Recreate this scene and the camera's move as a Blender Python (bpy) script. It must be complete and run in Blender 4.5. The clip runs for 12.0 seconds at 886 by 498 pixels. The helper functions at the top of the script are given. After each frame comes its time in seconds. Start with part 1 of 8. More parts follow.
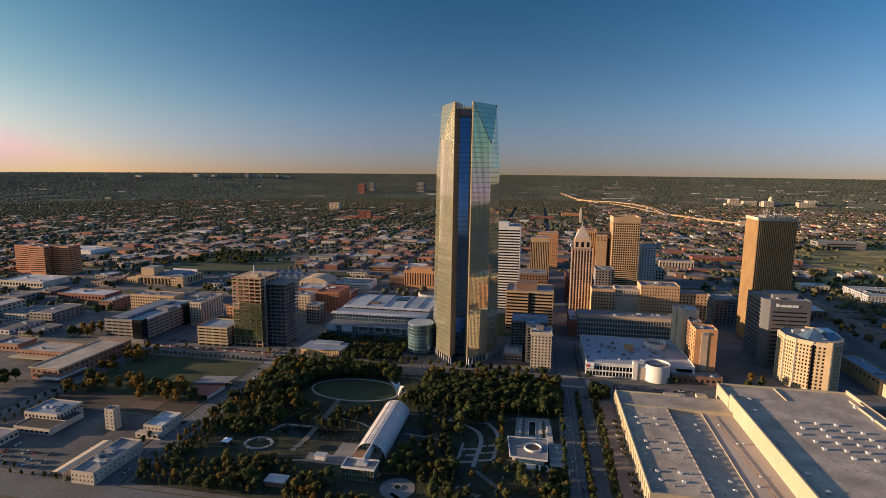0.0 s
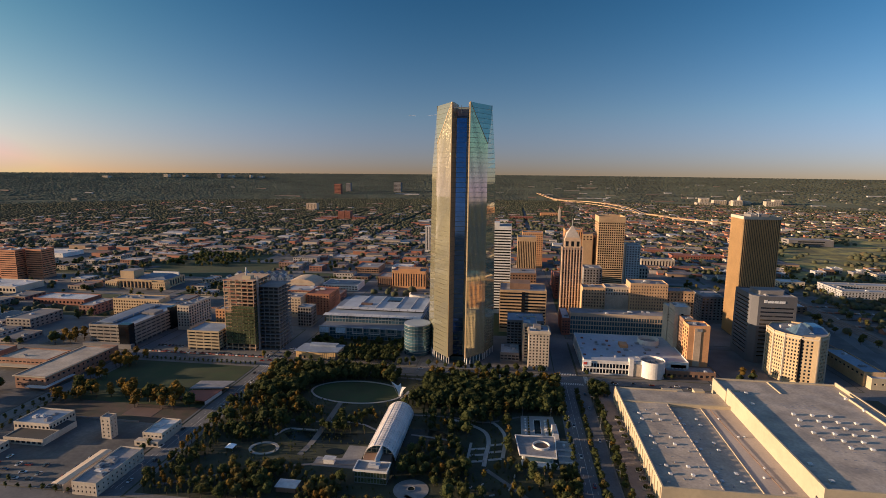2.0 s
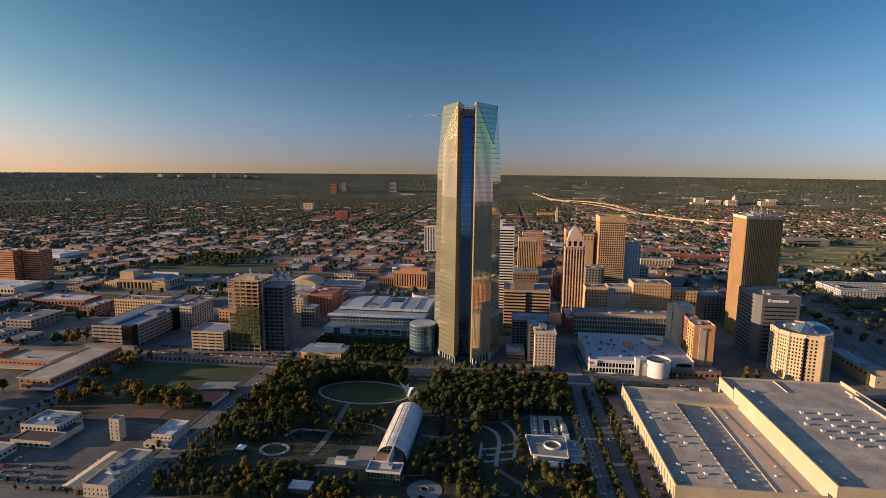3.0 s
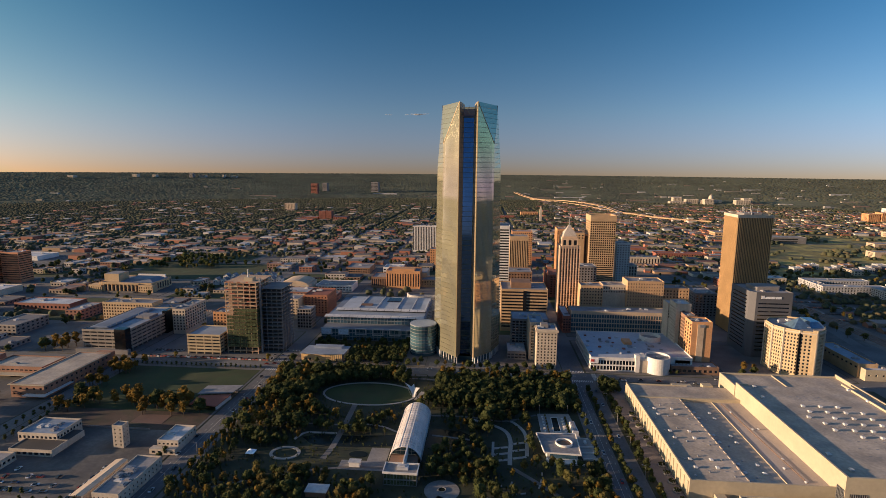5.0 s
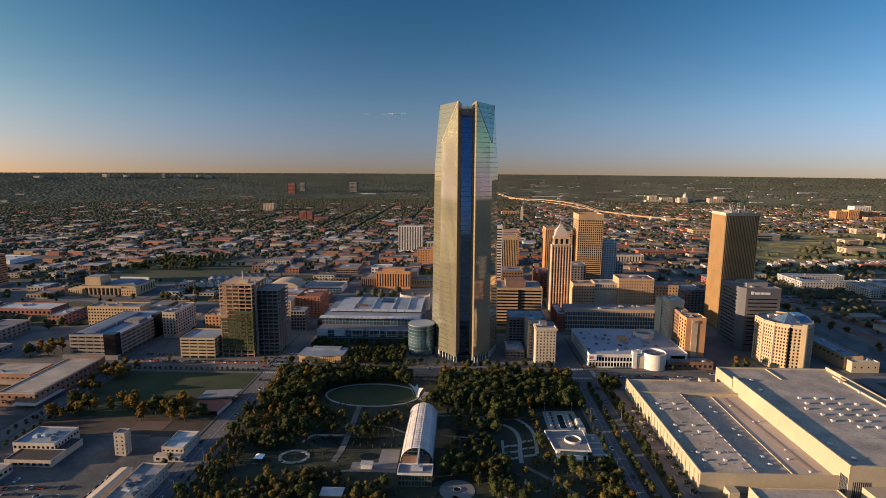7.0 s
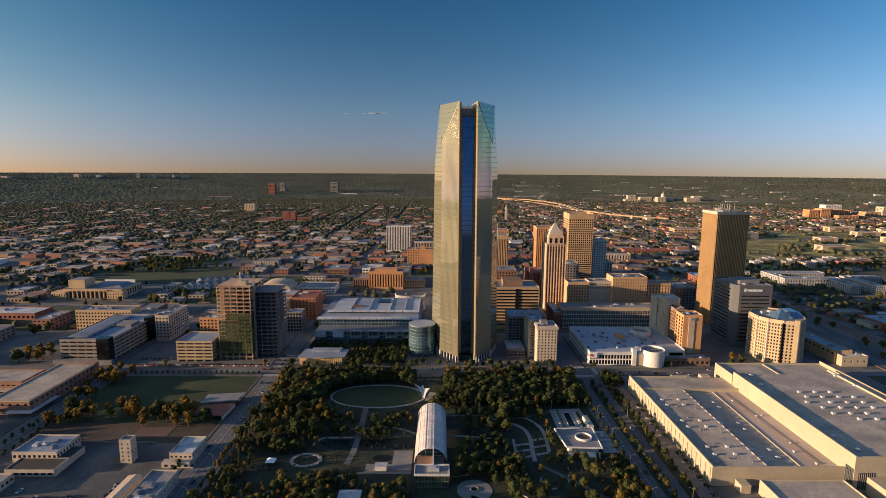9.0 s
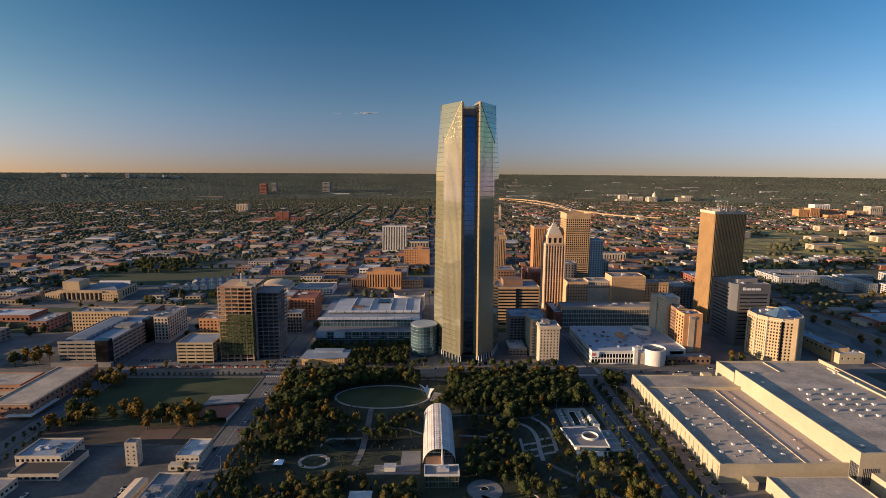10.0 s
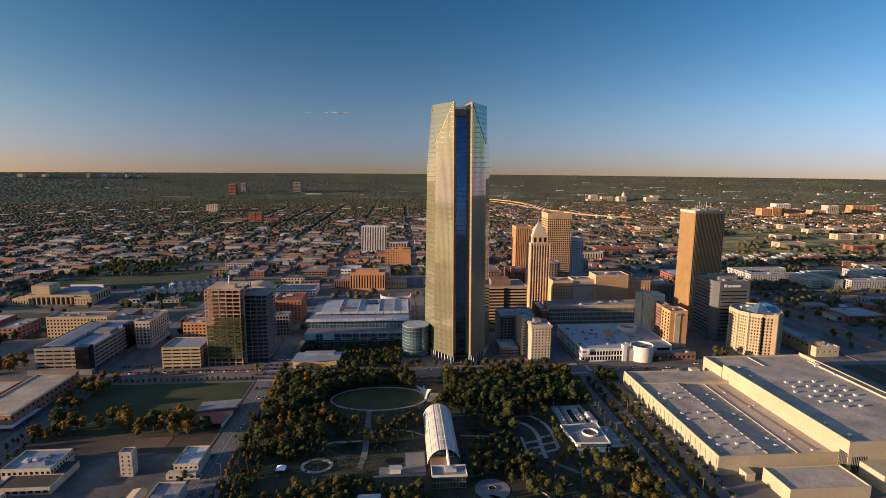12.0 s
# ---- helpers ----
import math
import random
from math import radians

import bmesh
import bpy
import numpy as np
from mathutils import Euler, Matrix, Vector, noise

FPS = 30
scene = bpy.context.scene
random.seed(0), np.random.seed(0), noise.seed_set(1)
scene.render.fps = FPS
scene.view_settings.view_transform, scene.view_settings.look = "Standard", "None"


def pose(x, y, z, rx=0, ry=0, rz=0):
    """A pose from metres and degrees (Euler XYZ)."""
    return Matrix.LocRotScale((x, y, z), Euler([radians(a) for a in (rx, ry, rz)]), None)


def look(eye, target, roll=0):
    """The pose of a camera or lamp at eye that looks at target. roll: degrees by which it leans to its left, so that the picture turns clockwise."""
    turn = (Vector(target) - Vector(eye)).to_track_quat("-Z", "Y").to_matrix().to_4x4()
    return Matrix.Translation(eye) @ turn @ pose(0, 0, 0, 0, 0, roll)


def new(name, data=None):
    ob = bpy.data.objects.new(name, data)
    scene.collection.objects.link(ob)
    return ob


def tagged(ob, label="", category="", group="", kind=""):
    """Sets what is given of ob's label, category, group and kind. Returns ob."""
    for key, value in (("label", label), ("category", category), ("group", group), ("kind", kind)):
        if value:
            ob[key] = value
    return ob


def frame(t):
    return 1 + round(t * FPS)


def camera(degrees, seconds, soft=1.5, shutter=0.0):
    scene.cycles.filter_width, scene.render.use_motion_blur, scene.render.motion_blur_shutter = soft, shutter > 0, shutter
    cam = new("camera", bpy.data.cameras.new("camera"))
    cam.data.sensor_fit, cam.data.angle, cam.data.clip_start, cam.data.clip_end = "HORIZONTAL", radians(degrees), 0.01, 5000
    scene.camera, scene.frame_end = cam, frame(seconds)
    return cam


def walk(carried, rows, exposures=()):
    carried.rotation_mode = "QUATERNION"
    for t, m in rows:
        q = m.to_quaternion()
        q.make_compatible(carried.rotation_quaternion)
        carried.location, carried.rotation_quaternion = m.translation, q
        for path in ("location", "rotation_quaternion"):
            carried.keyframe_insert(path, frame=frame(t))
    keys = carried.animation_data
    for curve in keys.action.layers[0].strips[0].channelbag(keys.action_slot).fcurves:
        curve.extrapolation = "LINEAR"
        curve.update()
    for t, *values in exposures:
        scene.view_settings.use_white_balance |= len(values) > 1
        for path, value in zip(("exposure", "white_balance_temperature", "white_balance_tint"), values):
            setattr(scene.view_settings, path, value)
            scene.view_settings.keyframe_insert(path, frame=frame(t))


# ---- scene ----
cam = camera(80.2, 12.0, soft=0.55)
METRES, EYE, TILT, LEAN, TURN = 134.9, 190.0, 0.0, 0.0, 10.5
PATH = [
    (0, (0.203, 0.229, 193.34), (-0.149, 2.174, 193.038), 0.5),
    (0.5, (-5.432, -0.725, 193.328), (-5.76, 1.224, 193.026), 0.5),
    (1, (-11.097, -1.627, 193.317), (-11.396, 0.327, 193.016), 0.5),
    (1.5, (-16.814, -2.441, 193.31), (-17.085, -0.483, 193.007), 0.5),
    (2, (-22.519, -3.192, 193.312), (-22.774, -1.231, 193.011), 0.5),
    (2.5, (-28.183, -3.891, 193.321), (-28.428, -1.929, 193.02), 0.5),
    (3, (-33.817, -4.457, 193.332), (-34.051, -2.494, 193.031), 0.5),
    (5, (-56.226, -6.195, 193.272), (-56.38, -4.224, 192.97), 0.5),
    (5.5, (-61.778, -6.552, 193.264), (-61.916, -4.58, 192.962), 0.4),
    (6, (-67.355, -6.855, 193.248), (-67.47, -4.881, 192.946), 0.4),
    (6.5, (-72.983, -7.096, 193.22), (-73.071, -5.121, 192.917), 0.5),
    (7, (-78.657, -7.206, 193.206), (-78.721, -5.23, 192.903), 0.4),
    (9, (-101.206, -7.045, 193.063), (-101.189, -5.068, 192.76), 0.4),
    (9.5, (-106.842, -6.923, 193.057), (-106.809, -4.947, 192.754), 0.4),
    (10, (-112.484, -6.719, 193.059), (-112.433, -4.743, 192.756), 0.4),
    (10.5, (-118.098, -6.398, 193.051), (-118.028, -4.423, 192.748), 0.4),
    (11, (-123.61, -6.053, 193.039), (-123.512, -4.078, 192.736), 0.4),
    (11.5, (-128.993, -5.622, 193.037), (-128.856, -3.65, 192.733), 0.5),
    (12, (-134.274, -5.109, 193.043), (-134.11, -3.139, 192.741), 0.5),
]
walk(cam, [(t, look(eye, target, roll)) for t, eye, target, roll in PATH], exposures=[(0.0, 0.44, 5980, 11), (12.0, 0.46, 5980, 11)])

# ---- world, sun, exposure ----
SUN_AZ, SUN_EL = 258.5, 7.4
sky_world = bpy.data.worlds.new("sky")
scene.world = sky_world
sky_world.use_nodes = True
wn = sky_world.node_tree
sky = wn.nodes.new("ShaderNodeTexSky")
sky.sky_type = "NISHITA"
sky.sun_disc = False
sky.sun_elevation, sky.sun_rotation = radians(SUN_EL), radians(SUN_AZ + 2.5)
sky.altitude, sky.air_density, sky.dust_density, sky.ozone_density = 300, 0.9, 1.2, 1.2
depth = wn.nodes.new("ShaderNodeGamma")
depth.inputs["Gamma"].default_value = 2.1
tint = wn.nodes.new("ShaderNodeMix")
tint.data_type, tint.blend_type = "RGBA", "MULTIPLY"
tint.inputs["Factor"].default_value = 1.0
# evening haze: the low sky is warmer than clear air makes it
haze = wn.nodes.new("ShaderNodeValToRGB")
haze.color_ramp.interpolation = "B_SPLINE"
# the last stop brightens the unseen zenith, an added fill for the shadows
for at, col in zip((0.0, 0.10, 0.28, 0.36, 0.75), ((0.063, 0.0440, 0.088, 1), (0.110, 0.0725, 0.072, 1), (0.061, 0.092, 0.086, 1), (0.072, 0.098, 0.094, 1), (0.60, 0.43, 0.34, 1))):
    stop = haze.color_ramp.elements.new(at) if at not in (0.0, 0.75) else haze.color_ramp.elements[0 if at == 0 else -1]
    stop.position, stop.color = at, col
height = wn.nodes.new("ShaderNodeSeparateXYZ")
# the eye stands high: the visible skyline lies below the level horizon, in clear air
ways = wn.nodes.new("ShaderNodeTexCoord")
lift = wn.nodes.new("ShaderNodeVectorMath")
lift.operation = "ADD"
lift.inputs[1].default_value = (0, 0, 0.05)
unit = wn.nodes.new("ShaderNodeVectorMath")
unit.operation = "NORMALIZE"
wn.links.new(ways.outputs["Generated"], lift.inputs[0]), wn.links.new(lift.outputs[0], unit.inputs[0]), wn.links.new(unit.outputs[0], sky.inputs["Vector"])
wn.links.new(ways.outputs["Generated"], height.inputs[0]), wn.links.new(height.outputs["Z"], haze.inputs[0]), wn.links.new(haze.outputs[0], tint.inputs["B"])
glow = wn.nodes.new("ShaderNodeVectorMath")
glow.operation = "MINIMUM"
glow.inputs[1].default_value = (4.25, 4.3, 4.1)
wn.links.new(sky.outputs[0], glow.inputs[0]), wn.links.new(glow.outputs[0], depth.inputs[0]), wn.links.new(depth.outputs[0], tint.inputs["A"])
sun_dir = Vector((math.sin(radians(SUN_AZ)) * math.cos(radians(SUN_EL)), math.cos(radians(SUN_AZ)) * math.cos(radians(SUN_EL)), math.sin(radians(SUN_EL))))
# towards the low sun the haze turns golden
toward = wn.nodes.new("ShaderNodeVectorMath")
toward.operation = "DOT_PRODUCT"
toward.inputs[1].default_value = sun_dir
gold = wn.nodes.new("ShaderNodeValToRGB")
gold.color_ramp.interpolation = "EASE"
gold.color_ramp.elements[0].position, gold.color_ramp.elements[0].color = 0.15, (1, 1, 1, 1)
gold.color_ramp.elements[1].position, gold.color_ramp.elements[1].color = 0.75, (0.99, 0.935, 0.72, 1)
warm = wn.nodes.new("ShaderNodeMix")
warm.data_type, warm.blend_type = "RGBA", "MULTIPLY"
warm.inputs["Factor"].default_value = 1.0
wn.links.new(unit.outputs[0], toward.inputs[0]), wn.links.new(toward.outputs["Value"], gold.inputs[0])
wn.links.new(tint.outputs["Result"], warm.inputs["A"]), wn.links.new(gold.outputs[0], warm.inputs["B"])
wn.links.new(warm.outputs["Result"], wn.nodes["Background"].inputs[0])
wn.nodes["Background"].inputs[1].default_value = 0.39
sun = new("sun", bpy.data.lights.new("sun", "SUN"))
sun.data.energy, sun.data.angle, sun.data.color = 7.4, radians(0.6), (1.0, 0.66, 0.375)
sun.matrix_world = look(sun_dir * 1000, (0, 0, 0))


# ---- materials ----
def mat(name, color, rough=0.8, metal=0.0, big=0.03, fine=0.8, var=0.25, bump=0.0, alt=None, rand=0.0, island=0.0, spec=0.5, altlo=0.45, althi=0.6):
    """A surface with stains (big, in 1/m) and grain (fine); alt: a second colour in patches; rand, island: brightness from piece to piece."""
    m = bpy.data.materials.new(name)
    m.use_nodes = True
    nt = m.node_tree
    b = nt.nodes["Principled BSDF"]
    b.inputs["Roughness"].default_value, b.inputs["Metallic"].default_value = rough, metal
    b.inputs["Specular IOR Level"].default_value = spec
    geo = nt.nodes.new("ShaderNodeNewGeometry")

    def tex(scale, detail):
        n = nt.nodes.new("ShaderNodeTexNoise")
        n.inputs["Scale"].default_value, n.inputs["Detail"].default_value = scale, detail
        nt.links.new(geo.outputs["Position"], n.inputs["Vector"])
        return n.outputs["Fac"]

    def mapped(fac, lo, hi, a=0.3, z=0.7):
        n = nt.nodes.new("ShaderNodeMapRange")
        for k, v in zip(("From Min", "From Max", "To Min", "To Max"), (a, z, lo, hi)):
            n.inputs[k].default_value = v
        nt.links.new(fac, n.inputs["Value"])
        return n.outputs["Result"]

    def times(p, q):
        n = nt.nodes.new("ShaderNodeMath")
        n.operation = "MULTIPLY"
        nt.links.new(p, n.inputs[0]), nt.links.new(q, n.inputs[1])
        return n.outputs[0]

    grain = tex(fine, 4)
    stains = tex(big, 5)
    shade = times(mapped(stains, 1 - var, 1 + var), mapped(grain, 1 - var * 0.7, 1 + var * 0.7))
    if rand:
        info = nt.nodes.new("ShaderNodeObjectInfo")
        shade = times(shade, mapped(info.outputs["Random"], 1 - rand, 1 + rand, 0, 1))
    if island:
        shade = times(shade, mapped(geo.outputs["Random Per Island"], 1 - island, 1 + island, 0, 1))
    col = nt.nodes.new("ShaderNodeMix")
    col.data_type = "RGBA"
    col.inputs["A"].default_value, col.inputs["B"].default_value = (*color, 1), (*(alt or color), 1)
    if alt:
        if island:
            nt.links.new(mapped(geo.outputs["Random Per Island"], 0, 1, altlo, althi), col.inputs["Factor"])
        elif rand:
            nt.links.new(mapped(info.outputs["Random"], 0, 1, altlo, althi), col.inputs["Factor"])
        else:
            nt.links.new(mapped(tex(big * 1.7, 6), 0, 1, altlo, althi), col.inputs["Factor"])
    else:
        col.inputs["Factor"].default_value = 0
    mul = nt.nodes.new("ShaderNodeVectorMath")
    mul.operation = "SCALE"
    nt.links.new(col.outputs["Result"], mul.inputs[0]), nt.links.new(shade, mul.inputs["Scale"])
    nt.links.new(mul.outputs[0], b.inputs["Base Color"])
    swing = min(0.12, rough * 0.3)
    nt.links.new(mapped(grain, rough - swing, min(rough + swing, 1)), b.inputs["Roughness"])
    if bump:
        bm = nt.nodes.new("ShaderNodeBump")
        bm.inputs["Strength"].default_value, bm.inputs["Distance"].default_value = bump, 0.3
        nt.links.new(grain, bm.inputs["Height"]), nt.links.new(bm.outputs[0], b.inputs["Normal"])
    return m


def spotted(name, colors, rough=0.85, by="object", var=0.2, fine=0.6):
    """One of several colours for each object or each island, with grain."""
    m = mat(name, (0.5, 0.5, 0.5), rough, var=var, fine=fine, rand=0.12 if by == "object" else 0, island=0.12 if by != "object" else 0)
    nt = m.node_tree
    mix = next(n for n in nt.nodes if n.type == "MIX")
    ramp = nt.nodes.new("ShaderNodeValToRGB")
    ramp.color_ramp.interpolation = "CONSTANT"
    el = ramp.color_ramp.elements
    while len(el) < len(colors):
        el.new(0.5)
    for k, c in enumerate(colors):
        el[k].position, el[k].color = k / len(colors), (*c, 1)
    src = nt.nodes.new("ShaderNodeObjectInfo") if by == "object" else nt.nodes.new("ShaderNodeNewGeometry")
    frac = nt.nodes.new("ShaderNodeMath")
    frac.operation = "FRACT"
    up = nt.nodes.new("ShaderNodeMath")
    up.operation = "MULTIPLY"
    up.inputs[1].default_value = 7.31
    nt.links.new(src.outputs["Random" if by == "object" else "Random Per Island"], up.inputs[0])
    nt.links.new(up.outputs[0], frac.inputs[0])
    nt.links.new(frac.outputs[0], ramp.inputs[0])
    nt.links.new(ramp.outputs[0], mix.inputs["A"])
    return m


ASPHALT = mat("worn grey street", (0.12, 0.12, 0.124), 0.9, big=0.02, fine=0.5, var=0.3)
LOT = mat("worn asphalt", (0.078, 0.077, 0.079), 0.9, big=0.03, fine=0.4, var=0.35, alt=(0.115, 0.11, 0.105))
CONCRETE = mat("concrete paving", (0.13, 0.124, 0.12), 0.85, big=0.05, fine=0.7, var=0.25)
PLANTING = mat("dark planting beds", (0.027, 0.034, 0.017), 0.95, big=0.07, fine=0.9, var=0.45, alt=(0.034, 0.038, 0.021), bump=0.3)
BAREEARTH = mat("bare reddish earth", (0.075, 0.05, 0.038), 0.95, big=0.05, fine=0.6, var=0.3, alt=(0.05, 0.045, 0.03))
PLAZA = mat("grey stone paving", (0.20, 0.195, 0.195), 0.8, big=0.08, fine=0.7, var=0.2)
PALE = mat("pale paving", (0.31, 0.295, 0.275), 0.8, big=0.05, fine=0.7, var=0.15)
BRICKPAVE = mat("brick paving", (0.13, 0.08, 0.065), 0.85, var=0.2)
GRASS = mat("lawn", (0.023, 0.043, 0.013), 0.95, big=0.03, fine=0.5, var=0.3, alt=(0.033, 0.045, 0.016))
FIELD = mat("dry grass field", (0.27, 0.225, 0.06), 0.95, big=0.012, fine=0.08, var=0.5, alt=(0.095, 0.095, 0.042))
EARTH = mat("ground", (0.05, 0.06, 0.03), 0.95, big=0.008, fine=0.12, var=0.35, alt=(0.075, 0.068, 0.045))
WATER = mat("pond water", (0.014, 0.018, 0.014), 0.2, var=0.1, bump=0.05, spec=0.1)
PAINTLINE = mat("road marking", (0.6, 0.58, 0.52), 0.8, var=0.15)
LEAF = mat("leaves", (0.074, 0.088, 0.031), 0.9, big=0.04, fine=0.9, var=0.25, alt=(0.105, 0.078, 0.024), rand=0.3, spec=0.15, altlo=0.55, althi=0.95)
GOLDLEAF = mat("gold leaves of autumn and low sun", (0.20, 0.115, 0.025), 0.9, big=0.05, fine=0.9, var=0.3, alt=(0.165, 0.125, 0.028), rand=0.25, spec=0.15, altlo=0.2, althi=0.8)
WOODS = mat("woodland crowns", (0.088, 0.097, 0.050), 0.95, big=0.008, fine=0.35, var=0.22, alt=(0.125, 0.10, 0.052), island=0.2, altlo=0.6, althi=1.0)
BARK = mat("bark", (0.07, 0.05, 0.035), 0.9, fine=3)
WHITE = mat("white membrane roof", (0.46, 0.47, 0.49), 0.75, big=0.05, fine=0.4, var=0.2)
GREYROOF = mat("grey gravel roof", (0.22, 0.22, 0.235), 0.9, big=0.05, fine=0.5, var=0.25)
BLUEROOF = mat("pale blue-grey roof", (0.23, 0.275, 0.345), 0.7, big=0.04, fine=0.4, var=0.2)
COXROOF = mat("grey-tan membrane roof", (0.40, 0.34, 0.275), 0.85, big=0.05, fine=0.5, var=0.24, alt=(0.33, 0.29, 0.25))
COXWALL = mat("cream precast concrete", (0.41, 0.35, 0.25), 0.8, big=0.05, fine=0.5, var=0.1)
CREAM = mat("cream stone", (0.47, 0.40, 0.315), 0.8, big=0.06, fine=0.6, var=0.15)
LIMESTONE = mat("tan limestone", (0.46, 0.36, 0.26), 0.8, big=0.06, fine=0.5, var=0.15)
TAN = mat("tan precast", (0.44, 0.30, 0.17), 0.8, big=0.06, fine=0.5, var=0.15)
ORANGE = mat("orange-tan brick", (0.50, 0.26, 0.12), 0.85, big=0.08, fine=0.8, var=0.15)
REDBRICK = mat("red brick", (0.24, 0.088, 0.058), 0.85, big=0.08, fine=0.8, var=0.18)
BROWN = mat("brown brick", (0.20, 0.12, 0.08), 0.85, big=0.08, fine=0.8, var=0.18)
GREYSTONE = mat("grey stone", (0.19, 0.18, 0.18), 0.85, big=0.06, fine=0.6, var=0.18)
WHITEWALL = mat("white painted concrete", (0.62, 0.60, 0.575), 0.75, big=0.06, fine=0.5, var=0.12)
SLATE = mat("dark blue-grey standing roof", (0.15, 0.175, 0.225), 0.6, big=0.05, fine=0.4, var=0.18)
COOLROOF = mat("cool pale blue roof", (0.34, 0.38, 0.44), 0.7, big=0.04, fine=0.4, var=0.15)
BANKSTONE = mat("warm bank limestone", (0.56, 0.40, 0.27), 0.8, big=0.06, fine=0.5, var=0.15)
TANBRICK = mat("tan brick", (0.47, 0.31, 0.18), 0.85, big=0.06, fine=0.6, var=0.18)
REVEAL = mat("tan metal reveal panels", (0.30, 0.24, 0.15), 0.45, metal=0.2, var=0.15)
SPANDREL = mat("dull bronze floor line", (0.13, 0.13, 0.085), 0.4, metal=0.5, var=0.1)
SCHOOLBRICK = mat("red-brown brick", (0.27, 0.145, 0.095), 0.9, big=0.05, fine=0.8, var=0.2)
PALEWALL = mat("pale grey siding", (0.33, 0.33, 0.34), 0.8, big=0.06, fine=0.5, var=0.15)
BRONZE = mat("gold-bronze metal panel", (0.50, 0.34, 0.155), 0.5, metal=0.0, big=0.05, fine=0.5, var=0.12)
STUCCO = mat("cream stucco", (0.44, 0.38, 0.31), 0.85, big=0.08, fine=0.6, var=0.18)
STEEL = mat("grey steel", (0.30, 0.31, 0.33), 0.5, metal=0.6, var=0.15)
# near-black for recesses; inside decks and bare frames it paints their shade
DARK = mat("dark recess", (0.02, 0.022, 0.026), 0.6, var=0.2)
GLASS = mat("window glass", (0.018, 0.024, 0.032), 0.12, big=0.1, fine=0.4, var=0.35, rand=0.5, spec=0.9)
BLACKGLASS = mat("black glass", (0.008, 0.009, 0.011), 0.12, big=0.1, fine=0.4, var=0.3, rand=0.3, spec=0.8)
MIRROR = mat("green-gold reflective glass", (0.44, 0.42, 0.285), 0.05, metal=0.66, big=0.05, fine=0.3, var=0.04, rand=0.05)
for _m in (MIRROR,):
    _b = _m.node_tree.nodes["Principled BSDF"]
    _b.inputs["Coat Weight"].default_value, _b.inputs["Coat Roughness"].default_value, _b.inputs["Coat IOR"].default_value = 0.12, 0.04, 1.7
SLOTGLASS = mat("blue slot glass", (0.10, 0.19, 0.40), 0.06, metal=0.85, big=0.05, fine=0.3, var=0.15)
ATRIUM = mat("atrium glass", (0.105, 0.20, 0.255), 0.10, metal=0.5, big=0.1, fine=0.3, var=0.2, rand=0.25)
SKYGLASS = mat("blue skylight glass", (0.13, 0.22, 0.33), 0.12, metal=0.5, big=0.1, fine=0.4, var=0.2)
FROST = mat("translucent acrylic glazing", (0.56, 0.52, 0.51), 0.35, big=0.15, fine=0.6, var=0.15, rand=0.08)
COPPER = mat("verdigris roof", (0.21, 0.22, 0.215), 0.5, metal=0.3, var=0.15)
REDROOF = mat("red-brown roof", (0.26, 0.09, 0.06), 0.85, var=0.2)
RUST = mat("brick-red tarp and netting", (0.35, 0.10, 0.07), 0.8, var=0.2)
NET = mat("yellow-green curtain wall", (0.095, 0.11, 0.055), 0.3, metal=0.3, big=0.1, fine=0.5, var=0.2, rand=0.3)
CITYWALL = spotted("town walls", [(0.26, 0.12, 0.085), (0.36, 0.31, 0.25), (0.18, 0.11, 0.085), (0.42, 0.39, 0.36), (0.27, 0.21, 0.155), (0.22, 0.19, 0.17)])
CITYROOF = spotted("town roofs", [(0.15, 0.15, 0.165), (0.32, 0.32, 0.34), (0.20, 0.185, 0.185), (0.10, 0.10, 0.115), (0.22, 0.15, 0.13), (0.40, 0.40, 0.41)])
FARROOF = spotted("house roofs", [(0.13, 0.12, 0.13), (0.18, 0.15, 0.135), (0.09, 0.09, 0.10), (0.19, 0.085, 0.06), (0.34, 0.34, 0.36), (0.14, 0.115, 0.10), (0.11, 0.105, 0.11), (0.26, 0.10, 0.07), (0.30, 0.24, 0.19)], by="island")
FARWALL = spotted("house walls", [(0.40, 0.34, 0.27), (0.32, 0.125, 0.08), (0.5, 0.46, 0.41), (0.36, 0.24, 0.15), (0.38, 0.16, 0.095)], by="island")
FARHALL = spotted("far hall sheeting", [(0.30, 0.28, 0.26), (0.22, 0.19, 0.16), (0.40, 0.39, 0.39), (0.17, 0.12, 0.10)], by="island")
CARPAINT = spotted("car paint", [(0.6, 0.6, 0.62), (0.05, 0.05, 0.06), (0.25, 0.26, 0.28), (0.3, 0.04, 0.03), (0.7, 0.7, 0.7), (0.04, 0.07, 0.16)], rough=0.3)
RAW = mat("raw tan concrete", (0.47, 0.315, 0.20), 0.85, var=0.2)
# air haze over the far plain is put into this paler leaf colour
HAZYWOODS = mat("distant woods paled by haze", (0.17, 0.18, 0.105), 0.9, big=0.004, fine=0.1, var=0.25, alt=(0.15, 0.13, 0.08), island=0.07, altlo=0.6, althi=1.0)
HOTELWALL = mat("sandy stucco", (0.43, 0.33, 0.20), 0.8, big=0.06, fine=0.5, var=0.12)
HALLSTONE = mat("golden limestone", (0.46, 0.33, 0.19), 0.85, big=0.06, fine=0.5, var=0.15)
REDORANGE = mat("orange-red brick", (0.47, 0.20, 0.10), 0.85, big=0.08, fine=0.8, var=0.15)
RUBBER = mat("rubber", (0.02, 0.02, 0.02), 0.8)


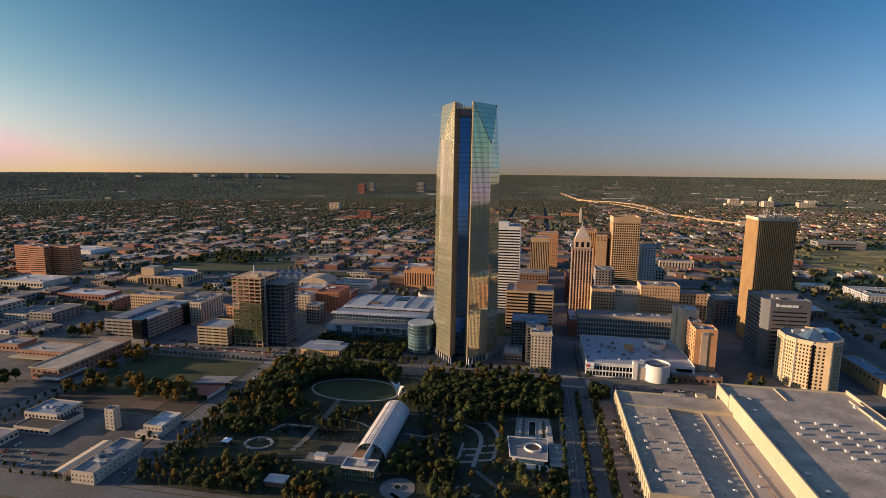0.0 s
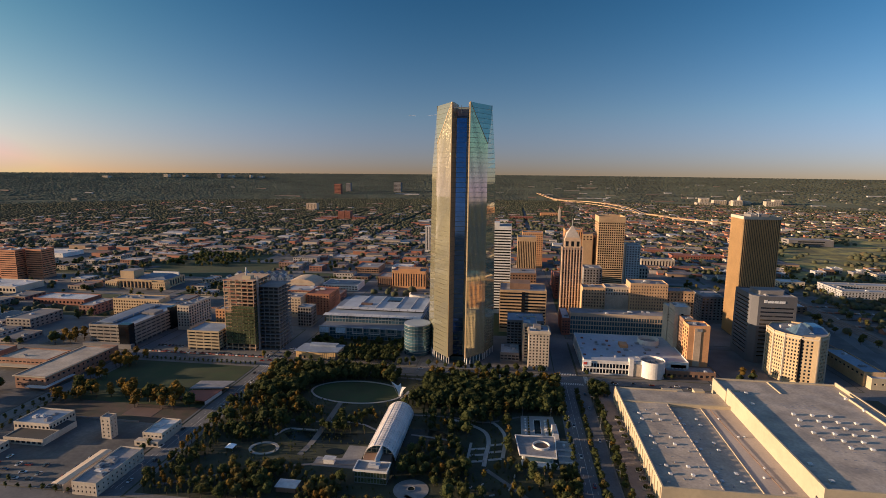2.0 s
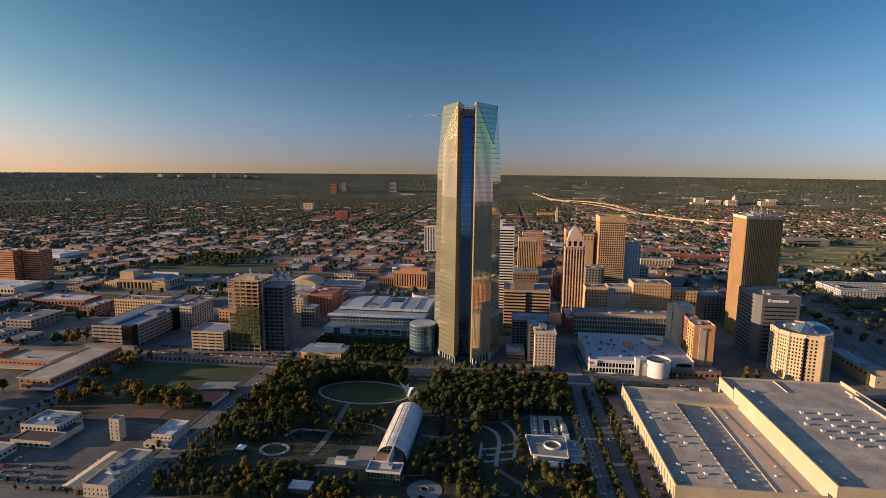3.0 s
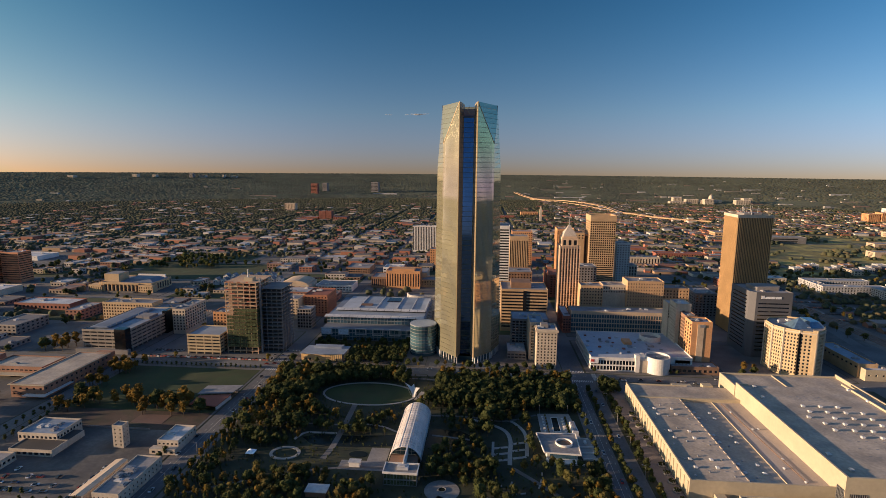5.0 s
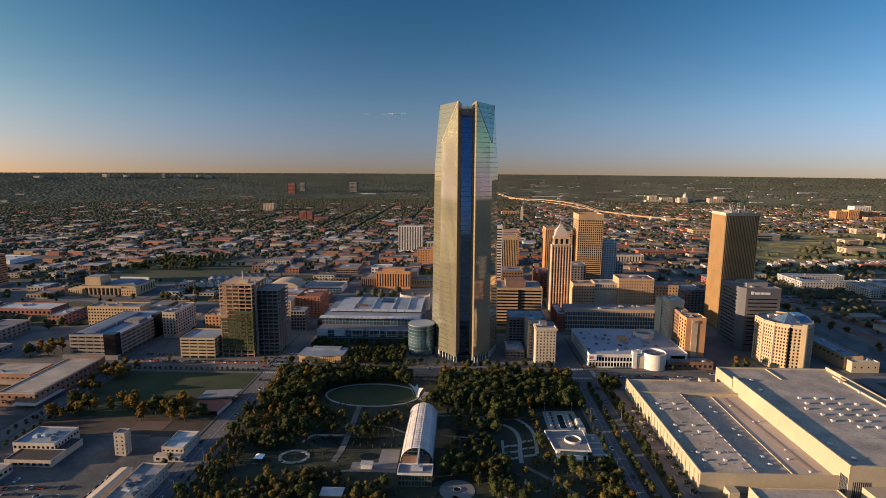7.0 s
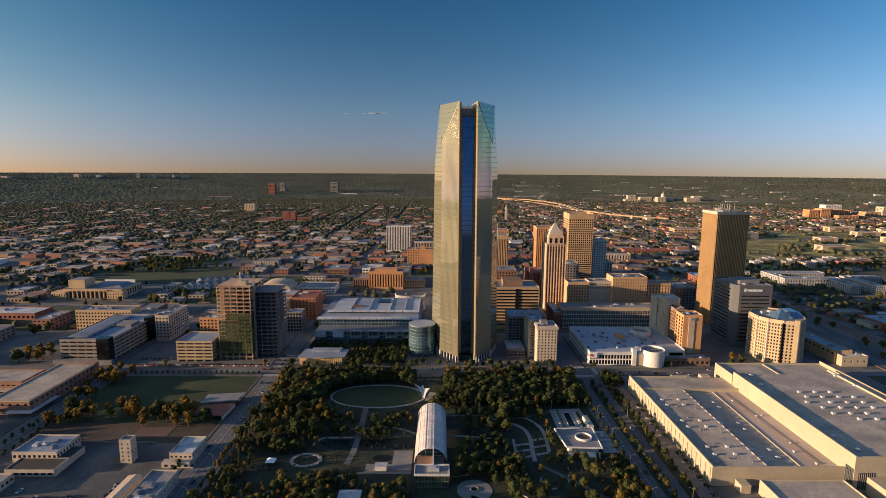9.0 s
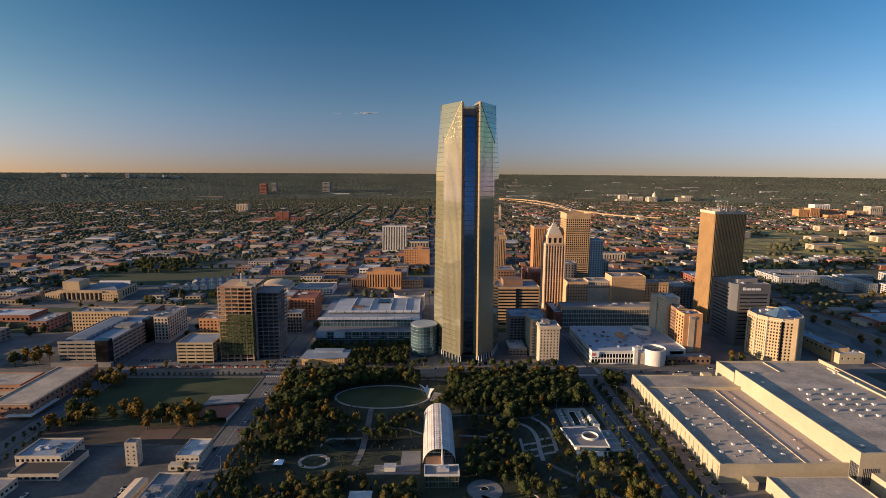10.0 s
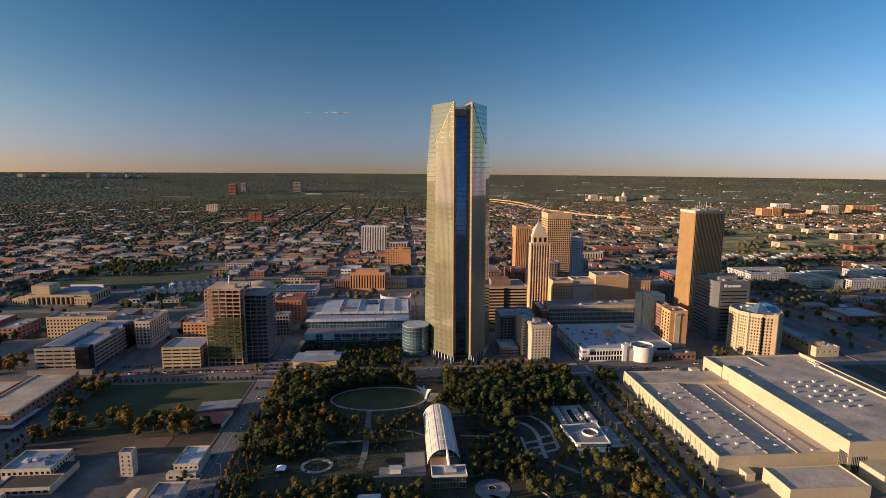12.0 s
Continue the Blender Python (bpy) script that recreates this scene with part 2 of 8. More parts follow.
def sheer(m, share):
    """Lets part of the light through thin leaves."""
    nt = m.node_tree
    b, out = nt.nodes["Principled BSDF"], nt.nodes["Material Output"]
    tr, mix = nt.nodes.new("ShaderNodeBsdfTranslucent"), nt.nodes.new("ShaderNodeMixShader")
    nt.links.new(b.inputs["Base Color"].links[0].from_socket, tr.inputs["Color"])
    mix.inputs[0].default_value = share
    nt.links.new(b.outputs[0], mix.inputs[1]), nt.links.new(tr.outputs[0], mix.inputs[2])
    nt.links.new(mix.outputs[0], out.inputs["Surface"])


sheer(LEAF, 0.45), sheer(GOLDLEAF, 0.45), sheer(WOODS, 0.35), sheer(HAZYWOODS, 0.35)


# ---- mesh helpers ----
class Geo:
    """Vertices and faces of one mesh, in world metres."""

    def __init__(self):
        self.v, self.f = [], []

    def quad(self, *pts):
        k = len(self.v)
        self.v += [tuple(p) for p in pts]
        self.f.append(tuple(range(k, k + len(pts))))
        return self

    def prism(self, poly, z0, z1, top=None, bottom=True):
        """An upright prism over a counter-clockwise outline; top: another outline for its upper end."""
        k, n = len(self.v), len(poly)
        self.v += [(x, y, z0) for x, y in poly] + [(x, y, z1) for x, y in (top or poly)]
        self.f += [(k + i, k + (i + 1) % n, k + n + (i + 1) % n, k + n + i) for i in range(n)]
        self.f.append(tuple(k + n + i for i in range(n)))
        if bottom:
            self.f.append(tuple(k + i for i in reversed(range(n))))
        return self

    def box(self, x0, y0, z0, x1, y1, z1):
        return self.prism([(x0, y0), (x1, y0), (x1, y1), (x0, y1)], z0, z1)

    def tube(self, cx, cy, z0, z1, r0, r1=None, n=10):
        ring = [(math.cos(2 * math.pi * i / n), math.sin(2 * math.pi * i / n)) for i in range(n)]
        r1 = r0 if r1 is None else r1
        return self.prism([(cx + r0 * a, cy + r0 * b) for a, b in ring], z0, z1, [(cx + r1 * a, cy + r1 * b) for a, b in ring])

    def beam(self, p, q, w):
        """A square bar from p to q."""
        p, q = Vector(p), Vector(q)
        d = (q - p).normalized()
        s = d.cross(Vector((0, 0, 1)))
        s = (s.normalized() if s.length > 0.01 else Vector((1, 0, 0))) * w / 2
        u = d.cross(s).normalized() * w / 2
        k = len(self.v)
        self.v += [tuple(e + a * s + b * u) for e in (p, q) for a, b in ((-1, -1), (1, -1), (1, 1), (-1, 1))]
        self.f += [(k + i, k + (i + 1) % 4, k + 4 + (i + 1) % 4, k + 4 + i) for i in range(4)] + [(k + 3, k + 2, k + 1, k), (k + 4, k + 5, k + 6, k + 7)]
        return self

    def ribbon(self, pts, w, z, closed=False, rise=0.0):
        """A strip of ground of width w along points, with a low edge if rise is given."""
        pts = [Vector(p) for p in pts]
        n = len(pts)
        sides = []
        for i, p in enumerate(pts):
            a = pts[i - 1] if i or closed else p
            b = pts[(i + 1) % n] if i < n - 1 or closed else p
            d = (b - a).normalized()
            sides.append(Vector((d.y, -d.x)) * w / 2)
        k = len(self.v)
        for p, s in zip(pts, sides):
            a, b = p + s, p - s
            self.v += [(a.x, a.y, z + rise), (b.x, b.y, z + rise)] + ([(a.x, a.y, z), (b.x, b.y, z)] if rise else [])
        m = 4 if rise else 2
        for i in range(n if closed else n - 1):
            p, q = k + i * m, k + (i + 1) % n * m
            self.f.append((p, q, q + 1, p + 1))
            if rise:
                self.f += [(p + 2, q + 2, q, p), (p + 1, q + 1, q + 3, p + 3)]
        if rise and not closed:
            e = k + (n - 1) * m
            self.f += [(k, k + 1, k + 3, k + 2), (e + 2, e + 3, e + 1, e)]
        return self

    def mesh(self, name, o=(0, 0, 0)):
        m = bpy.data.meshes.new(name)
        ox, oy, oz = o
        m.from_pydata([(x - ox, y - oy, z - oz) for x, y, z in self.v], [], self.f)
        return m


def thing(name, x, y, label, category, group="", kind="", z=0.0):
    ob = new(name)
    ob.location = (x, y, z)
    return tagged(ob, label, category, group, kind)


ORIGIN = {}


def origin(ob):
    """The place of a thing or part in the world (nothing here is turned before its parts are made)."""
    p = ORIGIN.get(ob.name)
    if p is None:
        p = Vector(ob.location) + (origin(ob.parent) if ob.parent else Vector((0, 0, 0)))
        ORIGIN[ob.name] = p
    return p


def part(name, geo, material, parent, label=""):
    o = origin(parent)
    m = geo.mesh(name, o)
    m.materials.append(material)
    ob = new(name, m)
    ob.parent = parent
    return tagged(ob, label)


def solid(name, geo, material, label, category, group="", kind=""):
    """A thing of one mesh."""
    n = len(geo.v)
    o = (sum(p[0] for p in geo.v) / n, sum(p[1] for p in geo.v) / n, min(p[2] for p in geo.v))
    m = geo.mesh(name, o)
    m.materials.append(material)
    ob = new(name, m)
    ob.location = o
    return tagged(ob, label, category, group, kind)


UNIT = {}


def unit_box(material):
    """A bevel-edged box of one metre, shared by alike pieces of one material."""
    if material.name not in UNIT:
        bm = bmesh.new()
        bmesh.ops.create_cube(bm, size=1)
        m = bpy.data.meshes.new("piece")
        bm.to_mesh(m)
        bm.free()
        m.materials.append(material)
        UNIT[material.name] = m
    return UNIT[material.name]


def piece(name, material, parent, c, size, turn=0.0):
    """A small part on shared mesh data: centre and size in metres, turned about the upright by radians."""
    ob = new(name, unit_box(material))
    ob.parent = parent
    ob.location = Vector(c) - origin(parent)
    ob.scale = size
    ob.rotation_euler = (0, 0, turn)
    return ob


def rect(x0, y0, x1, y1):
    return [(x0, y0), (x1, y0), (x1, y1), (x0, y1)]


def facade(geo, a, b, z0, z1, cols, rows, wf, hf, depth=0.35, sill=0.5):
    """A wall from a to b with a grid of openings cut through it; returns the panes as (centre, width, height, turn)."""
    a, b = Vector((*a, 0)), Vector((*b, 0))
    d = (b - a) / cols
    run = d.length
    d.normalize()
    out = Vector((d.y, -d.x, 0))
    turn = math.atan2(d.y, d.x)
    step = (z1 - z0) / rows
    panes = []

    def at(s, z, inn=0.0):
        p = a + d * s - out * inn
        return (p.x, p.y, z)

    m = run * (1 - wf) / 2
    for j in range(rows):
        zb = z0 + step * j
        lo, hi = zb + step * (1 - hf) * sill, zb + step * (1 - hf) * sill + step * hf
        full = run * cols
        geo.quad(at(0, zb), at(full, zb), at(full, lo), at(0, lo))
        geo.quad(at(0, hi), at(full, hi), at(full, zb + step), at(0, zb + step))
        for i in range(cols):
            s0, s1 = run * i, run * (i + 1)
            geo.quad(at(s0, lo), at(s0 + m, lo), at(s0 + m, hi), at(s0, hi))
            geo.quad(at(s1 - m, lo), at(s1, lo), at(s1, hi), at(s1 - m, hi))
            w0, w1 = s0 + m, s1 - m
            geo.quad(at(w0, lo), at(w1, lo), at(w1, lo, depth), at(w0, lo, depth))
            geo.quad(at(w1, hi), at(w0, hi), at(w0, hi, depth), at(w1, hi, depth))
            geo.quad(at(w0, hi), at(w0, lo), at(w0, lo, depth), at(w0, hi, depth))
            geo.quad(at(w1, lo), at(w1, hi), at(w1, hi, depth), at(w1, lo, depth))
            c = a + d * ((w0 + w1) / 2) - out * (depth + 0.05)
            panes.append(((c.x, c.y, (lo + hi) / 2), w1 - w0 + 0.04, hi - lo + 0.04, turn))
    return panes


def inset(poly, e):
    """The outline moved inwards by e."""
    n, out = len(poly), []
    for i in range(n):
        p, q, r = Vector(poly[i - 1]), Vector(poly[i]), Vector(poly[(i + 1) % n])
        d1, d2 = (q - p).normalized(), (r - q).normalized()
        n1, n2 = Vector((-d1.y, d1.x)), Vector((-d2.y, d2.x))
        k = (n1 + n2)
        k = k / max(k.dot(n1), 0.2)
        out.append((q.x + k.x * e, q.y + k.y * e))
    return out


def parapet(poly, z0, z1, w=0.45):
    g, inn = Geo(), inset(poly, w)
    n = len(poly)
    for i in range(n):
        j = (i + 1) % n
        a, b, c, d = poly[i], poly[j], inn[j], inn[i]
        g.quad((*a, z0), (*b, z0), (*b, z1), (*a, z1))
        g.quad((*c, z0), (*d, z0), (*d, z1), (*c, z1))
        g.quad((*a, z1), (*b, z1), (*c, z1), (*d, z1))
    return g


def rooftop(parent, poly, h, count, rng, hide=WHITE):
    """Air handlers and hatches standing about a roof."""
    xs, ys = [p[0] for p in poly], [p[1] for p in poly]
    w, d = max(xs) - min(xs), max(ys) - min(ys)
    for _ in range(count):
        x, y = min(xs) + w * rng.uniform(0.18, 0.82), min(ys) + d * rng.uniform(0.18, 0.82)
        a, b, c = rng.uniform(1.2, 3.2), rng.uniform(1.2, 2.6), rng.uniform(0.9, 1.9)
        g = Geo().box(x - a, y - b, h, x + a, y + b, h + c).box(x - a * 0.5, y - b * 0.6, h + c, x + a * 0.4, y + b * 0.5, h + c + 0.5)
        g.tube(x + a * 0.7, y, h + c, h + c + 0.4, min(a, b) * 0.25, n=8)
        part("rooftop_unit", g, rng.choice((WHITE, STEEL, GREYROOF)), parent)


BRNG = random.Random(5)


def building(name, poly, h, faces, wall, glass, roof, label, category="building", group="", cap=1.0, units=2, pane="window", joined=False, base=0.0, capmat=None):
    """A flat-roofed building over an outline. faces: {edge: [(z0, z1, cols, rows, width part, height part), ...]}."""
    xs, ys = [p[0] for p in poly], [p[1] for p in poly]
    t = thing(name, sum(xs) / len(xs), sum(ys) / len(ys), label, category, group, z=base)
    w, panes, n = Geo(), [], len(poly)
    for i in range(n):
        a, b = poly[i], poly[(i + 1) % n]
        z = base
        for z0, z1, cols, rows, wf, hf in faces.get(i, ()):
            if z0 > z:
                w.quad((*a, z), (*b, z), (*b, z0), (*a, z0))
            panes += facade(w, a, b, z0, z1, cols, rows, wf, hf)
            z = z1
        if z < base + h - 0.01:
            w.quad((*a, z), (*b, z), (*b, base + h), (*a, base + h))
    walls = part("wall", w, wall, t)
    top = part("roof", Geo().prism(inset(poly, 0.3), base + h - 0.4, base + h), roof, t)
    part("parapet", parapet(poly, base + h, base + h + cap), capmat or wall, t)
    if joined:
        g = Geo()
        for (x, y, z), pw, ph, turn in panes:
            c, s = math.cos(turn) * pw / 2, math.sin(turn) * pw / 2
            g.quad((x - c, y - s, z - ph / 2), (x + c, y + s, z - ph / 2), (x + c, y + s, z + ph / 2), (x - c, y - s, z + ph / 2))
        if panes:
            tagged(part("glazing", g, glass, walls), kind="stuff")
    else:
        for c, pw, ph, turn in panes:
            piece(pane, glass, walls, c, (pw, 0.1, ph), turn)
    rooftop(top, poly, base + h, units, BRNG)
    return t


# ---- ground ----
EYE_XY, EYE_Z, NEAR = (-67.0, 0.0), 193.0, 3300.0


def far(x, y, h=0.0):
    """The countryside past 3.3 km is drawn in: where a place so far off stands, its ground's height, and its scale."""
    dx, dy = x - EYE_XY[0], y - EYE_XY[1]
    d = math.hypot(dx, dy)
    if d <= NEAR:
        return x, y, 0.0, 1.0
    s = (NEAR + 1600 * (1 - NEAR / d)) / d
    drop = -d * d / 7.0e6
    return EYE_XY[0] + dx * s, EYE_XY[1] + dy * s, EYE_Z + (drop - EYE_Z) * s, s


def ground_sheet():
    radii = [0, 150, 300, 450, 600, 800, 1000, 1300, 1600, 2000, 2500, 3000, 3300, 3600, 4000, 4500, 5000, 6000, 7500, 9000, 12000, 16000, 22000, 30000, 42000, 53000]
    n = 144
    vs, fs = [], []
    for r in radii:
        for i in range(n):
            a = 2 * math.pi * i / n
            vs.append(far(EYE_XY[0] + r * math.cos(a), EYE_XY[1] + r * math.sin(a))[:3])
    for k in range(len(radii) - 1):
        for i in range(n):
            j = (i + 1) % n
            fs.append((k * n + i, (k + 1) * n + i, (k + 1) * n + j, k * n + j))
    m = bpy.data.meshes.new("ground")
    m.from_pydata(vs, [], fs)
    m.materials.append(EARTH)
    m.materials.append(HAZYWOODS)
    # the outermost rings take the haze-paled woods colour
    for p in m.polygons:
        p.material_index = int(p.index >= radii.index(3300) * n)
    tagged(new("ground", m), "flat plain of earth and dull grass reaching the horizon", "ground", kind="structure")


ground_sheet()

# streets: centre lines, with a width of carriageway
NS = [(-1060, 12), (-930, 12), (-800, 12), (-665, 14), (-535, 12), (-408, 14), (-256, 17), (-105, 13), (33, 20), (171, 14), (300, 14)]
EW = [(245, 20), (476, 17), (590, 12), (715, 13), (830, 12), (925, 12), (1020, 12), (1115, 12), (1210, 12), (1305, 12), (1400, 12), (1495, 12)]
g = Geo()
for x, w in NS:
    y0 = 478 if x == -105 else -200
    g.quad((x - w / 2, y0, 0.04), (x + w / 2, y0, 0.04), (x + w / 2, 2200, 0.04), (x - w / 2, 2200, 0.04))
solid("road", g, ASPHALT, "dark asphalt streets running north between the blocks", "road", kind="structure")
g = Geo()
for y, w in EW:
    g.quad((-1200, y - w / 2, 0.06), (420, y - w / 2, 0.06), (420, y + w / 2, 0.06), (-1200, y + w / 2, 0.06))
solid("road", g, ASPHALT, "dark asphalt cross streets between the blocks", "road", kind="structure")

# markings: centre dashes, crossings at the gardens' north-east corner
g = Geo()
for x in (31, -256):
    for y in range(262, 466, 9):
        for o in (-3.2, 3.2):
            g.quad((x + o - 0.09, y, 0.09), (x + o + 0.09, y, 0.09), (x + o + 0.09, y + 3, 0.09), (x + o - 0.09, y + 3, 0.09))
    g.quad((x - 0.3, 262, 0.09), (x - 0.12, 262, 0.09), (x - 0.12, 462, 0.09), (x - 0.3, 462, 0.09))
for x in range(-640, 300, 10):
    g.quad((x, 475.9, 0.09), (x + 3.2, 475.9, 0.09), (x + 3.2, 476.1, 0.09), (x, 476.1, 0.09))
tagged(solid("road_marking", g, PAINTLINE, "thin white lane lines on the asphalt", "road marking"), kind="stuff")


def crossing(x0, y0, x1, y1, n, along):
    t = thing("crosswalk", (x0 + x1) / 2, (y0 + y1) / 2, "white striped pedestrian crossing on the street", "crosswalk", "crosswalks", z=0.08)
    for i in range(n):
        f = (i + 0.45) / n
        if along == "x":
            piece("stripe", PAINTLINE, t, (x0 + (x1 - x0) * f, (y0 + y1) / 2, 0.1), ((x1 - x0) / n * 0.5, y1 - y0, 0.02))
        else:
            piece("stripe", PAINTLINE, t, ((x0 + x1) / 2, y0 + (y1 - y0) * f, 0.1), (x1 - x0, (y1 - y0) / n * 0.5, 0.02))


crossing(26, 463, 47, 467, 13, "x")
crossing(25, 486, 43, 490, 12, "x")
crossing(20, 468, 24, 485, 10, "y")
crossing(48.5, 468, 52.5, 485, 10, "y")
crossing(-265, 463, -247, 467, 10, "x")
crossing(-265, 486, -247, 490, 10, "x")


def block(name, x0, y0, x1, y1, material, label, z=0.15, category="pavement"):
    return solid(name, Geo().box(x0, y0, 0.0, x1, y1, z), material, label, category, kind="structure")


def sheet(name, poly, z, material, label, category, kind="structure"):
    return solid(name, Geo().prism(poly, 0.0, z), material, label, category, kind=kind)


# kerbed blocks of the town
block("pavement", -246, 256, 25.5, 466, CONCRETE, "concrete kerb and walk round the botanical gardens")
block("planting_bed", -242, 260, 21.5, 462, PLANTING, "dark planted ground under the garden trees", 0.25, "planting bed")
block("pavement", -400, 256, -266, 466, CONCRETE, "kerbed block with a fire station and a field")
block("lawn", -396, 398, -268, 461, GRASS, "mown green field bordered by trees", 0.25, "lawn")
block("lawn", -396, 370, -268, 398, GRASS, "grass strip with yellowing trees", 0.22, "lawn")
block("bare_ground", -396, 341, -268, 370, BAREEARTH, "bare reddish earth strip behind the yard", 0.2, "ground")
block("yard_wall", -392, 340, -300, 340.5, GREYSTONE, "low dark wall along the yard", 1.6, "wall")
block("pavement", -396, 258, -268, 339.8, LOT, "worn asphalt yard of the fire station", 0.2)
sheet("running_surface", rect(-322, 350, -297, 364), 0.3, BRICKPAVE, "brick-red earth strip beside the trees", "ground")
solid("road", Geo().box(42.5, 250, 0.0, 48.4, 470, 0.05), ASPHALT, "second carriageway beside the planted median", "road", kind="structure")
block("planting_bed", 36.2, 264, 39.8, 444, PLANTING, "narrow planted median between the carriageways", 0.22, "planting bed")
block("pavement", 48.4, 256, 270, 466, CONCRETE, "concrete walk round the convention hall")
block("planting_bed", 49.4, 262, 55.4, 440, PLANTING, "planted strip under street trees", 0.24, "planting bed")
block("pavement", 55.6, 262, 67.4, 440, mat("grey-brown pavers", (0.17, 0.15, 0.145), 0.85, big=0.06, fine=0.8, var=0.25), "brick-paved plaza with round planters", 0.22)
block("pavement", -246, 486, -112, 583, CONCRETE, "paved block under the glass headquarters")
block("pavement", -98, 486, 22, 583, CONCRETE, "paved block under the tall glass tower")
for i in range(len(NS) - 1):
    for j in range(2, len(EW) - 1):
        x0, x1 = NS[i][0] + NS[i][1] / 2 + 1, NS[i + 1][0] - NS[i + 1][1] / 2 - 1
        y0, y1 = EW[j][0] + EW[j][1] / 2 + 1, EW[j + 1][0] - EW[j + 1][1] / 2 - 1
        block("pavement", x0, y0, x1, y1, (LOT, CONCRETE, LOT, GRASS)[(i * 7 + j * 5) % 4], "kerbed town block of asphalt and concrete lots")
for i, (x0, x1) in enumerate(((-926, -806), (-793, -673), (-658, -541), (-528, -416), (-400, -266))):
    block("pavement", x0, 486, x1, 583, (LOT, LOT, CONCRETE, LOT, CONCRETE)[i], "kerbed town block of asphalt and concrete lots")
for x0, x1 in ((45, 163), (179, 292)):
    block("pavement", x0, 486, x1, 583, CONCRETE, "kerbed town block with concrete walks")
for x0, x1 in ((-926, -806), (-793, -673), (-658, -541), (-528, -416)):
    block("pavement", x0, 256, x1, 466, LOT, "kerbed block west of the gardens")

# the gardens: oval lawn with its pale ring, pond, paths, plazas
ell = [(-152 + 38 * math.cos(2 * math.pi * i / 48), 419 + 21 * math.sin(2 * math.pi * i / 48)) for i in range(48)]
sheet("lawn", ell, 0.35, GRASS, "oval mown lawn ringed by a pale walk", "lawn")
solid("garden_path", Geo().ribbon([(-152 + 40 * math.cos(2 * math.pi * i / 48), 419 + 22.5 * math.sin(2 * math.pi * i / 48)) for i in range(48)], 1.8, 0.2, True, 0.35), PALE, "pale concrete ring walk round the oval lawn", "path", kind="structure")
pond = [(-184, 341), (-176, 333), (-160, 330), (-140, 331), (-118, 334), (-84, 335), (-62, 342), (-60, 352), (-70, 360), (-88, 362), (-112, 352), (-142, 346), (-160, 346), (-176, 346)]
sheet("water", pond, 0.3, WATER, "dark still garden pond under the conservatory", "water")


def bez(pts, n=14):
    """A smooth line through a few points."""
    p = [Vector(a) for a in pts]
    p = [p[0] * 2 - p[1]] + p + [p[-1] * 2 - p[-2]]
    out = []
    for i in range(1, len(p) - 2):
        for k in range(n):
            t = k / n
            a, b, c, d = p[i - 1:i + 3]
            out.append(0.5 * (2 * b + (c - a) * t + (2 * a - 5 * b + 4 * c - d) * t * t + (3 * b - a - 3 * c + d) * t ** 3))
    return out + [p[-2]]


PATHS = [
    ([(-159.4, 396), (-158.6, 362), (-158.8, 331), (-161, 314)], 4.2, CONCRETE),
    ([(-240, 362), (-217, 361), (-194, 361.4), (-161, 361.2)], 1.6, CONCRETE),
    ([(-189, 337), (-187.7, 341), (-183.7, 347.6), (-173, 348.4), (-161, 348.8)], 2.2, PALE),
    ([(-156, 362.6), (-143, 364.2), (-130, 362), (-117, 354.5)], 1.7, PALE),
    ([(-96, 383), (-63, 383.3), (-38, 379), (-12, 392)], 2.0, CONCRETE),
    ([(-63, 380), (-45.2, 370.8), (-36.7, 361.9), (-34.2, 348.2), (-35.4, 332), (-36, 318)], 3.0, PALE),
    ([(-35, 380), (-30.2, 376.9), (-23.9, 364.4), (-22.6, 350), (-24, 330)], 2.6, PALE),
    ([(-46.6, 347), (-47.2, 330), (-48.2, 317)], 1.8, PALE),
    ([(-91, 352), (-68, 349), (-54, 346)], 2.0, CONCRETE),
    ([(-34, 314), (-28.9, 308.7), (-19.4, 298.9), (-6, 284), (8, 266)], 3.0, CONCRETE),
    ([(-118, 307), (-150, 304), (-190, 290), (-236, 268)], 2.2, CONCRETE),
    ([(-81, 280), (-60, 268), (-30, 268)], 2.4, CONCRETE),
    ([(-110, 455), (-70, 452), (-20, 455), (12, 450)], 3.0, CONCRETE),
    ([(-240, 450), (-200, 456), (-150, 456), (-110, 455)], 2.2, CONCRETE),
]
for pts, w, m in PATHS:
    solid("garden_path", Geo().ribbon(bez(pts), w, 0.2, rise=0.2), m, "narrow pale walk through the garden planting", "path", kind="structure")
for k in range(3):
    for x0, y0, x1, y1 in ((-46.4, 322 + 8 * k, -36.4, 324.6 + 8 * k), (-33.6, 326 + 9.5 * k, -24.6, 329 + 9.5 * k)):
        solid("garden_path", Geo().ribbon([(x0, y0), (x1, y1)], 2.4, 0.2, rise=0.2), PALE, "short pale cross walk between terraced beds", "path", kind="structure")
sheet("plaza", [(-78.5 + 10.8 * math.cos(i * math.pi / 18), 286 + 10.8 * math.sin(i * math.pi / 18)) for i in range(36)], 0.4, PLAZA, "round paved plaza at the gardens' south side", "plaza")
sheet("plaza", [(-148, 303), (-118, 303), (-118, 331), (-131, 331), (-131, 314), (-148, 314)], 0.38, PLAZA, "pale paved court beside the conservatory", "plaza")
solid("ring_walk", Geo().ribbon([(-188.6 + 9.4 * math.cos(i * math.pi / 16), 318.6 + 7.6 * math.sin(i * math.pi / 16)) for i in range(32)], 2.2, 0.2, True, 0.5), PALE, "low pale ring wall in the planting", "wall", kind="structure")
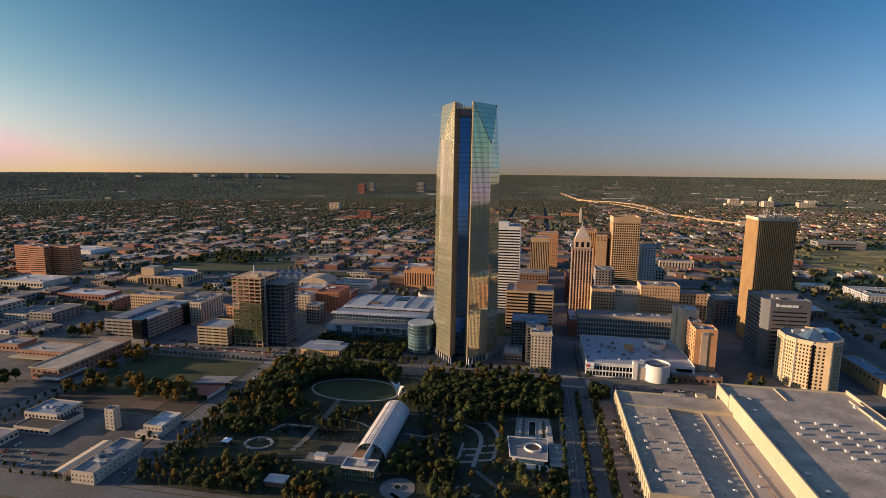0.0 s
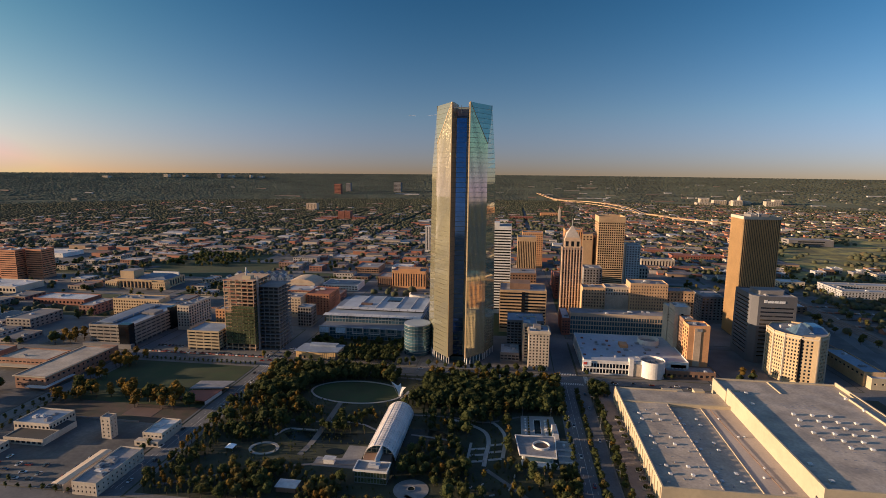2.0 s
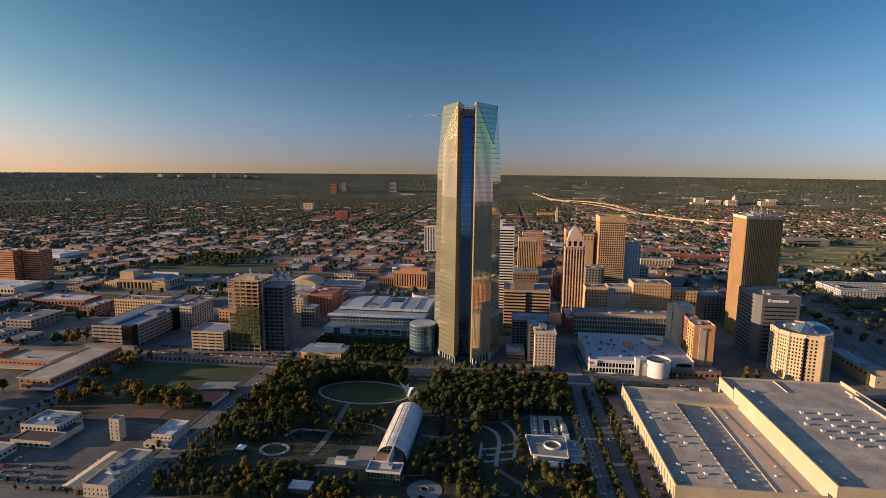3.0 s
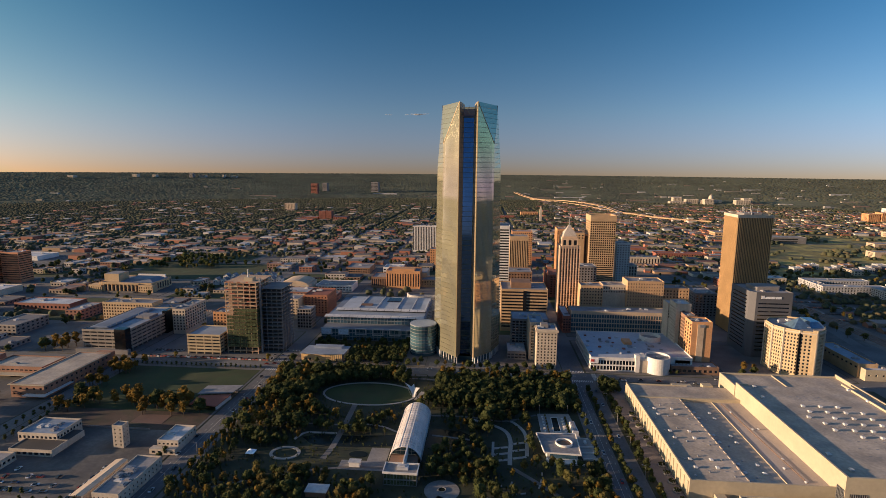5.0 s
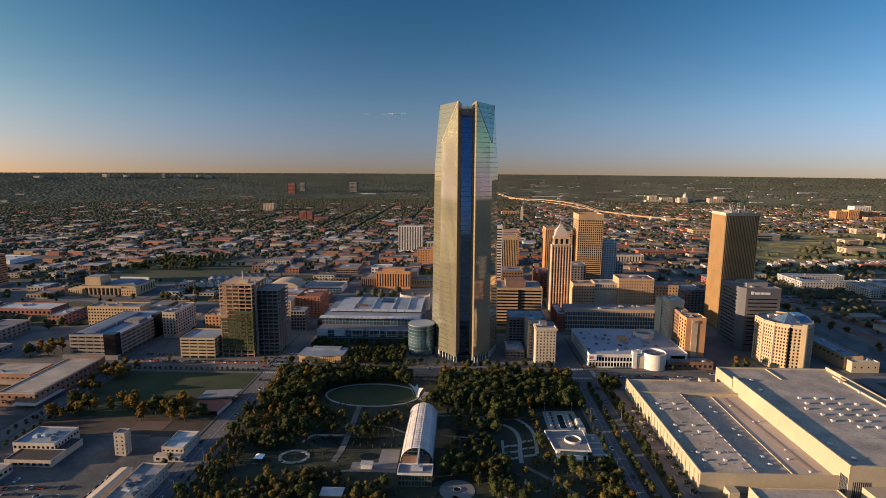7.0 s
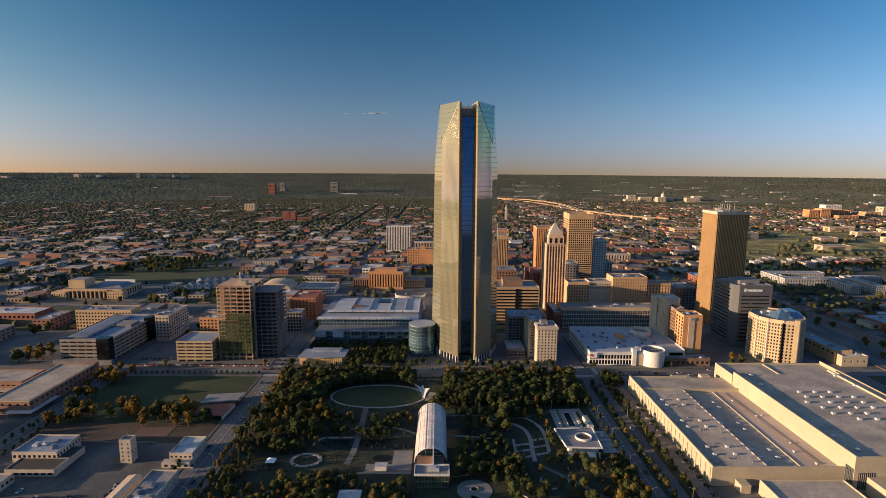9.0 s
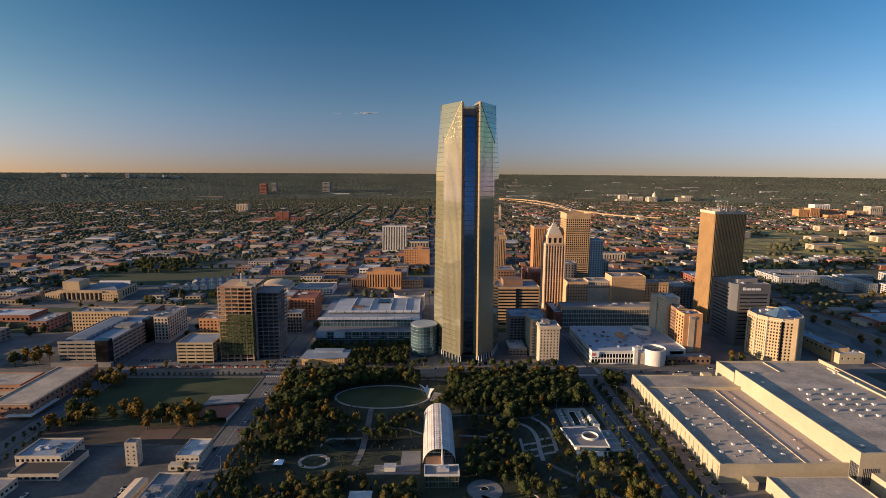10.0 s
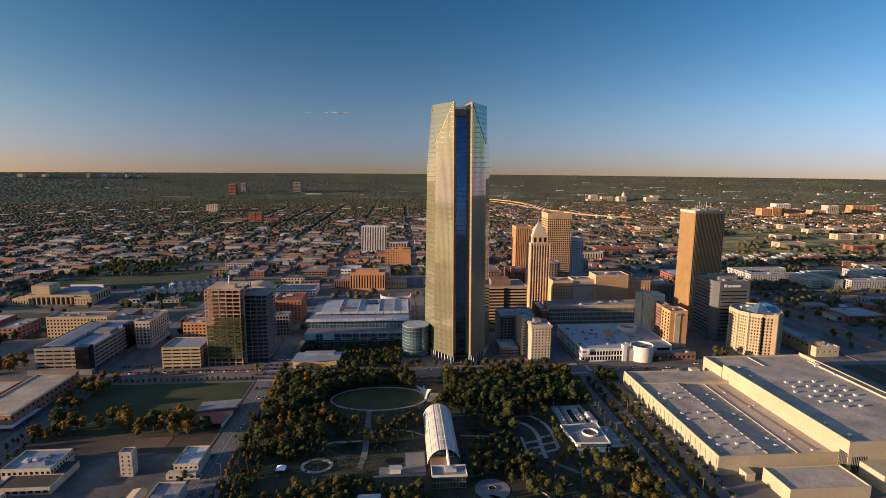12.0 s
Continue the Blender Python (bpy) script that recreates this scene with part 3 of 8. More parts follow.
sheet("water", [(-138.5 + 6.4 * math.cos(i * math.pi / 8), 321.6 + 4.2 * math.sin(i * math.pi / 8)) for i in range(16)], 0.45, WATER, "small blue pool in the paved court", "water")

# planted court before the headquarters, plaza and walks before the tower
sheet("planting_bed", rect(-239, 520, -134, 557), 0.32, PLANTING, "dark planted court before the glass headquarters", "garden")
sheet("plaza", rect(-108, 486.5, -40, 498), 0.3, PLAZA, "pale stone forecourt at the foot of the tower", "plaza")
sheet("garden_path", rect(-107, 462, -96, 486), 0.28, CONCRETE, "wide concrete walk into the gardens", "path")


# ---- the tall glass tower ----
MID = -73.0


def plan(z):
    """Half of the tower's outline at height z, from the south slot westwards to the back, as offsets from its axis."""
    ax, ay = -8.8, 495.0 + 0.0625 * z
    bx, by = -26.4 + 0.005 * z, 515.0 + 0.055 * z
    cx, cy = -35.0 + 0.0125 * z, 540.0 + 0.024 * z
    cx += 3.8 * max(0.0, (z - 195) / 62)
    u = max(0.0, (z - 218) / 39)
    p1 = (bx + (ax - bx) * u, by + (ay - by) * u)
    p2 = (bx + (cx - bx) * u, by + (cy - by) * u)
    slot_y = ay + (10.0 if z <= 246.5 else 26.0)
    return [(-4.9, slot_y), (-7.2, ay + 4), (ax, ay), p1, p2, (cx, cy), (-31.5 + 0.0125 * z, 554), (-18, 565), (-8.0, 567 - 0.03 * z)]


def ring(z):
    half = plan(z)
    return [(MID + x, y) for x, y in half] + [(MID - x, y) for x, y in reversed(half)]


def glass_tower():
    t = thing("skyscraper", MID, 535, "very tall reflective green-gold glass tower with a deep central slot", "skyscraper")
    floors, z0, step = 52, 7.5, 249.5 / 52
    for k in range(floors):
        a, b = z0 + step * k, z0 + step * (k + 1)
        lo, hi = ring(a + 0.18), ring(b - 0.18 if k < floors - 1 else b)
        n = len(lo)
        gw, gs, gi, ge = Geo(), Geo(), Geo(), Geo()
        for i in range(n):
            j = (i + 1) % n
            into = gs if i == n - 1 else gi if i in (0, 1) else ge if i in (n - 2, n - 3) else gw
            if i == n - 1 and a > 246:
                continue
            into.quad((*lo[i], a + 0.18), (*lo[j], a + 0.18), (*hi[j], b - 0.18), (*hi[i], b - 0.18))
        # outline runs clockwise from above: turn the faces outwards
        for gg in (gw, gs, gi, ge):
            gg.f = [tuple(reversed(f)) for f in gg.f]
        part("glass_band", gw, MIRROR, t)
        part("slot_glass", gs, SLOTGLASS, t)
        part("reveal_panel", gi, REVEAL, t)
        part("reveal_panel", ge, REVEAL, t)
        sp = Geo()
        lo, hi = inset(ring(a - 0.18)[::-1], 0.1), inset(ring(a + 0.18)[::-1], 0.1)
        sp.prism(lo, a - 0.18, a + 0.18, hi)
        part("floor_edge", sp, SPANDREL, t)
    # upright fins on the faces
    for side in (-1, 1):
        for s in range(1, 15):
            f = s / 15
            g = Geo()
            pts = []
            for z in (7.5, 120, 222):
                q = plan(z)
                pts.append((MID + side * -(q[2][0] + (q[3][0] - q[2][0]) * f) * -1 if side > 0 else MID + (q[2][0] + (q[3][0] - q[2][0]) * f), q[2][1] + (q[3][1] - q[2][1]) * f - 0.08, z))
            if side > 0:
                pts = [(2 * MID - (MID + plan(p[2])[2][0] + (plan(p[2])[3][0] - plan(p[2])[2][0]) * f), p[1], p[2]) for p in pts]
            for p, q in zip(pts, pts[1:]):
                g.beam(p, q, 0.16)
            ztop = 222 + 35 * (1 - f)
            q0 = plan(222)
            x, y = q0[2][0] + (q0[3][0] - q0[2][0]) * f, q0[2][1] + (q0[3][1] - q0[2][1]) * f - 0.08
            x2, y2 = x, y + 0.0625 * (ztop - 222)
            g.beam((MID - side * x if side > 0 else MID + x, y, 222), (MID - side * x2 if side > 0 else MID + x2, y2, ztop), 0.16)
            part("mullion", g, STEEL, t)
    # bright edge trims at the slot
    for side in (-1, 1):
        g = Geo()
        for za, zb in ((7, 135), (135, 257)):
            p, q = plan(za)[2], plan(zb)[2]
            g.beam((MID - side * p[0], p[1] - 0.1, za), (MID - side * q[0], q[1] - 0.1, zb), 0.5)
        part("edge_trim", g, BRONZE, t)
    # dark creases of the upper facets
    for side in (-1, 1):
        low, top = plan(218), plan(257)
        for p in (top[2], top[5]):
            part("crease_trim", Geo().beam((MID - side * low[3][0], low[3][1] - 0.1, 218), (MID - side * p[0], p[1] - 0.1, 257), 0.45), DARK if p is top[5] else BRONZE, t)
    # roof deck, crown wall, mast
    part("roof", Geo().prism([p for p in inset(ring(240)[::-1], 1.5)], 238, 239.5), GREYROOF, t)
    part("penthouse", Geo().box(MID - 14, 530, 239.5, MID + 14, 560, 252), mat("pale crown panels", (0.45, 0.36, 0.34), 0.6), t)
    part("crown_rail", Geo().beam((MID - 8.6, 511, 251.5), (MID + 8.6, 511, 251.5), 0.5), STEEL, t)
    part("mast", Geo().tube(MID, 514, 246, 254, 0.35, 0.15, 8), STEEL, t)
    # open foot: lobby glass set back, tall pale columns
    part("lobby", Geo().prism(inset(ring(6)[::-1], 3.2), 0, 7.4), ATRIUM, t)
    part("soffit", Geo().prism(inset(ring(12)[::-1], 0.3), 7.0, 7.4), DARK, t)
    q = ring(10)
    for i in (1, 2, 3, 4, 5, len(q) - 6, len(q) - 5, len(q) - 4, len(q) - 3):
        a, b = Vector(q[i]), Vector(q[i + 1])
        n = max(1, int((b - a).length / 4.2))
        for k in range(n):
            p = a + (b - a) * (k + 0.5) / n
            part("column", Geo().tube(p.x, p.y + 0.8, 0.2, 7.4, 0.45, n=8), WHITEWALL, t)


glass_tower()


# ---- buildings round the gardens and downtown ----
def grid(h, cols, rows, wf=0.55, hf=0.6, z0=4.0, top=1.0):
    return [(z0, h - top, cols, rows, wf, hf)]


# glass headquarters with rotunda, west of the tower
def headquarters():
    t = thing("office_building", -170, 600, "low glass headquarters with stepped pale roof and louvred eaves", "office building")
    w, panes = Geo(), []
    panes += facade(w, (-238, 580), (-122, 580), 1, 21, 29, 5, 0.9, 0.84, 0.3)
    panes += facade(w, (-122, 580), (-122, 668), 1, 21, 6, 5, 0.9, 0.84, 0.3)
    w.quad((-238, 668, 0), (-238, 580, 0), (-238, 580, 21), (-238, 668, 21))
    w.quad((-122, 668, 0), (-238, 668, 0), (-238, 668, 21), (-122, 668, 21))
    part("wall", w, STEEL, t)
    for c, pw, ph, turn in panes:
        piece("window", ATRIUM, t, c, (pw, 0.1, ph), turn)
    part("roof", Geo().prism(rect(-238.4, 579.5, -121.6, 668.4), 21, 21.6), SLATE, t)
    # two rows of tilted white eave panels with a glazed strip between
    for k in range(12):
        x = -240 + k * 9.75
        part("eave_panel", Geo().quad((x, 576, 21.8), (x + 9.2, 576, 21.8), (x + 9.2, 584, 22.7), (x, 584, 22.7)).quad((x, 584, 22.4), (x + 9.2, 584, 22.4), (x + 9.2, 576, 21.5), (x, 576, 21.5)), WHITE, t)
    for k in range(11):
        x = -232.5 + k * 9.9
        part("louvre", Geo().quad((x, 599, 24.0), (x + 9.4, 599, 24.0), (x + 9.4, 606, 24.9), (x, 606, 24.9)).quad((x, 606, 24.6), (x + 9.4, 606, 24.6), (x + 9.4, 599, 23.7), (x, 599, 23.7)), WHITE, t)
    part("clerestory", Geo().box(-231, 602, 21.6, -124, 606, 23.8), GLASS, t)
    part("setback_roof", Geo().box(-235, 585, 21.6, -124, 601.6, 22.1), BLUEROOF, t)
    # folded blue roof fields
    edges = (-228, -206, -184, -159, -141, -124)
    for k, (xa, xb) in enumerate(zip(edges, edges[1:])):
        part("roof_field", Geo().prism(rect(xa, 607, xb - 0.8, 666), 21.6, 24.2 + 0.5 * (k % 2)), BLUEROOF if k % 2 else COOLROOF, t, "pale blue roof field")
        part("roof_rib", Geo().box(xb - 0.7, 607, 21.6, xb, 666, 25.4), WHITE, t)
    part("skylight", Geo().prism(rect(-178, 640, -160.6, 660), 24.2, 25.6, rect(-176.6, 642, -162, 658)), GLASS, t)
    part("roof_unit", Geo().box(-206, 618, 24.2, -192, 624, 26.2), BRICKPAVE, t)
    # terrace bays standing out of the glass front
    for k in range(6):
        x = -238 + k * 19.5
        part("terrace_slab", Geo().box(x, 555, 7.2, x + 13, 557.8, 7.7).box(x + 0.4, 555.2, 7.7, x + 1.0, 557.8, 14.0).box(x + 12, 555.2, 7.7, x + 12.6, 557.8, 14.0).box(x, 555, 14.0, x + 13, 557.8, 14.6), PALEWALL, t, "pale framed terrace bay")
        # pale panels put the lit look of the first two bays into colour
        if k < 2:
            part("bay_glass", Geo().box(x + 1.0, 555.4, 7.7, x + 12, 555.7, 14.0), mat("pale lit-look atrium panels", (0.42, 0.5, 0.6), 0.3), t)
    low = Geo()
    bays = facade(low, (-238, 558), (-126, 558), 0.3, 13, 28, 3, 0.9, 0.82, 0.3)
    low.quad((-126, 558, 0.3), (-126, 579.4, 0.3), (-126, 579.4, 13), (-126, 558, 13)).quad((-238, 579.4, 0.3), (-238, 558, 0.3), (-238, 558, 13), (-238, 579.4, 13))
    front = part("front_wing", low, STEEL, t)
    for c, pw, ph, turn in bays:
        piece("window", ATRIUM, front, c, (pw, 0.1, ph), turn)
    part("terrace_roof", Geo().box(-238, 558.2, 12.6, -126, 579.4, 13), SLATE, t, "dark planted terrace roof")
    # white curved parapet of a round court behind the offices
    o = thing("round_court", -140, 702, "white curved parapet of a round court building", "building")
    arc = [(-140 + 21 * math.cos(math.pi * (0.9 + 1.2 * k / 20)), 702 + 16 * math.sin(math.pi * (0.9 + 1.2 * k / 20))) for k in range(21)]
    body = Geo()
    for (xa, ya), (xb, yb) in zip(arc, arc[1:]):
        body.quad((xa, ya, 0), (xb, yb, 0), (xb, yb, 22), (xa, ya, 22)).quad((xb, yb, 0), (xa, ya, 0), (xa, ya, 22), (xb, yb, 22))
    part("curved_wall", body, WHITEWALL, o)
    part("court_roof", Geo().prism(arc, 18.6, 19.0), GREYROOF, o)
    r = thing("rotunda", -118, 527, "round glass entrance rotunda ringed by steel bands", "building")
    n = 28
    for k in range(9):
        z = 0.3 + 3.55 * k
        gg = Geo()
        for i in range(n):
            a, b = 2 * math.pi * i / n, 2 * math.pi * (i + 1) / n
            gg.quad((-118 + 14 * math.cos(a), 527 + 14 * math.sin(a), z), (-118 + 14 * math.cos(b), 527 + 14 * math.sin(b), z), (-118 + 14 * math.cos(b), 527 + 14 * math.sin(b), z + 3.0), (-118 + 14 * math.cos(a), 527 + 14 * math.sin(a), z + 3.0))
        part("glass_band", gg, ATRIUM, r)
        part("steel_ring", Geo().tube(-118, 527, z + 3.0, z + 3.4, 14.15, n=28), STEEL, r)
    part("core", Geo().tube(-118, 527, 0, 32, 12.6, n=24), SLATE, r)
    part("roof", Geo().tube(-118, 527, 32.2, 32.6, 13.6, n=28), BLUEROOF, r)
    # link between rotunda and wing
    building("link_wing", rect(-125.6, 541, -108, 579), 15, {0: grid(15, 8, 4, 0.9, 0.8, 1)}, STEEL, ATRIUM, BLUEROOF, "glass link between rotunda and headquarters", units=0)


headquarters()

# low timber-fronted pavilion with a folded blue roof
TIMBER = mat("golden timber", (0.58, 0.38, 0.17), 0.8, big=0.2, fine=1.5, var=0.2)


def restaurant():
    t = thing("garden_restaurant", -217, 508, "low tan garden restaurant with a folded pale blue roof", "building")
    part("wall", Geo().prism([(-237.5, 490), (-214, 489), (-195, 491.5), (-194, 512), (-236, 512)], 0.2, 8.2), LIMESTONE, t)
    part("roof", Geo().prism([(-239, 488.4), (-214, 487.2), (-193.4, 490), (-192.6, 513), (-237, 513)], 8.2, 8.8, [(-239, 488.4), (-214, 487.2), (-193.4, 490), (-192.6, 513), (-237, 513)]), BLUEROOF, t)
    part("upper_roof", Geo().prism([(-228, 504), (-200, 504), (-199, 512), (-229, 512)], 8.8, 10.6), BLUEROOF, t)
    for k in range(22):
        x = -236.6 + k * 1.9
        piece("timber_fin", TIMBER, t, (x, 488.75 + 0.045 * abs(x + 214), 4.6), (1.75, 0.2, 7.0), -0.06)
    for k in range(7):
        piece("window", GLASS, t, (-233 + k * 5.2, 489.4, 2.2), (3.0, 0.3, 3.2))


restaurant()

# hotel block: white brick, deep cornice
CT = building("hotel", rect(-2.5, 494.5, 17, 516), 38, {0: grid(38, 6, 11, 0.42, 0.52, 3, 2), 3: grid(38, 6, 11, 0.42, 0.52, 3, 2)}, CREAM, GLASS, BLUEROOF, "cream brick historic hotel with punched windows and cornice", "hotel", cap=1.4)
part("cornice", parapet(rect(-3.6, 493.4, 18.1, 517.1), 36.6, 38.6, 1.2), CREAM, CT)
part("penthouse", Geo().box(2, 503, 38, 9, 511, 42), GREYSTONE, CT)
building("hotel_wing", rect(-8, 516.2, 6, 545), 39, {0: grid(39, 2, 11, 0.42, 0.52, 3, 2), 3: grid(39, 8, 11, 0.42, 0.52, 3, 2)}, CREAM, GLASS, BLUEROOF, "cream brick rear wing of the historic hotel", "hotel", cap=1.2)
building("office_building", rect(-24, 548, 15, 580), 33, {0: grid(33, 10, 9, 0.75, 0.6), 3: grid(33, 10, 9, 0.75, 0.6)}, GREYSTONE, GLASS, BLUEROOF, "grey office block with a pale blue-grey roof", "office building", units=4, joined=True)
building("low_building", rect(-30, 515, -11, 545), 8, {0: grid(8, 5, 2, 0.8, 0.6, 1)}, GREYSTONE, GLASS, WHITE, "low grey annexe with a pale roof", units=3)
B = building("office_building", rect(-34, 612, 21, 655), 51, {0: grid(51, 1, 12, 0.97, 0.5), 3: grid(51, 1, 12, 0.97, 0.5)}, TAN, BLACKGLASS, GREYROOF, "tan office block banded by dark window strips", "office building", units=3)
part("penthouse", Geo().box(-22, 622, 51, 2, 646, 58), BROWN, B)
part("shaft", Geo().box(-8, 611.2, 3, -4, 612, 50), BLACKGLASS, B)
# white tower banded by dark strips
W = building("office_tower", rect(-82, 694, -22, 732), 118, {0: grid(118, 1, 30, 0.98, 0.5, 5, 3), 1: grid(118, 7, 30, 0.5, 0.5, 5, 3)}, WHITEWALL, BLACKGLASS, GREYROOF, "white office tower banded by black window strips", "office tower", units=2)
part("penthouse", Geo().box(-66, 702, 118, -38, 725, 123), WHITEWALL, W)


# stepped limestone tower with a pointed crown
def crown_tower():
    t = building("bank_tower", rect(45, 694, 71, 722), 92, {0: [(8, 90, 7, 25, 0.46, 0.86)], 3: [(8, 90, 7, 25, 0.46, 0.86)]}, BANKSTONE, GLASS, GREYROOF, "tall limestone bank tower with stepped pointed crown and spire", "skyscraper", units=0, joined=True)
    w = Geo()
    panes = facade(w, (47.5, 696.5), (68.5, 696.5), 92, 103, 3, 1, 0.55, 0.62) + facade(w, (47.5, 719.5), (47.5, 696.5), 92, 103, 3, 1, 0.55, 0.62)
    w.quad((68.5, 696.5, 92), (68.5, 719.5, 92), (68.5, 719.5, 103), (68.5, 696.5, 103)).quad((68.5, 719.5, 92), (47.5, 719.5, 92), (47.5, 719.5, 103), (68.5, 719.5, 103))
    part("upper_stage", w, BANKSTONE, t)
    for c, pw, ph, turn in panes:
        piece("window", GLASS, t, c, (pw, 0.1, ph), turn)
    part("crown_stage", Geo().prism(rect(47.5, 696.5, 68.5, 719.5), 103, 104.2).prism(rect(49, 698, 67, 718), 104.2, 105.6), BANKSTONE, t)
    bell, tiers = Geo(), ((105.6, 8.8), (107.5, 8.5), (110, 7.4), (112.5, 5.7), (115, 3.9), (117.5, 2.5), (120, 1.5))
    for (za, wa), (zb, wb) in zip(tiers, tiers[1:]):
        bell.prism(rect(58 - wa, 708 - wa, 58 + wa, 708 + wa), za, zb, rect(58 - wb, 708 - wb, 58 + wb, 708 + wb))
    part("crown_roof", bell, mat("pale weathered crown", (0.44, 0.38, 0.32), 0.6), t, "pale bell-shaped crown")
    part("spire", Geo().tube(58, 708, 120, 133, 0.9, 0.1, 8), COPPER, t)
    for k in range(8):
        x = 45 + 26 * k / 7
        part("pier", Geo().box(x - 0.5, 693.4, 4, x + 0.5, 694, 93.5), BANKSTONE, t)


crown_tower()
building("office_tower", rect(67, 888, 95, 920), 94, {0: [(4, 92, 9, 1, 0.42, 0.98)], 3: [(4, 92, 9, 1, 0.42, 0.98)]}, ORANGE, BLACKGLASS, GREYROOF, "orange-tan office tower with thin vertical window strips", "office tower", units=2)
building("office_tower", rect(95.6, 886, 112, 915), 88, {0: [(78, 86, 3, 2, 0.5, 0.5)]}, TAN, GLASS, GREYROOF, "plain tan slab tower with a blank wall", "office tower", units=1)
building("office_tower", rect(112.4, 888, 119, 915), 86, {0: [(4, 84, 1, 1, 0.7, 0.98)]}, BROWN, BLACKGLASS, GREYROOF, "narrow dark slab beside the tan tower", "office tower", units=0)
building("office_tower", rect(84, 770, 110, 798), 52, {0: grid(52, 6, 12, 0.5, 0.55)}, GREYSTONE, GLASS, GREYROOF, "grey stepped office block behind", "office building", joined=True)
# blocks up the street beyond the bank
building("office_block", rect(-11, 903, 21, 935), 78, {0: [(4, 72, 11, 1, 0.5, 0.98)], 1: [(4, 72, 9, 1, 0.5, 0.98)]}, TAN, BLACKGLASS, GREYROOF, "tan office tower with thin vertical window strips", "office tower", units=2)
building("office_block", rect(0, 1045, 40, 1075), 70, {0: grid(70, 10, 16, 0.45, 0.5), 1: grid(70, 6, 16, 0.45, 0.5)}, ORANGE, GLASS, GREYROOF, "orange brick office tower up the street", "office tower", joined=True)
building("office_block", rect(-32, 765, 16, 805), 42, {0: grid(42, 11, 9, 0.5, 0.5), 1: grid(42, 9, 9, 0.5, 0.5)}, BROWN, GLASS, GREYROOF, "dark brown office block along the street", "office building", joined=True)
building("office_block", rect(-24, 812, 14, 860), 32, {0: grid(32, 9, 7, 0.5, 0.5), 1: grid(32, 9, 7, 0.5, 0.5)}, GREYSTONE, GLASS, GREYROOF, "shaded grey office block along the street", "office building", joined=True)
building("office_block", rect(45, 790, 78, 826), 34, {0: grid(34, 6, 8, 0.5, 0.5), 3: grid(34, 7, 8, 0.5, 0.5)}, REDBRICK, GLASS, REDROOF, "red brick office block along the street", "office building", joined=True)
building("office_block", rect(46, 842, 82, 880), 26, {0: grid(26, 7, 6, 0.5, 0.5), 3: grid(26, 7, 6, 0.5, 0.5)}, REDBRICK, GLASS, GREYROOF, "red brick corner block along the street", "office building", joined=True)
building("low_building", rect(330, 1195, 440, 1225), 9, {0: grid(9, 20, 2, 0.5, 0.5, 1)}, REDBRICK, GLASS, REDROOF, "long red brick warehouse with a red roof", units=2, joined=True)
building("low_building", rect(-30, 2045, 60, 2080), 13, {0: grid(13, 16, 3, 0.5, 0.5, 1)}, REDBRICK, GLASS, REDROOF, "broad red brick block beyond the centre", units=2, joined=True)
building("low_building", rect(95, 2200, 165, 2235), 16, {0: grid(16, 10, 3, 0.5, 0.5, 1)}, ORANGE, GLASS, REDROOF, "red-orange school block beyond the centre", units=2, joined=True)
building("low_building", rect(-1075, 985, -965, 1040), 8, {0: [(6, 8, 10, 1, 0.3, 0.4)]}, WHITEWALL, GLASS, WHITE, "large white-roofed warehouse west of the centre", units=5, joined=True)
# tower of tan grid with tall penthouse
C = building("office_tower", rect(119, 875, 160, 915), 116, {0: [(5, 34, 1, 9, 0.96, 0.45), (34, 110, 12, 20, 0.66, 0.64)], 3: [(5, 34, 1, 9, 0.96, 0.45), (34, 110, 10, 20, 0.66, 0.64)]}, TAN, BLACKGLASS, GREYROOF, "tan concrete grid office tower with dark windows", "skyscraper", units=1, joined=True)
part("crown_band", parapet(rect(118.5, 874.5, 160.5, 915.5), 110, 119.5, 0.8), TAN, C)
building("apartment_block", rect(170, 900, 192, 925), 70, {0: grid(70, 5, 16, 0.5, 0.5), 3: grid(70, 5, 16, 0.5, 0.5)}, WHITEWALL, GLASS, GREYROOF, "narrow grey apartment tower", "apartment block", joined=True)
building("arcaded_building", rect(171, 930, 214, 955), 27, {0: grid(27, 9, 4, 0.55, 0.7, 3)}, CREAM, GLASS, GREYROOF, "cream classical block with rows of windows", "building", joined=True)
building("arcaded_building", rect(238, 1080, 302, 1102), 18, {0: [(3, 16, 11, 1, 0.45, 0.85)]}, CREAM, GLASS, GREYROOF, "cream columned municipal building", "building")
# blocks along the street behind the long beige hall
building("office_block", rect(70, 670, 98, 692), 45, {0: grid(45, 8, 10, 0.45, 0.5)}, TANBRICK, GLASS, GREYROOF, "small tan brick office block", "office building", joined=True)
building("office_block", rect(98.4, 672, 127.4, 694), 46, {0: [(36, 45, 9, 2, 0.45, 0.5)]}, STUCCO, GLASS, GREYROOF, "pale grey block with a blank wall", "office building", joined=True)
building("office_block", rect(127.8, 667, 173, 694), 53, {0: grid(53, 14, 12, 0.4, 0.48)}, TANBRICK, GLASS, GREYROOF, "long tan brick office block with punched windows", "office building", units=5, joined=True)
building("office_block", rect(173.4, 671, 206, 694), 44, {0: grid(44, 8, 10, 0.42, 0.5)}, TANBRICK, GLASS, GREYROOF, "small brown brick office block", "office building", joined=True)
building("office_block", rect(222, 690, 250, 730), 34, {0: grid(34, 6, 8, 0.5, 0.5), 3: grid(34, 6, 8, 0.5, 0.5)}, GREYSTONE, GLASS, GREYROOF, "grey stone office block in shade", "office building", joined=True)
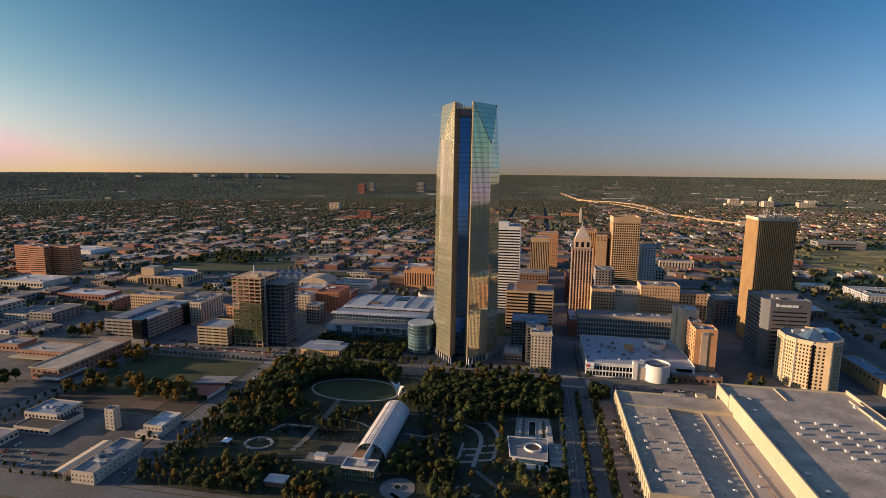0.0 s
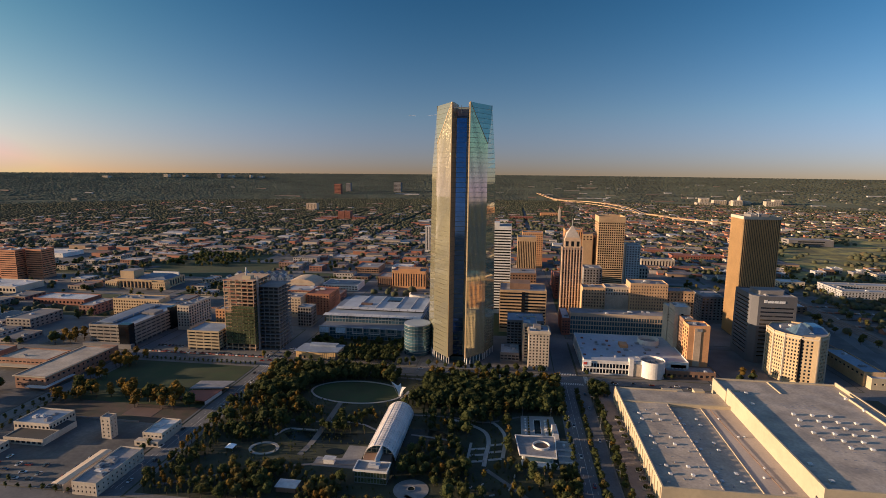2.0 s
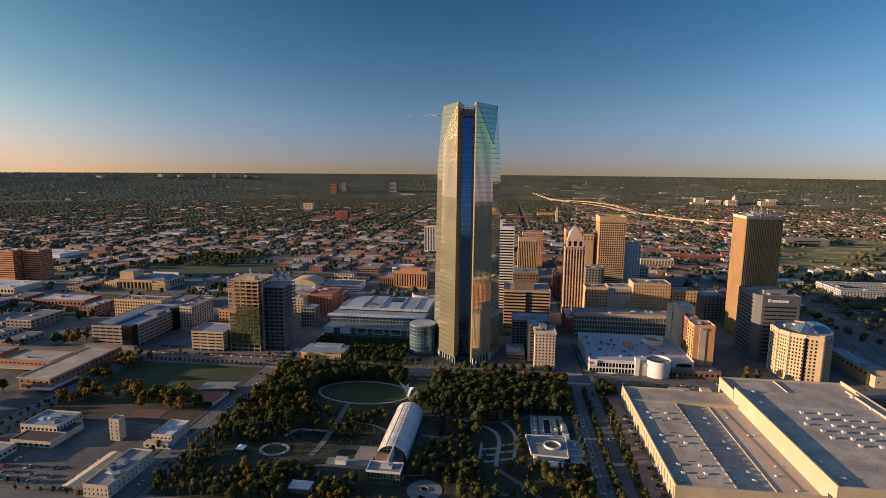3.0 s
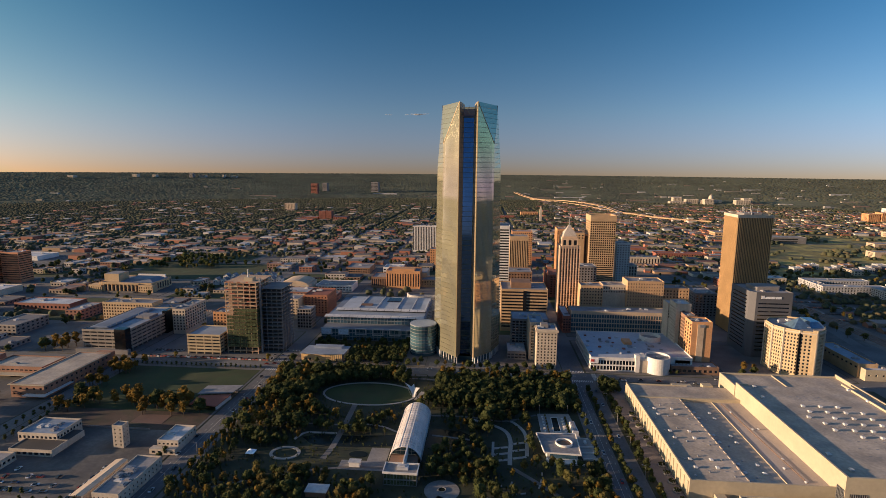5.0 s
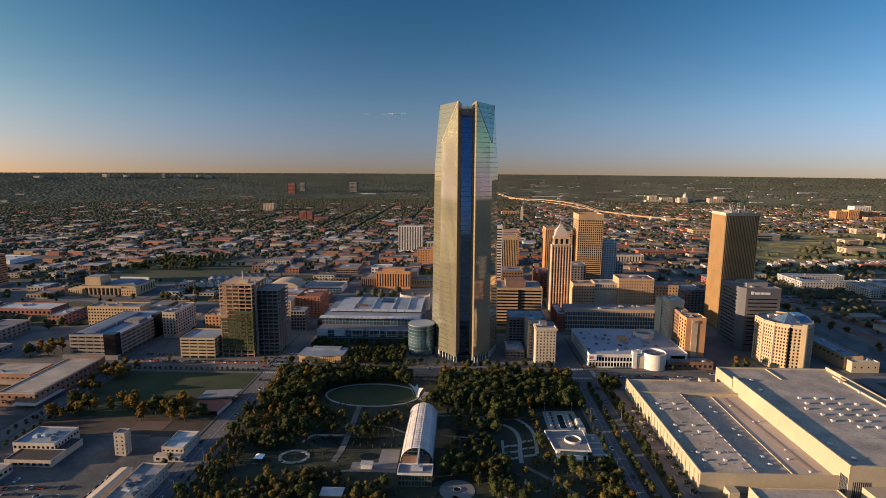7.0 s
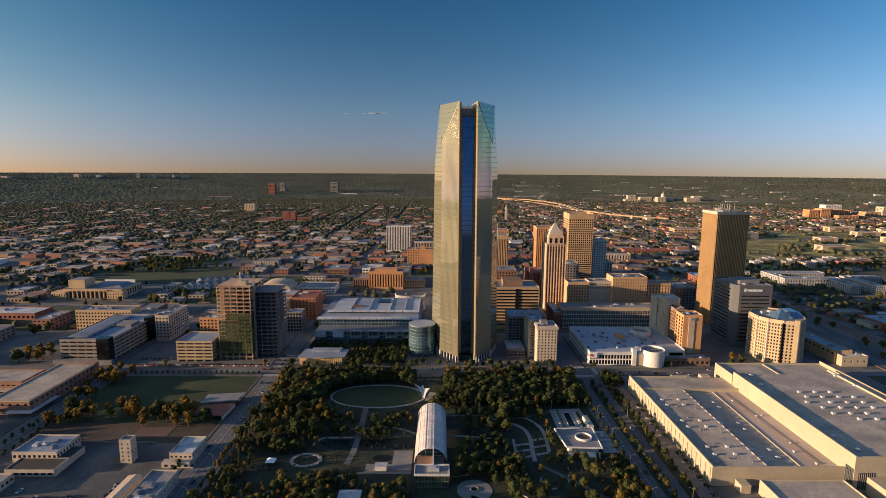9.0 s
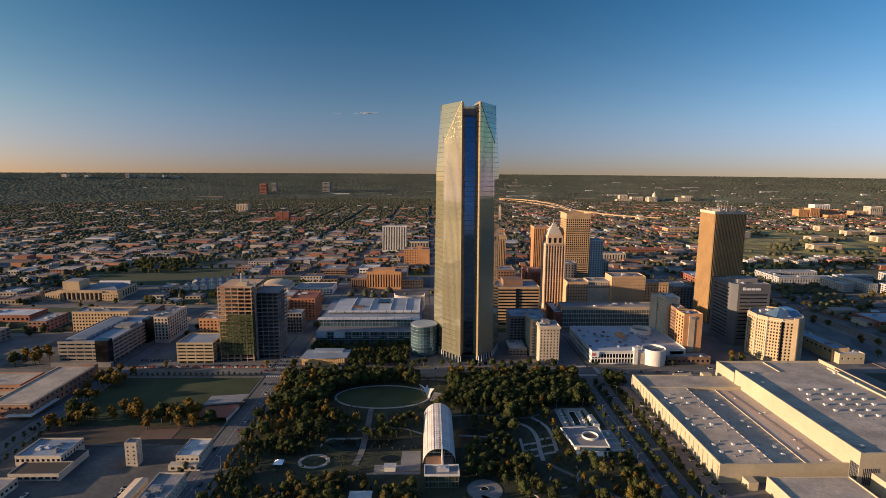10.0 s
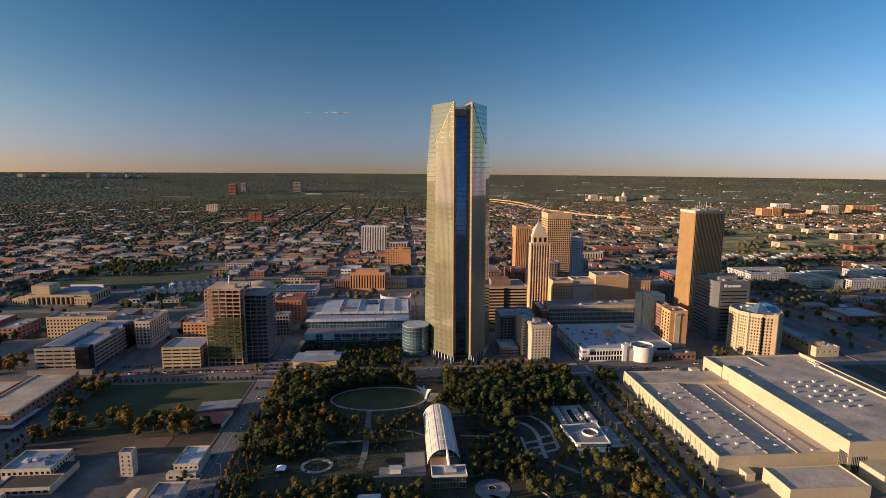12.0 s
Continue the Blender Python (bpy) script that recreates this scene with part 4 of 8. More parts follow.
# long beige hall with rows of bays
building("office_building", rect(50, 616, 182, 640), 25.5, {0: [(1, 23, 44, 4, 0.8, 0.78)]}, LIMESTONE, ATRIUM, GREYROOF, "long tan hall with rows of dark bays", "office building", units=6, capmat=LIMESTONE, joined=True)
building("low_building", rect(40, 612, 49.5, 660), 20, {0: [(2, 18, 3, 5, 0.6, 0.5)], 3: [(2, 18, 10, 5, 0.6, 0.5)]}, REDBRICK, GLASS, WHITE, "red-edged block with a white roof terrace", units=1)


# shopping hall with a white drum
def drum_hall():
    t = building("shopping_hall", [(50, 493), (104, 493), (104, 500), (148, 500), (148, 578), (50, 578)], 13, {0: [(0.6, 11.5, 18, 2, 0.82, 0.74)], 5: [(0.6, 11.5, 20, 2, 0.7, 0.6)]}, WHITEWALL, GLASS, COOLROOF, "white glass-fronted shopping hall with blue-grey roof", "building", units=7)
    d = thing("drum", 114, 497, "white cylindrical entrance drum of the shopping hall", "building")
    n = 36
    w = Geo()
    for i in range(n):
        a, b = 2 * math.pi * i / n, 2 * math.pi * (i + 1) / n
        for r, z0, z1, rev in ((11.5, 0.2, 16, False), (10.9, 13, 16, True)):
            q = [(114 + r * math.cos(a), 497 + r * math.sin(a), z0), (114 + r * math.cos(b), 497 + r * math.sin(b), z0), (114 + r * math.cos(b), 497 + r * math.sin(b), z1), (114 + r * math.cos(a), 497 + r * math.sin(a), z1)]
            w.quad(*(reversed(q) if rev else q))
        w.quad((114 + 11.5 * math.cos(a), 497 + 11.5 * math.sin(a), 16), (114 + 11.5 * math.cos(b), 497 + 11.5 * math.sin(b), 16), (114 + 10.9 * math.cos(b), 497 + 10.9 * math.sin(b), 16), (114 + 10.9 * math.cos(a), 497 + 10.9 * math.sin(a), 16))
    part("wall", w, WHITEWALL, d)
    part("roof", Geo().tube(114, 497, 13, 14, 11.0, n=36), GREYROOF, d)
    for k in range(3):
        part("rooftop_unit", Geo().box(108 + k * 5, 494 + k, 14, 111 + k * 5, 498 + k, 15.2), STEEL, d)
    r = thing("roof_drum", 124, 556, "open white ring drum on the hall roof", "building")
    w = Geo().ribbon([(124 + 10.5 * math.cos(2 * math.pi * i / 32), 556 + 10.5 * math.sin(2 * math.pi * i / 32)) for i in range(32)], 0.6, 13.0, True, 5.0)
    part("wall", w, WHITEWALL, r)
    part("roof", Geo().tube(124, 556, 13.0, 14.5, 10.2, n=32), GREYROOF, r)
    part("penthouse", Geo().box(92, 536, 13, 100, 548, 16), ORANGE, t)
    plant = random.Random(21)
    for k in range(26):
        x, y = 55 + (k % 7) * 12 + plant.uniform(-3, 3), 508 + (k // 7) * 17 + plant.uniform(-4, 4)
        if (x - 124) ** 2 + (y - 556) ** 2 > 170 and not (88 < x < 104 and 532 < y < 552):
            a, b, c = plant.uniform(0.6, 1.8), plant.uniform(0.6, 1.6), plant.uniform(0.6, 1.5)
            part("rooftop_unit", Geo().box(x - a, y - b, 13, x + a, y + b, 13 + c).box(x - a * 0.4, y - b * 0.4, 13 + c, x + a * 0.5, y + b * 0.4, 13.3 + c), plant.choice((WHITE, STEEL, GREYROOF, REDROOF)), t)
    part("entrance_tower", Geo().box(92, 491.6, 0.2, 96, 497, 17), WHITEWALL, t)
    part("billboard", Geo().box(49.2, 491.8, 8, 57, 492.4, 13.5), mat("pale sign panel", (0.8, 0.82, 0.85), 0.5), t, "white sign panel with faded colours")
    part("billboard_mark", Geo().box(49.8, 491.6, 9.5, 53, 491.8, 12), mat("red sign patch", (0.5, 0.06, 0.05), 0.6), t)
    part("entrance_tower", Geo().box(96.4, 492.2, 0.2, 103.6, 493, 12), CREAM, t)


drum_hall()

# hotel of slabs: white, dark, orange
building("hotel", rect(146, 546, 161, 566), 55, {0: [(4, 50, 1, 1, 0.16, 0.95)], 3: [(4, 52, 6, 14, 0.4, 0.5)]}, CREAM, BLACKGLASS, WHITE, "cream slab wing of the hotel", "hotel", units=3, joined=True)
building("hotel", rect(145, 567, 157, 584), 50, {0: [(34, 44, 1, 3, 0.9, 0.5)]}, CREAM, BLACKGLASS, WHITE, "cream rear wing of the hotel with dark strips", "hotel", units=1)
building("hotel", rect(150, 528, 161, 545.5), 47, {0: [(3, 45, 1, 1, 0.9, 0.97)], 3: [(3, 45, 9, 12, 0.6, 0.6)]}, BROWN, BLACKGLASS, GREYROOF, "dark glazed middle slab of the hotel", "hotel", units=1)
H = building("hotel", rect(148.5, 509, 168, 527), 46, {3: [(3, 45, 3, 12, 0.5, 0.7)]}, ORANGE, BLACKGLASS, BLUEROOF, "orange-tan blank-fronted tower wing of the hotel", "hotel", units=4, cap=1.6)
part("pale_panel", Geo().box(154, 508.5, 2, 160, 509, 45), LIMESTONE, H)
part("sign", Geo().box(156, 508.3, 42, 161, 508.6, 44.6), STEEL, H)
building("low_building", rect(126, 492, 170, 507), 7, {0: [(1, 6, 9, 1, 0.6, 0.5)]}, BROWN, GLASS, GREYROOF, "low brown hotel entrance block", units=3)
building("low_building", rect(132, 500, 146, 516), 10, {0: [(1, 9, 4, 2, 0.6, 0.5)]}, ORANGE, GLASS, GREYROOF, "low tan hotel block", units=1)

# striped dark tower with gold fins
FINGOLD = mat("brown-gold metal fin", (0.43, 0.27, 0.125), 0.6, metal=0.0, big=0.05, fine=0.5, var=0.12)


def fin_tower():
    x0, y0, x1, y1, h = 239.5, 632, 279, 668, 143
    t = thing("skyscraper", 259, 650, "dark square tower striped by gold vertical fins", "skyscraper")
    part("wall", Geo().box(x0 + 0.6, y0 + 0.6, 0, x1 - 0.6, y1 - 0.6, h - 3), DARK, t)
    n = 22
    for k in range(n):
        f = k / (n - 1)
        x = x0 + 0.5 + (x1 - x0 - 1.0) * f
        part("fin", Geo().prism([(x - 0.38, y0 + 0.6), (x - 0.38, y0 - 0.1), (x - 0.15, y0 - 0.4), (x + 0.38, y0 - 0.4), (x + 0.38, y0 + 0.6)], 1, h - 3), FINGOLD, t)
    for k in range(21):
        y = y0 + 0.6 + (y1 - y0 - 1.2) * k / 20
        piece("fin", FINGOLD, t, (x0 + 0.35, y, h / 2 - 1), (0.7, 0.78, h - 4))
        piece("fin", FINGOLD, t, (x1 - 0.35, y, h / 2 - 1), (1.1, 0.7, h - 4))
    part("roof", Geo().box(x0, y0, h - 3.2, x1, y1, h - 2.2), GREYROOF, t)
    part("parapet", parapet(rect(x0 - 0.5, y0 - 0.7, x1 + 0.5, y1 + 0.5), h - 3.4, h, 0.9), CREAM, t, "cream roof band")
    part("penthouse", Geo().box(250, 641, h - 2.2, 270, 660, h + 1.6), GREYSTONE, t)
    rng = random.Random(3)
    for k in range(9):
        x, y = rng.uniform(252, 272), rng.uniform(640, 658)
        part("antenna", Geo().tube(x, y, h - 2.2, h + rng.uniform(5, 13), 0.22, 0.08, 6), STEEL, t)
    part("dish", Geo().tube(256, 642, h + 0.5, h + 2.2, 0.5, 1.8, 12), WHITE, t)


fin_tower()


# grey office block with dark strips and a sign
def strip_office():
    poly = [(226, 548), (262, 548), (262, 592), (221, 592), (221, 553)]
    t = building("office_building", poly, 69, {0: [(6, 60, 1, 13, 0.86, 0.34)], 3: [(6, 66, 1, 15, 0.8, 0.34)]}, mat("cool grey stone", (0.105, 0.107, 0.12), 0.85, var=0.15), BLACKGLASS, GREYROOF, "grey stone office block with black window strips and a sign", "office building", units=2)
    part("penthouse", Geo().prism([(232, 560), (254, 560), (258, 566), (258, 580), (230, 580), (229, 566)], 69, 73), GREYSTONE, t)
    g = Geo().box(231, 547.6, 63.2, 234, 547.95, 66.4)
    for x, w in ((234.8, 5.2), (240.6, 4.0), (245.2, 5.6)):
        g.box(x, 547.6, 63.2, x + w, 547.95, 65.5)
    part("sign", g, mat("white sign bars", (0.8, 0.8, 0.8), 0.5), t)


strip_office()


# cream hotel with faceted front and glass pyramids
def cream_hotel():
    poly = [(226, 512), (231, 502), (241, 494), (254, 490), (266, 499), (273, 510), (274, 536), (256, 545), (236, 540), (227, 528)]
    f = {}
    for e, cols in ((0, 5), (1, 5), (2, 4), (3, 6), (4, 5), (9, 5)):
        f[e] = [(3, 43, cols, 12, 0.5, 0.56)]
    t = building("hotel", poly, 45, f, HOTELWALL, GLASS, GREYROOF, "sandy faceted hotel with glass pyramid skylights", "hotel", cap=1.4, units=3)
    part("corner_tower", Geo().prism([(250.5, 490.6), (254, 489.2), (257, 491), (253, 495)], 0.2, 47.5), HOTELWALL, t)
    part("glass_slot", Geo().beam((241.0, 494.1, 3), (241.0, 494.1, 44), 1.8), BLACKGLASS, t, "dark glass slot up the front")
    for i in range(10):
        (ax, ay), (bx, by) = poly[i], poly[(i + 1) % 10]
        if i in (0, 1, 2, 3, 4, 9):
            part("corner_pier", Geo().box(ax - 0.7, ay - 0.7, 0.2, ax + 0.7, ay + 0.7, 46.2), CREAM, t)
    part("cornice", parapet([(249 + (x - 249) * 1.03, 516 + (y - 516) * 1.03) for x, y in poly], 43.6, 44.8, 0.6), CREAM, t)
    part("skylight", Geo().prism(rect(240, 503, 258, 521), 45, 54, rect(248.8, 511.8, 249.2, 512.2)), SKYGLASS, t, "dark blue glass pyramid")
    part("skylight", Geo().prism(rect(257, 508, 272, 534), 45, 50, rect(260, 513, 269, 529)), SKYGLASS, t, "dark blue glass skylight")
    part("dish", Geo().tube(237, 524, 45, 48, 0.4, 1.5, 10), WHITE, t)


cream_hotel()
building("low_building", rect(300, 500, 318, 565), 13, {3: [(8, 12, 10, 1, 0.5, 0.5)]}, TAN, GLASS, BLUEROOF, "long tan hall beside the railway", units=3)
building("low_building", rect(302, 492, 328, 506), 10, {0: [(3, 8, 4, 1, 0.3, 0.3)]}, COXWALL, GLASS, WHITE, "low cream corner hall", units=1)


# ---- convention hall ----
def convention_hall():
    t = thing("convention_hall", 150, 360, "vast cream convention hall with pale stepped flat roofs", "convention hall")
    # lower west hall: walls, ridge roof, parapets
    x0, x1, y0, y1 = 68, 150, 291, 434
    west = part("west_wall", Geo().box(x0, y0, 0, x0 + 0.9, y1, 13.4), COXWALL, t)
    part("south_wall", Geo().box(x0 + 0.9, y0, 0, x1, y0 + 0.9, 13.0), COXWALL, t)
    part("north_wall", Geo().box(x0 + 0.9, y1 - 0.9, 0, 118, y1, 13.0), COXWALL, t)
    xr = 103
    low = part("lower_roof", Geo().quad((x0 + 0.9, y0 + 0.9, 11.9), (xr, y0 + 0.9, 12.6), (xr, 407, 12.6), (x0 + 0.9, 407, 11.9)).quad((xr, y0 + 0.9, 10.0), (xr, 407, 10.0), (xr, 407, 12.6), (xr, y0 + 0.9, 12.6)), COXROOF, t, "grey-tan membrane roof")
    part("step_roof", Geo().quad((xr, y0 + 0.9, 10.1), (126, y0 + 0.9, 10.1), (128, 407, 10.1), (xr, 407, 10.1)), COXROOF, t, "lower roof strip shaded by the step")
    # teeth added along the step so its shadow ends in a serrated edge
    for k in range(19):
        piece("curb_block", COXROOF, low, (xr - 0.4, y0 + 4 + k * 6.0, 12.8), (0.8, 3.2, 0.5))
    part("gutter_roof", Geo().quad((126, y0 + 0.9, 10.1), (x1, y0 + 0.9, 10.5), (x1, 407, 10.5), (128, 407, 10.1)), mat("pinkish roof strip", (0.42, 0.36, 0.32), 0.85, var=0.15), t)
    part("roof_ridge", Geo().beam((126, y0 + 1, 10.3), (128, 407, 10.3), 0.6), COXWALL, t)
    part("north_roof", Geo().quad((x0 + 0.9, 409, 12.0), (x1, 409, 12.0), (x1, y1 - 0.9, 12.0), (x0 + 0.9, y1 - 0.9, 12.0)), COXROOF, t)
    part("cross_wall", Geo().box(x0 + 0.9, 407, 10, x1, 409, 12.9), COXWALL, t)
    part("pipe", Geo().beam((138, y0 + 8, 10.9), (134, 404, 10.9), 0.35), BROWN, t)
    # pilasters down the west wall
    for k in range(24):
        y = y0 + 2 + k * 6.1
        piece("pilaster", COXWALL, west, (x0 - 0.25, y, 5.6), (0.5, 1.2, 11.0))
    # tall east hall
    part("tall_west_wall", Geo().box(150, 284, 0, 151.2, 417, 24.0), COXWALL, t)
    part("tall_south_wall", Geo().box(151.2, 284, 0, 246, 285.2, 23.6), COXWALL, t)
    part("tall_east_wall", Geo().box(244.8, 285.2, 0, 246, 446.6, 22.6), COXWALL, t)
    part("tall_north_wall", Geo().box(151.2, 417, 0, 160, 418.2, 22.5).box(150, 418.2, 0, 151.2, 446.6, 20.8).box(151.2, 445.4, 0, 244.8, 446.6, 20.8), COXWALL, t)
    upper = part("upper_roof", Geo().box(151.2, 285.2, 20.6, 244.8, 418, 21.6).box(151.2, 418, 18.4, 244.8, 445.4, 19.6), COXROOF, t, "grey-tan upper roof with rows of vents")
    part("roof_step", Geo().box(192, 420, 19.6, 193, 445, 20.4), COXWALL, t)
    part("tall_parapet", Geo().box(236, 300, 21.6, 237, 425, 23.0), COXWALL, t)
    # louvre at the tall hall's foot
    for k in range(6):
        piece("louvre", STEEL, t, (149.7, 284.6 + k * 1.15, 9.0), (0.3, 0.18, 13.0))
        piece("louvre", STEEL, t, (149.7, 287.5, 3.5 + k * 2.2), (0.28, 6.4, 0.18))
    piece("louvre_backing", DARK, t, (149.92, 287.6, 9.0), (0.1, 6.4, 13.0))
    piece("louvre_backing", DARK, t, (157.5, 283.92, 8.0), (9.5, 0.1, 11.0))
    for k in range(8):
        piece("louvre", STEEL, t, (153.4 + k * 1.2, 283.8, 8.0), (0.2, 0.25, 11.0))
    # vents in pairs on the lower roof
    for y in (315, 351.5, 386.5):
        for x in (77, 90, 106.5, 118):
            for dx, dy in ((0, 0), (0, -9.2)):
                px, py = x + dx, y + dy
                z = 11.9 + (px - x0) / 50 if px < xr else 10.1
                part("roof_vent", Geo().box(px - 0.8, py - 0.8, z, px + 0.8, py + 0.8, z + 0.7).prism(rect(px - 1.2, py - 1.2, px + 1.2, py + 1.2), z + 0.7, z + 1.25, rect(px - 0.7, py - 0.7, px + 0.7, py + 0.7)), WHITE, low)
    for k in range(22):
        px, py = (73.5, 83.5, 96.5, 111)[k % 4], 297 + (k // 4) * 18.5 + (k % 2) * 4
        z = 11.9 + (px - x0) / 50 if px < xr else 10.1
        part("roof_vent", Geo().tube(px, py, z, z + 0.55, 0.45, n=8).tube(px, py, z + 0.55, z + 0.9, 0.8, 0.4, 8), STEEL, low, "small steel cowl")
    for px, py in ((134.9, 389.3), (138.4, 363), (142.6, 363.6), (137.9, 323.6), (133.2, 312.8), (137.8, 298.5)):
        part("roof_vent", Geo().tube(px, py, 10.2, 10.9, 0.6, n=10).tube(px, py, 10.9, 11.4, 1.1, 0.5, 10), WHITE, low)
    for y in (303, 327, 339, 363, 375, 397):
        for x in (84, 89, 94, 99):
            piece("roof_patch", GREYROOF, low, (x, y, 11.94 + (x - x0) / 50), (1.6, 0.7, 0.1))
    for row, cols in ((380.6, (181.3, 193.7, 205.7)), (371.6, (181, 193.2, 205.7, 217.3)), (362.4, (175, 192.4, 205.2, 217.4)), (353.5, (180.6, 193.6, 205.6, 217.5)), (344.3, (181.3, 193.8, 205.5)), (335.6, (193.2, 205.5)), (414, (163, 234.7)), (394, (159.5, 235.8)), (312, (157.4,)), (295, (159.7,))):
        for x in cols:
            y, z = row, 21.6
            part("roof_vent", Geo().box(x - 0.9, y - 0.9, z, x + 0.9, y + 0.9, z + 0.8).prism(rect(x - 1.35, y - 1.35, x + 1.35, y + 1.35), z + 0.8, z + 1.4, rect(x - 0.8, y - 0.8, x + 0.8, y + 0.8)), WHITE, upper)
    for k in range(40):
        piece("roof_patch", GREYROOF, upper, (182 + (k % 5) * 5.2, 312 + (k // 5) * 9.5 if k < 25 else 392 + (k // 5) * 3.4 - 17, 21.64), (1.8, 0.8, 0.1))
    # south annexe and loading blocks
    part("annexe", Geo().box(93, 260, 0, 144, 283.5, 8.2), COXWALL, t)
    part("annexe_roof", Geo().box(94, 261, 8.2, 143, 283, 8.5), COXROOF, t)
    part("annexe_parapet", parapet(rect(93, 260, 144, 283.6), 8.2, 9.3, 0.7), COXWALL, t)
    part("kiosk", Geo().box(82, 283, 0, 88, 290, 5.5), COXWALL, t)
    part("kiosk", Geo().box(158, 266, 0, 186, 283.6, 11).box(162, 261, 0, 184, 266, 7), COXWALL, t)
    part("entry_block", Geo().box(108, 434.2, 0, 124, 442, 11).box(132, 434.2, 0, 140, 440, 13), COXWALL, t)


convention_hall()


# ---- west side ----
def construction_tower():
    """A tower being built: bare concrete frame above, netted curtain wall below."""
    x0, y0, x1, y1 = -322, 504, -288, 545
    t = thing("construction_tower", -305, 525, "half-built concrete tower with bare upper floors and curtain wall below", "building under construction")
    floors, step = 18, 4.0
    for k in range(floors + 1):
        z = 3.0 + step * k - (0 if k else 0.4)
        part("floor_slab", Geo().box(x0, y0, z, x1, y1, z + 0.65), RAW, t)
    for i in range(6):
        for j in range(6):
            if i in (0, 5) or j in (0, 5) or (i in (2, 3) and j in (2, 3)):
                x, y = x0 + 0.8 + (x1 - x0 - 1.6) * i / 5, y0 + 0.8 + (y1 - y0 - 1.6) * j / 5
                piece("column", RAW, t, (x, y, 37.5), (0.75, 0.75, 75))
    # dark block added so the open floors read as shaded inside
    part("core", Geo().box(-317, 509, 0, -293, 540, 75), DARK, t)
    part("roof_shed", Geo().box(-304, 512, 75.4, -295, 520, 79.5), COXWALL, t)
    # curtain wall panels, ten storeys
    for k in range(11):
        for i in range(12):
            x = x0 + 1.2 + (x1 - x0 - 1.2) * (i + 0.5) / 12
            if i < 3 and k > 8:
                continue
            piece("curtain_panel", NET, t, (x, y0 - 0.25, 8.9 + step * k * 0.95), (2.4, 0.15, 3.1))
        for i in range(12):
            y = y0 + (y1 - y0) * (i + 0.5) / 12
            piece("curtain_panel", NET if i < 6 else GLASS, t, (x1 + 0.25, y, 8.9 + step * k * 0.95), (0.15, 2.9, 3.1))
    # east annexe frame, lower
    a = thing("annexe_under_construction", -276, 528, "bare concrete frame of a half-built annexe", "building under construction")
    for k in range(17):
        part("floor_slab", Geo().box(-287.5, 512, 4 + k * 4.0, -264, 544, 4.5 + k * 4.0), GREYSTONE, a)
    for i in range(5):
        for j in range(5):
            piece("column", GREYSTONE, a, (-286.8 + i * 5.5, 513 + j * 7.4, 34), (0.6, 0.6, 68))
    # a like dark filling stands in for the shade within the frame
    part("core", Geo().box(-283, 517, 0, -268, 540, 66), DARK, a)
    part("hoist_mast", Geo().box(-287.2, 509, 0, -285.6, 511, 80), STEEL, t, "steel hoist mast")
    w = thing("tower_crane_stub", -301, 515, "short pale mast on the half-built roof", "mast", z=79.5)
    part("mast", Geo().tube(-301, 515, 79.5, 88, 0.7, n=8), WHITE, w)
    rng = random.Random(8)
    for k in range(70):
        z = 3.4 + 4.0 * rng.randint(11, 18)
        x = rng.uniform(x0 + 1, x1 - 1)
        piece("guard_panel", rng.choice((RUST, LIMESTONE, TAN, RUST)), t, (x, y0 + 0.4, z + 0.6), (rng.uniform(1.5, 5), 0.12, rng.uniform(0.8, 1.3)))
    for k in range(40):
        z = 3.4 + 4.0 * rng.randint(10, 17)
        piece("guard_panel", rng.choice((GREYSTONE, LIMESTONE, NET)), t, (x1 - 0.4, rng.uniform(y0 + 1, y1 - 1), z + 0.6), (0.12, rng.uniform(2, 5), 1.1))


construction_tower()


def garage(x0, y0, x1, y1, h, levels, wall, label, faces=(0, 1)):
    """A parking deck: slabs, solid guard bands, columns, a dark filling for the shade between."""
    t = thing("parking_garage", (x0 + x1) / 2, (y0 + y1) / 2, label, "parking garage")
    step = h / levels
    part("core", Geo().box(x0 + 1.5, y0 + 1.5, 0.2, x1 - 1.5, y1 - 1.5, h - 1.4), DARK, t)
    for k in range(1, levels + 1):
        z = k * step
        part("guard_band", parapet(rect(x0, y0, x1, y1), z - step * 0.30, z + step * 0.28, 0.4), wall, t)
        part("deck", Geo().box(x0 + 0.4, y0 + 0.4, z - 0.6, x1 - 0.4, y1 - 0.4, z - 0.2), (GREYROOF if k < levels else BLUEROOF), t)
    n = max(3, int((x1 - x0) / 8))
    for i in range(n + 1):
        piece("column", wall, t, (x0 + 0.7 + (x1 - x0 - 1.4) * i / n, y0 + 0.7, h / 2), (0.8, 0.8, h))
    n = max(3, int((y1 - y0) / 8))
    for i in range(n + 1):
        piece("column", wall, t, (x1 - 0.7, y0 + 0.7 + (y1 - y0 - 1.4) * i / n, h / 2), (0.8, 0.8, h))
    return t


G1 = garage(-474, 494, -425, 586, 23, 6, mat("grey-brown precast bands", (0.27, 0.235, 0.20), 0.85), "tan concrete parking garage with a black stair tower")
part("stair_tower", Geo().box(-436, 490.5, 0, -424, 499, 26), BLACKGLASS, G1, "black glass stair tower")
part("stair_tower", Geo().box(-427.5, 560, 0, -423, 574, 27), BLACKGLASS, G1, "black glass stair tower")
part("podium", Geo().box(-478, 488, 0, -421, 493.6, 4.5), GREYSTONE, G1)
part("roof_canopy", Geo().prism(rect(-471, 500, -449, 580), 24.2, 25.0, rect(-468, 502, -452, 578)), SLATE, G1, "low blue-grey roof canopy")
part("ramp_house", Geo().box(-446, 540, 22.9, -430, 556, 25.6), GREYSTONE, G1)
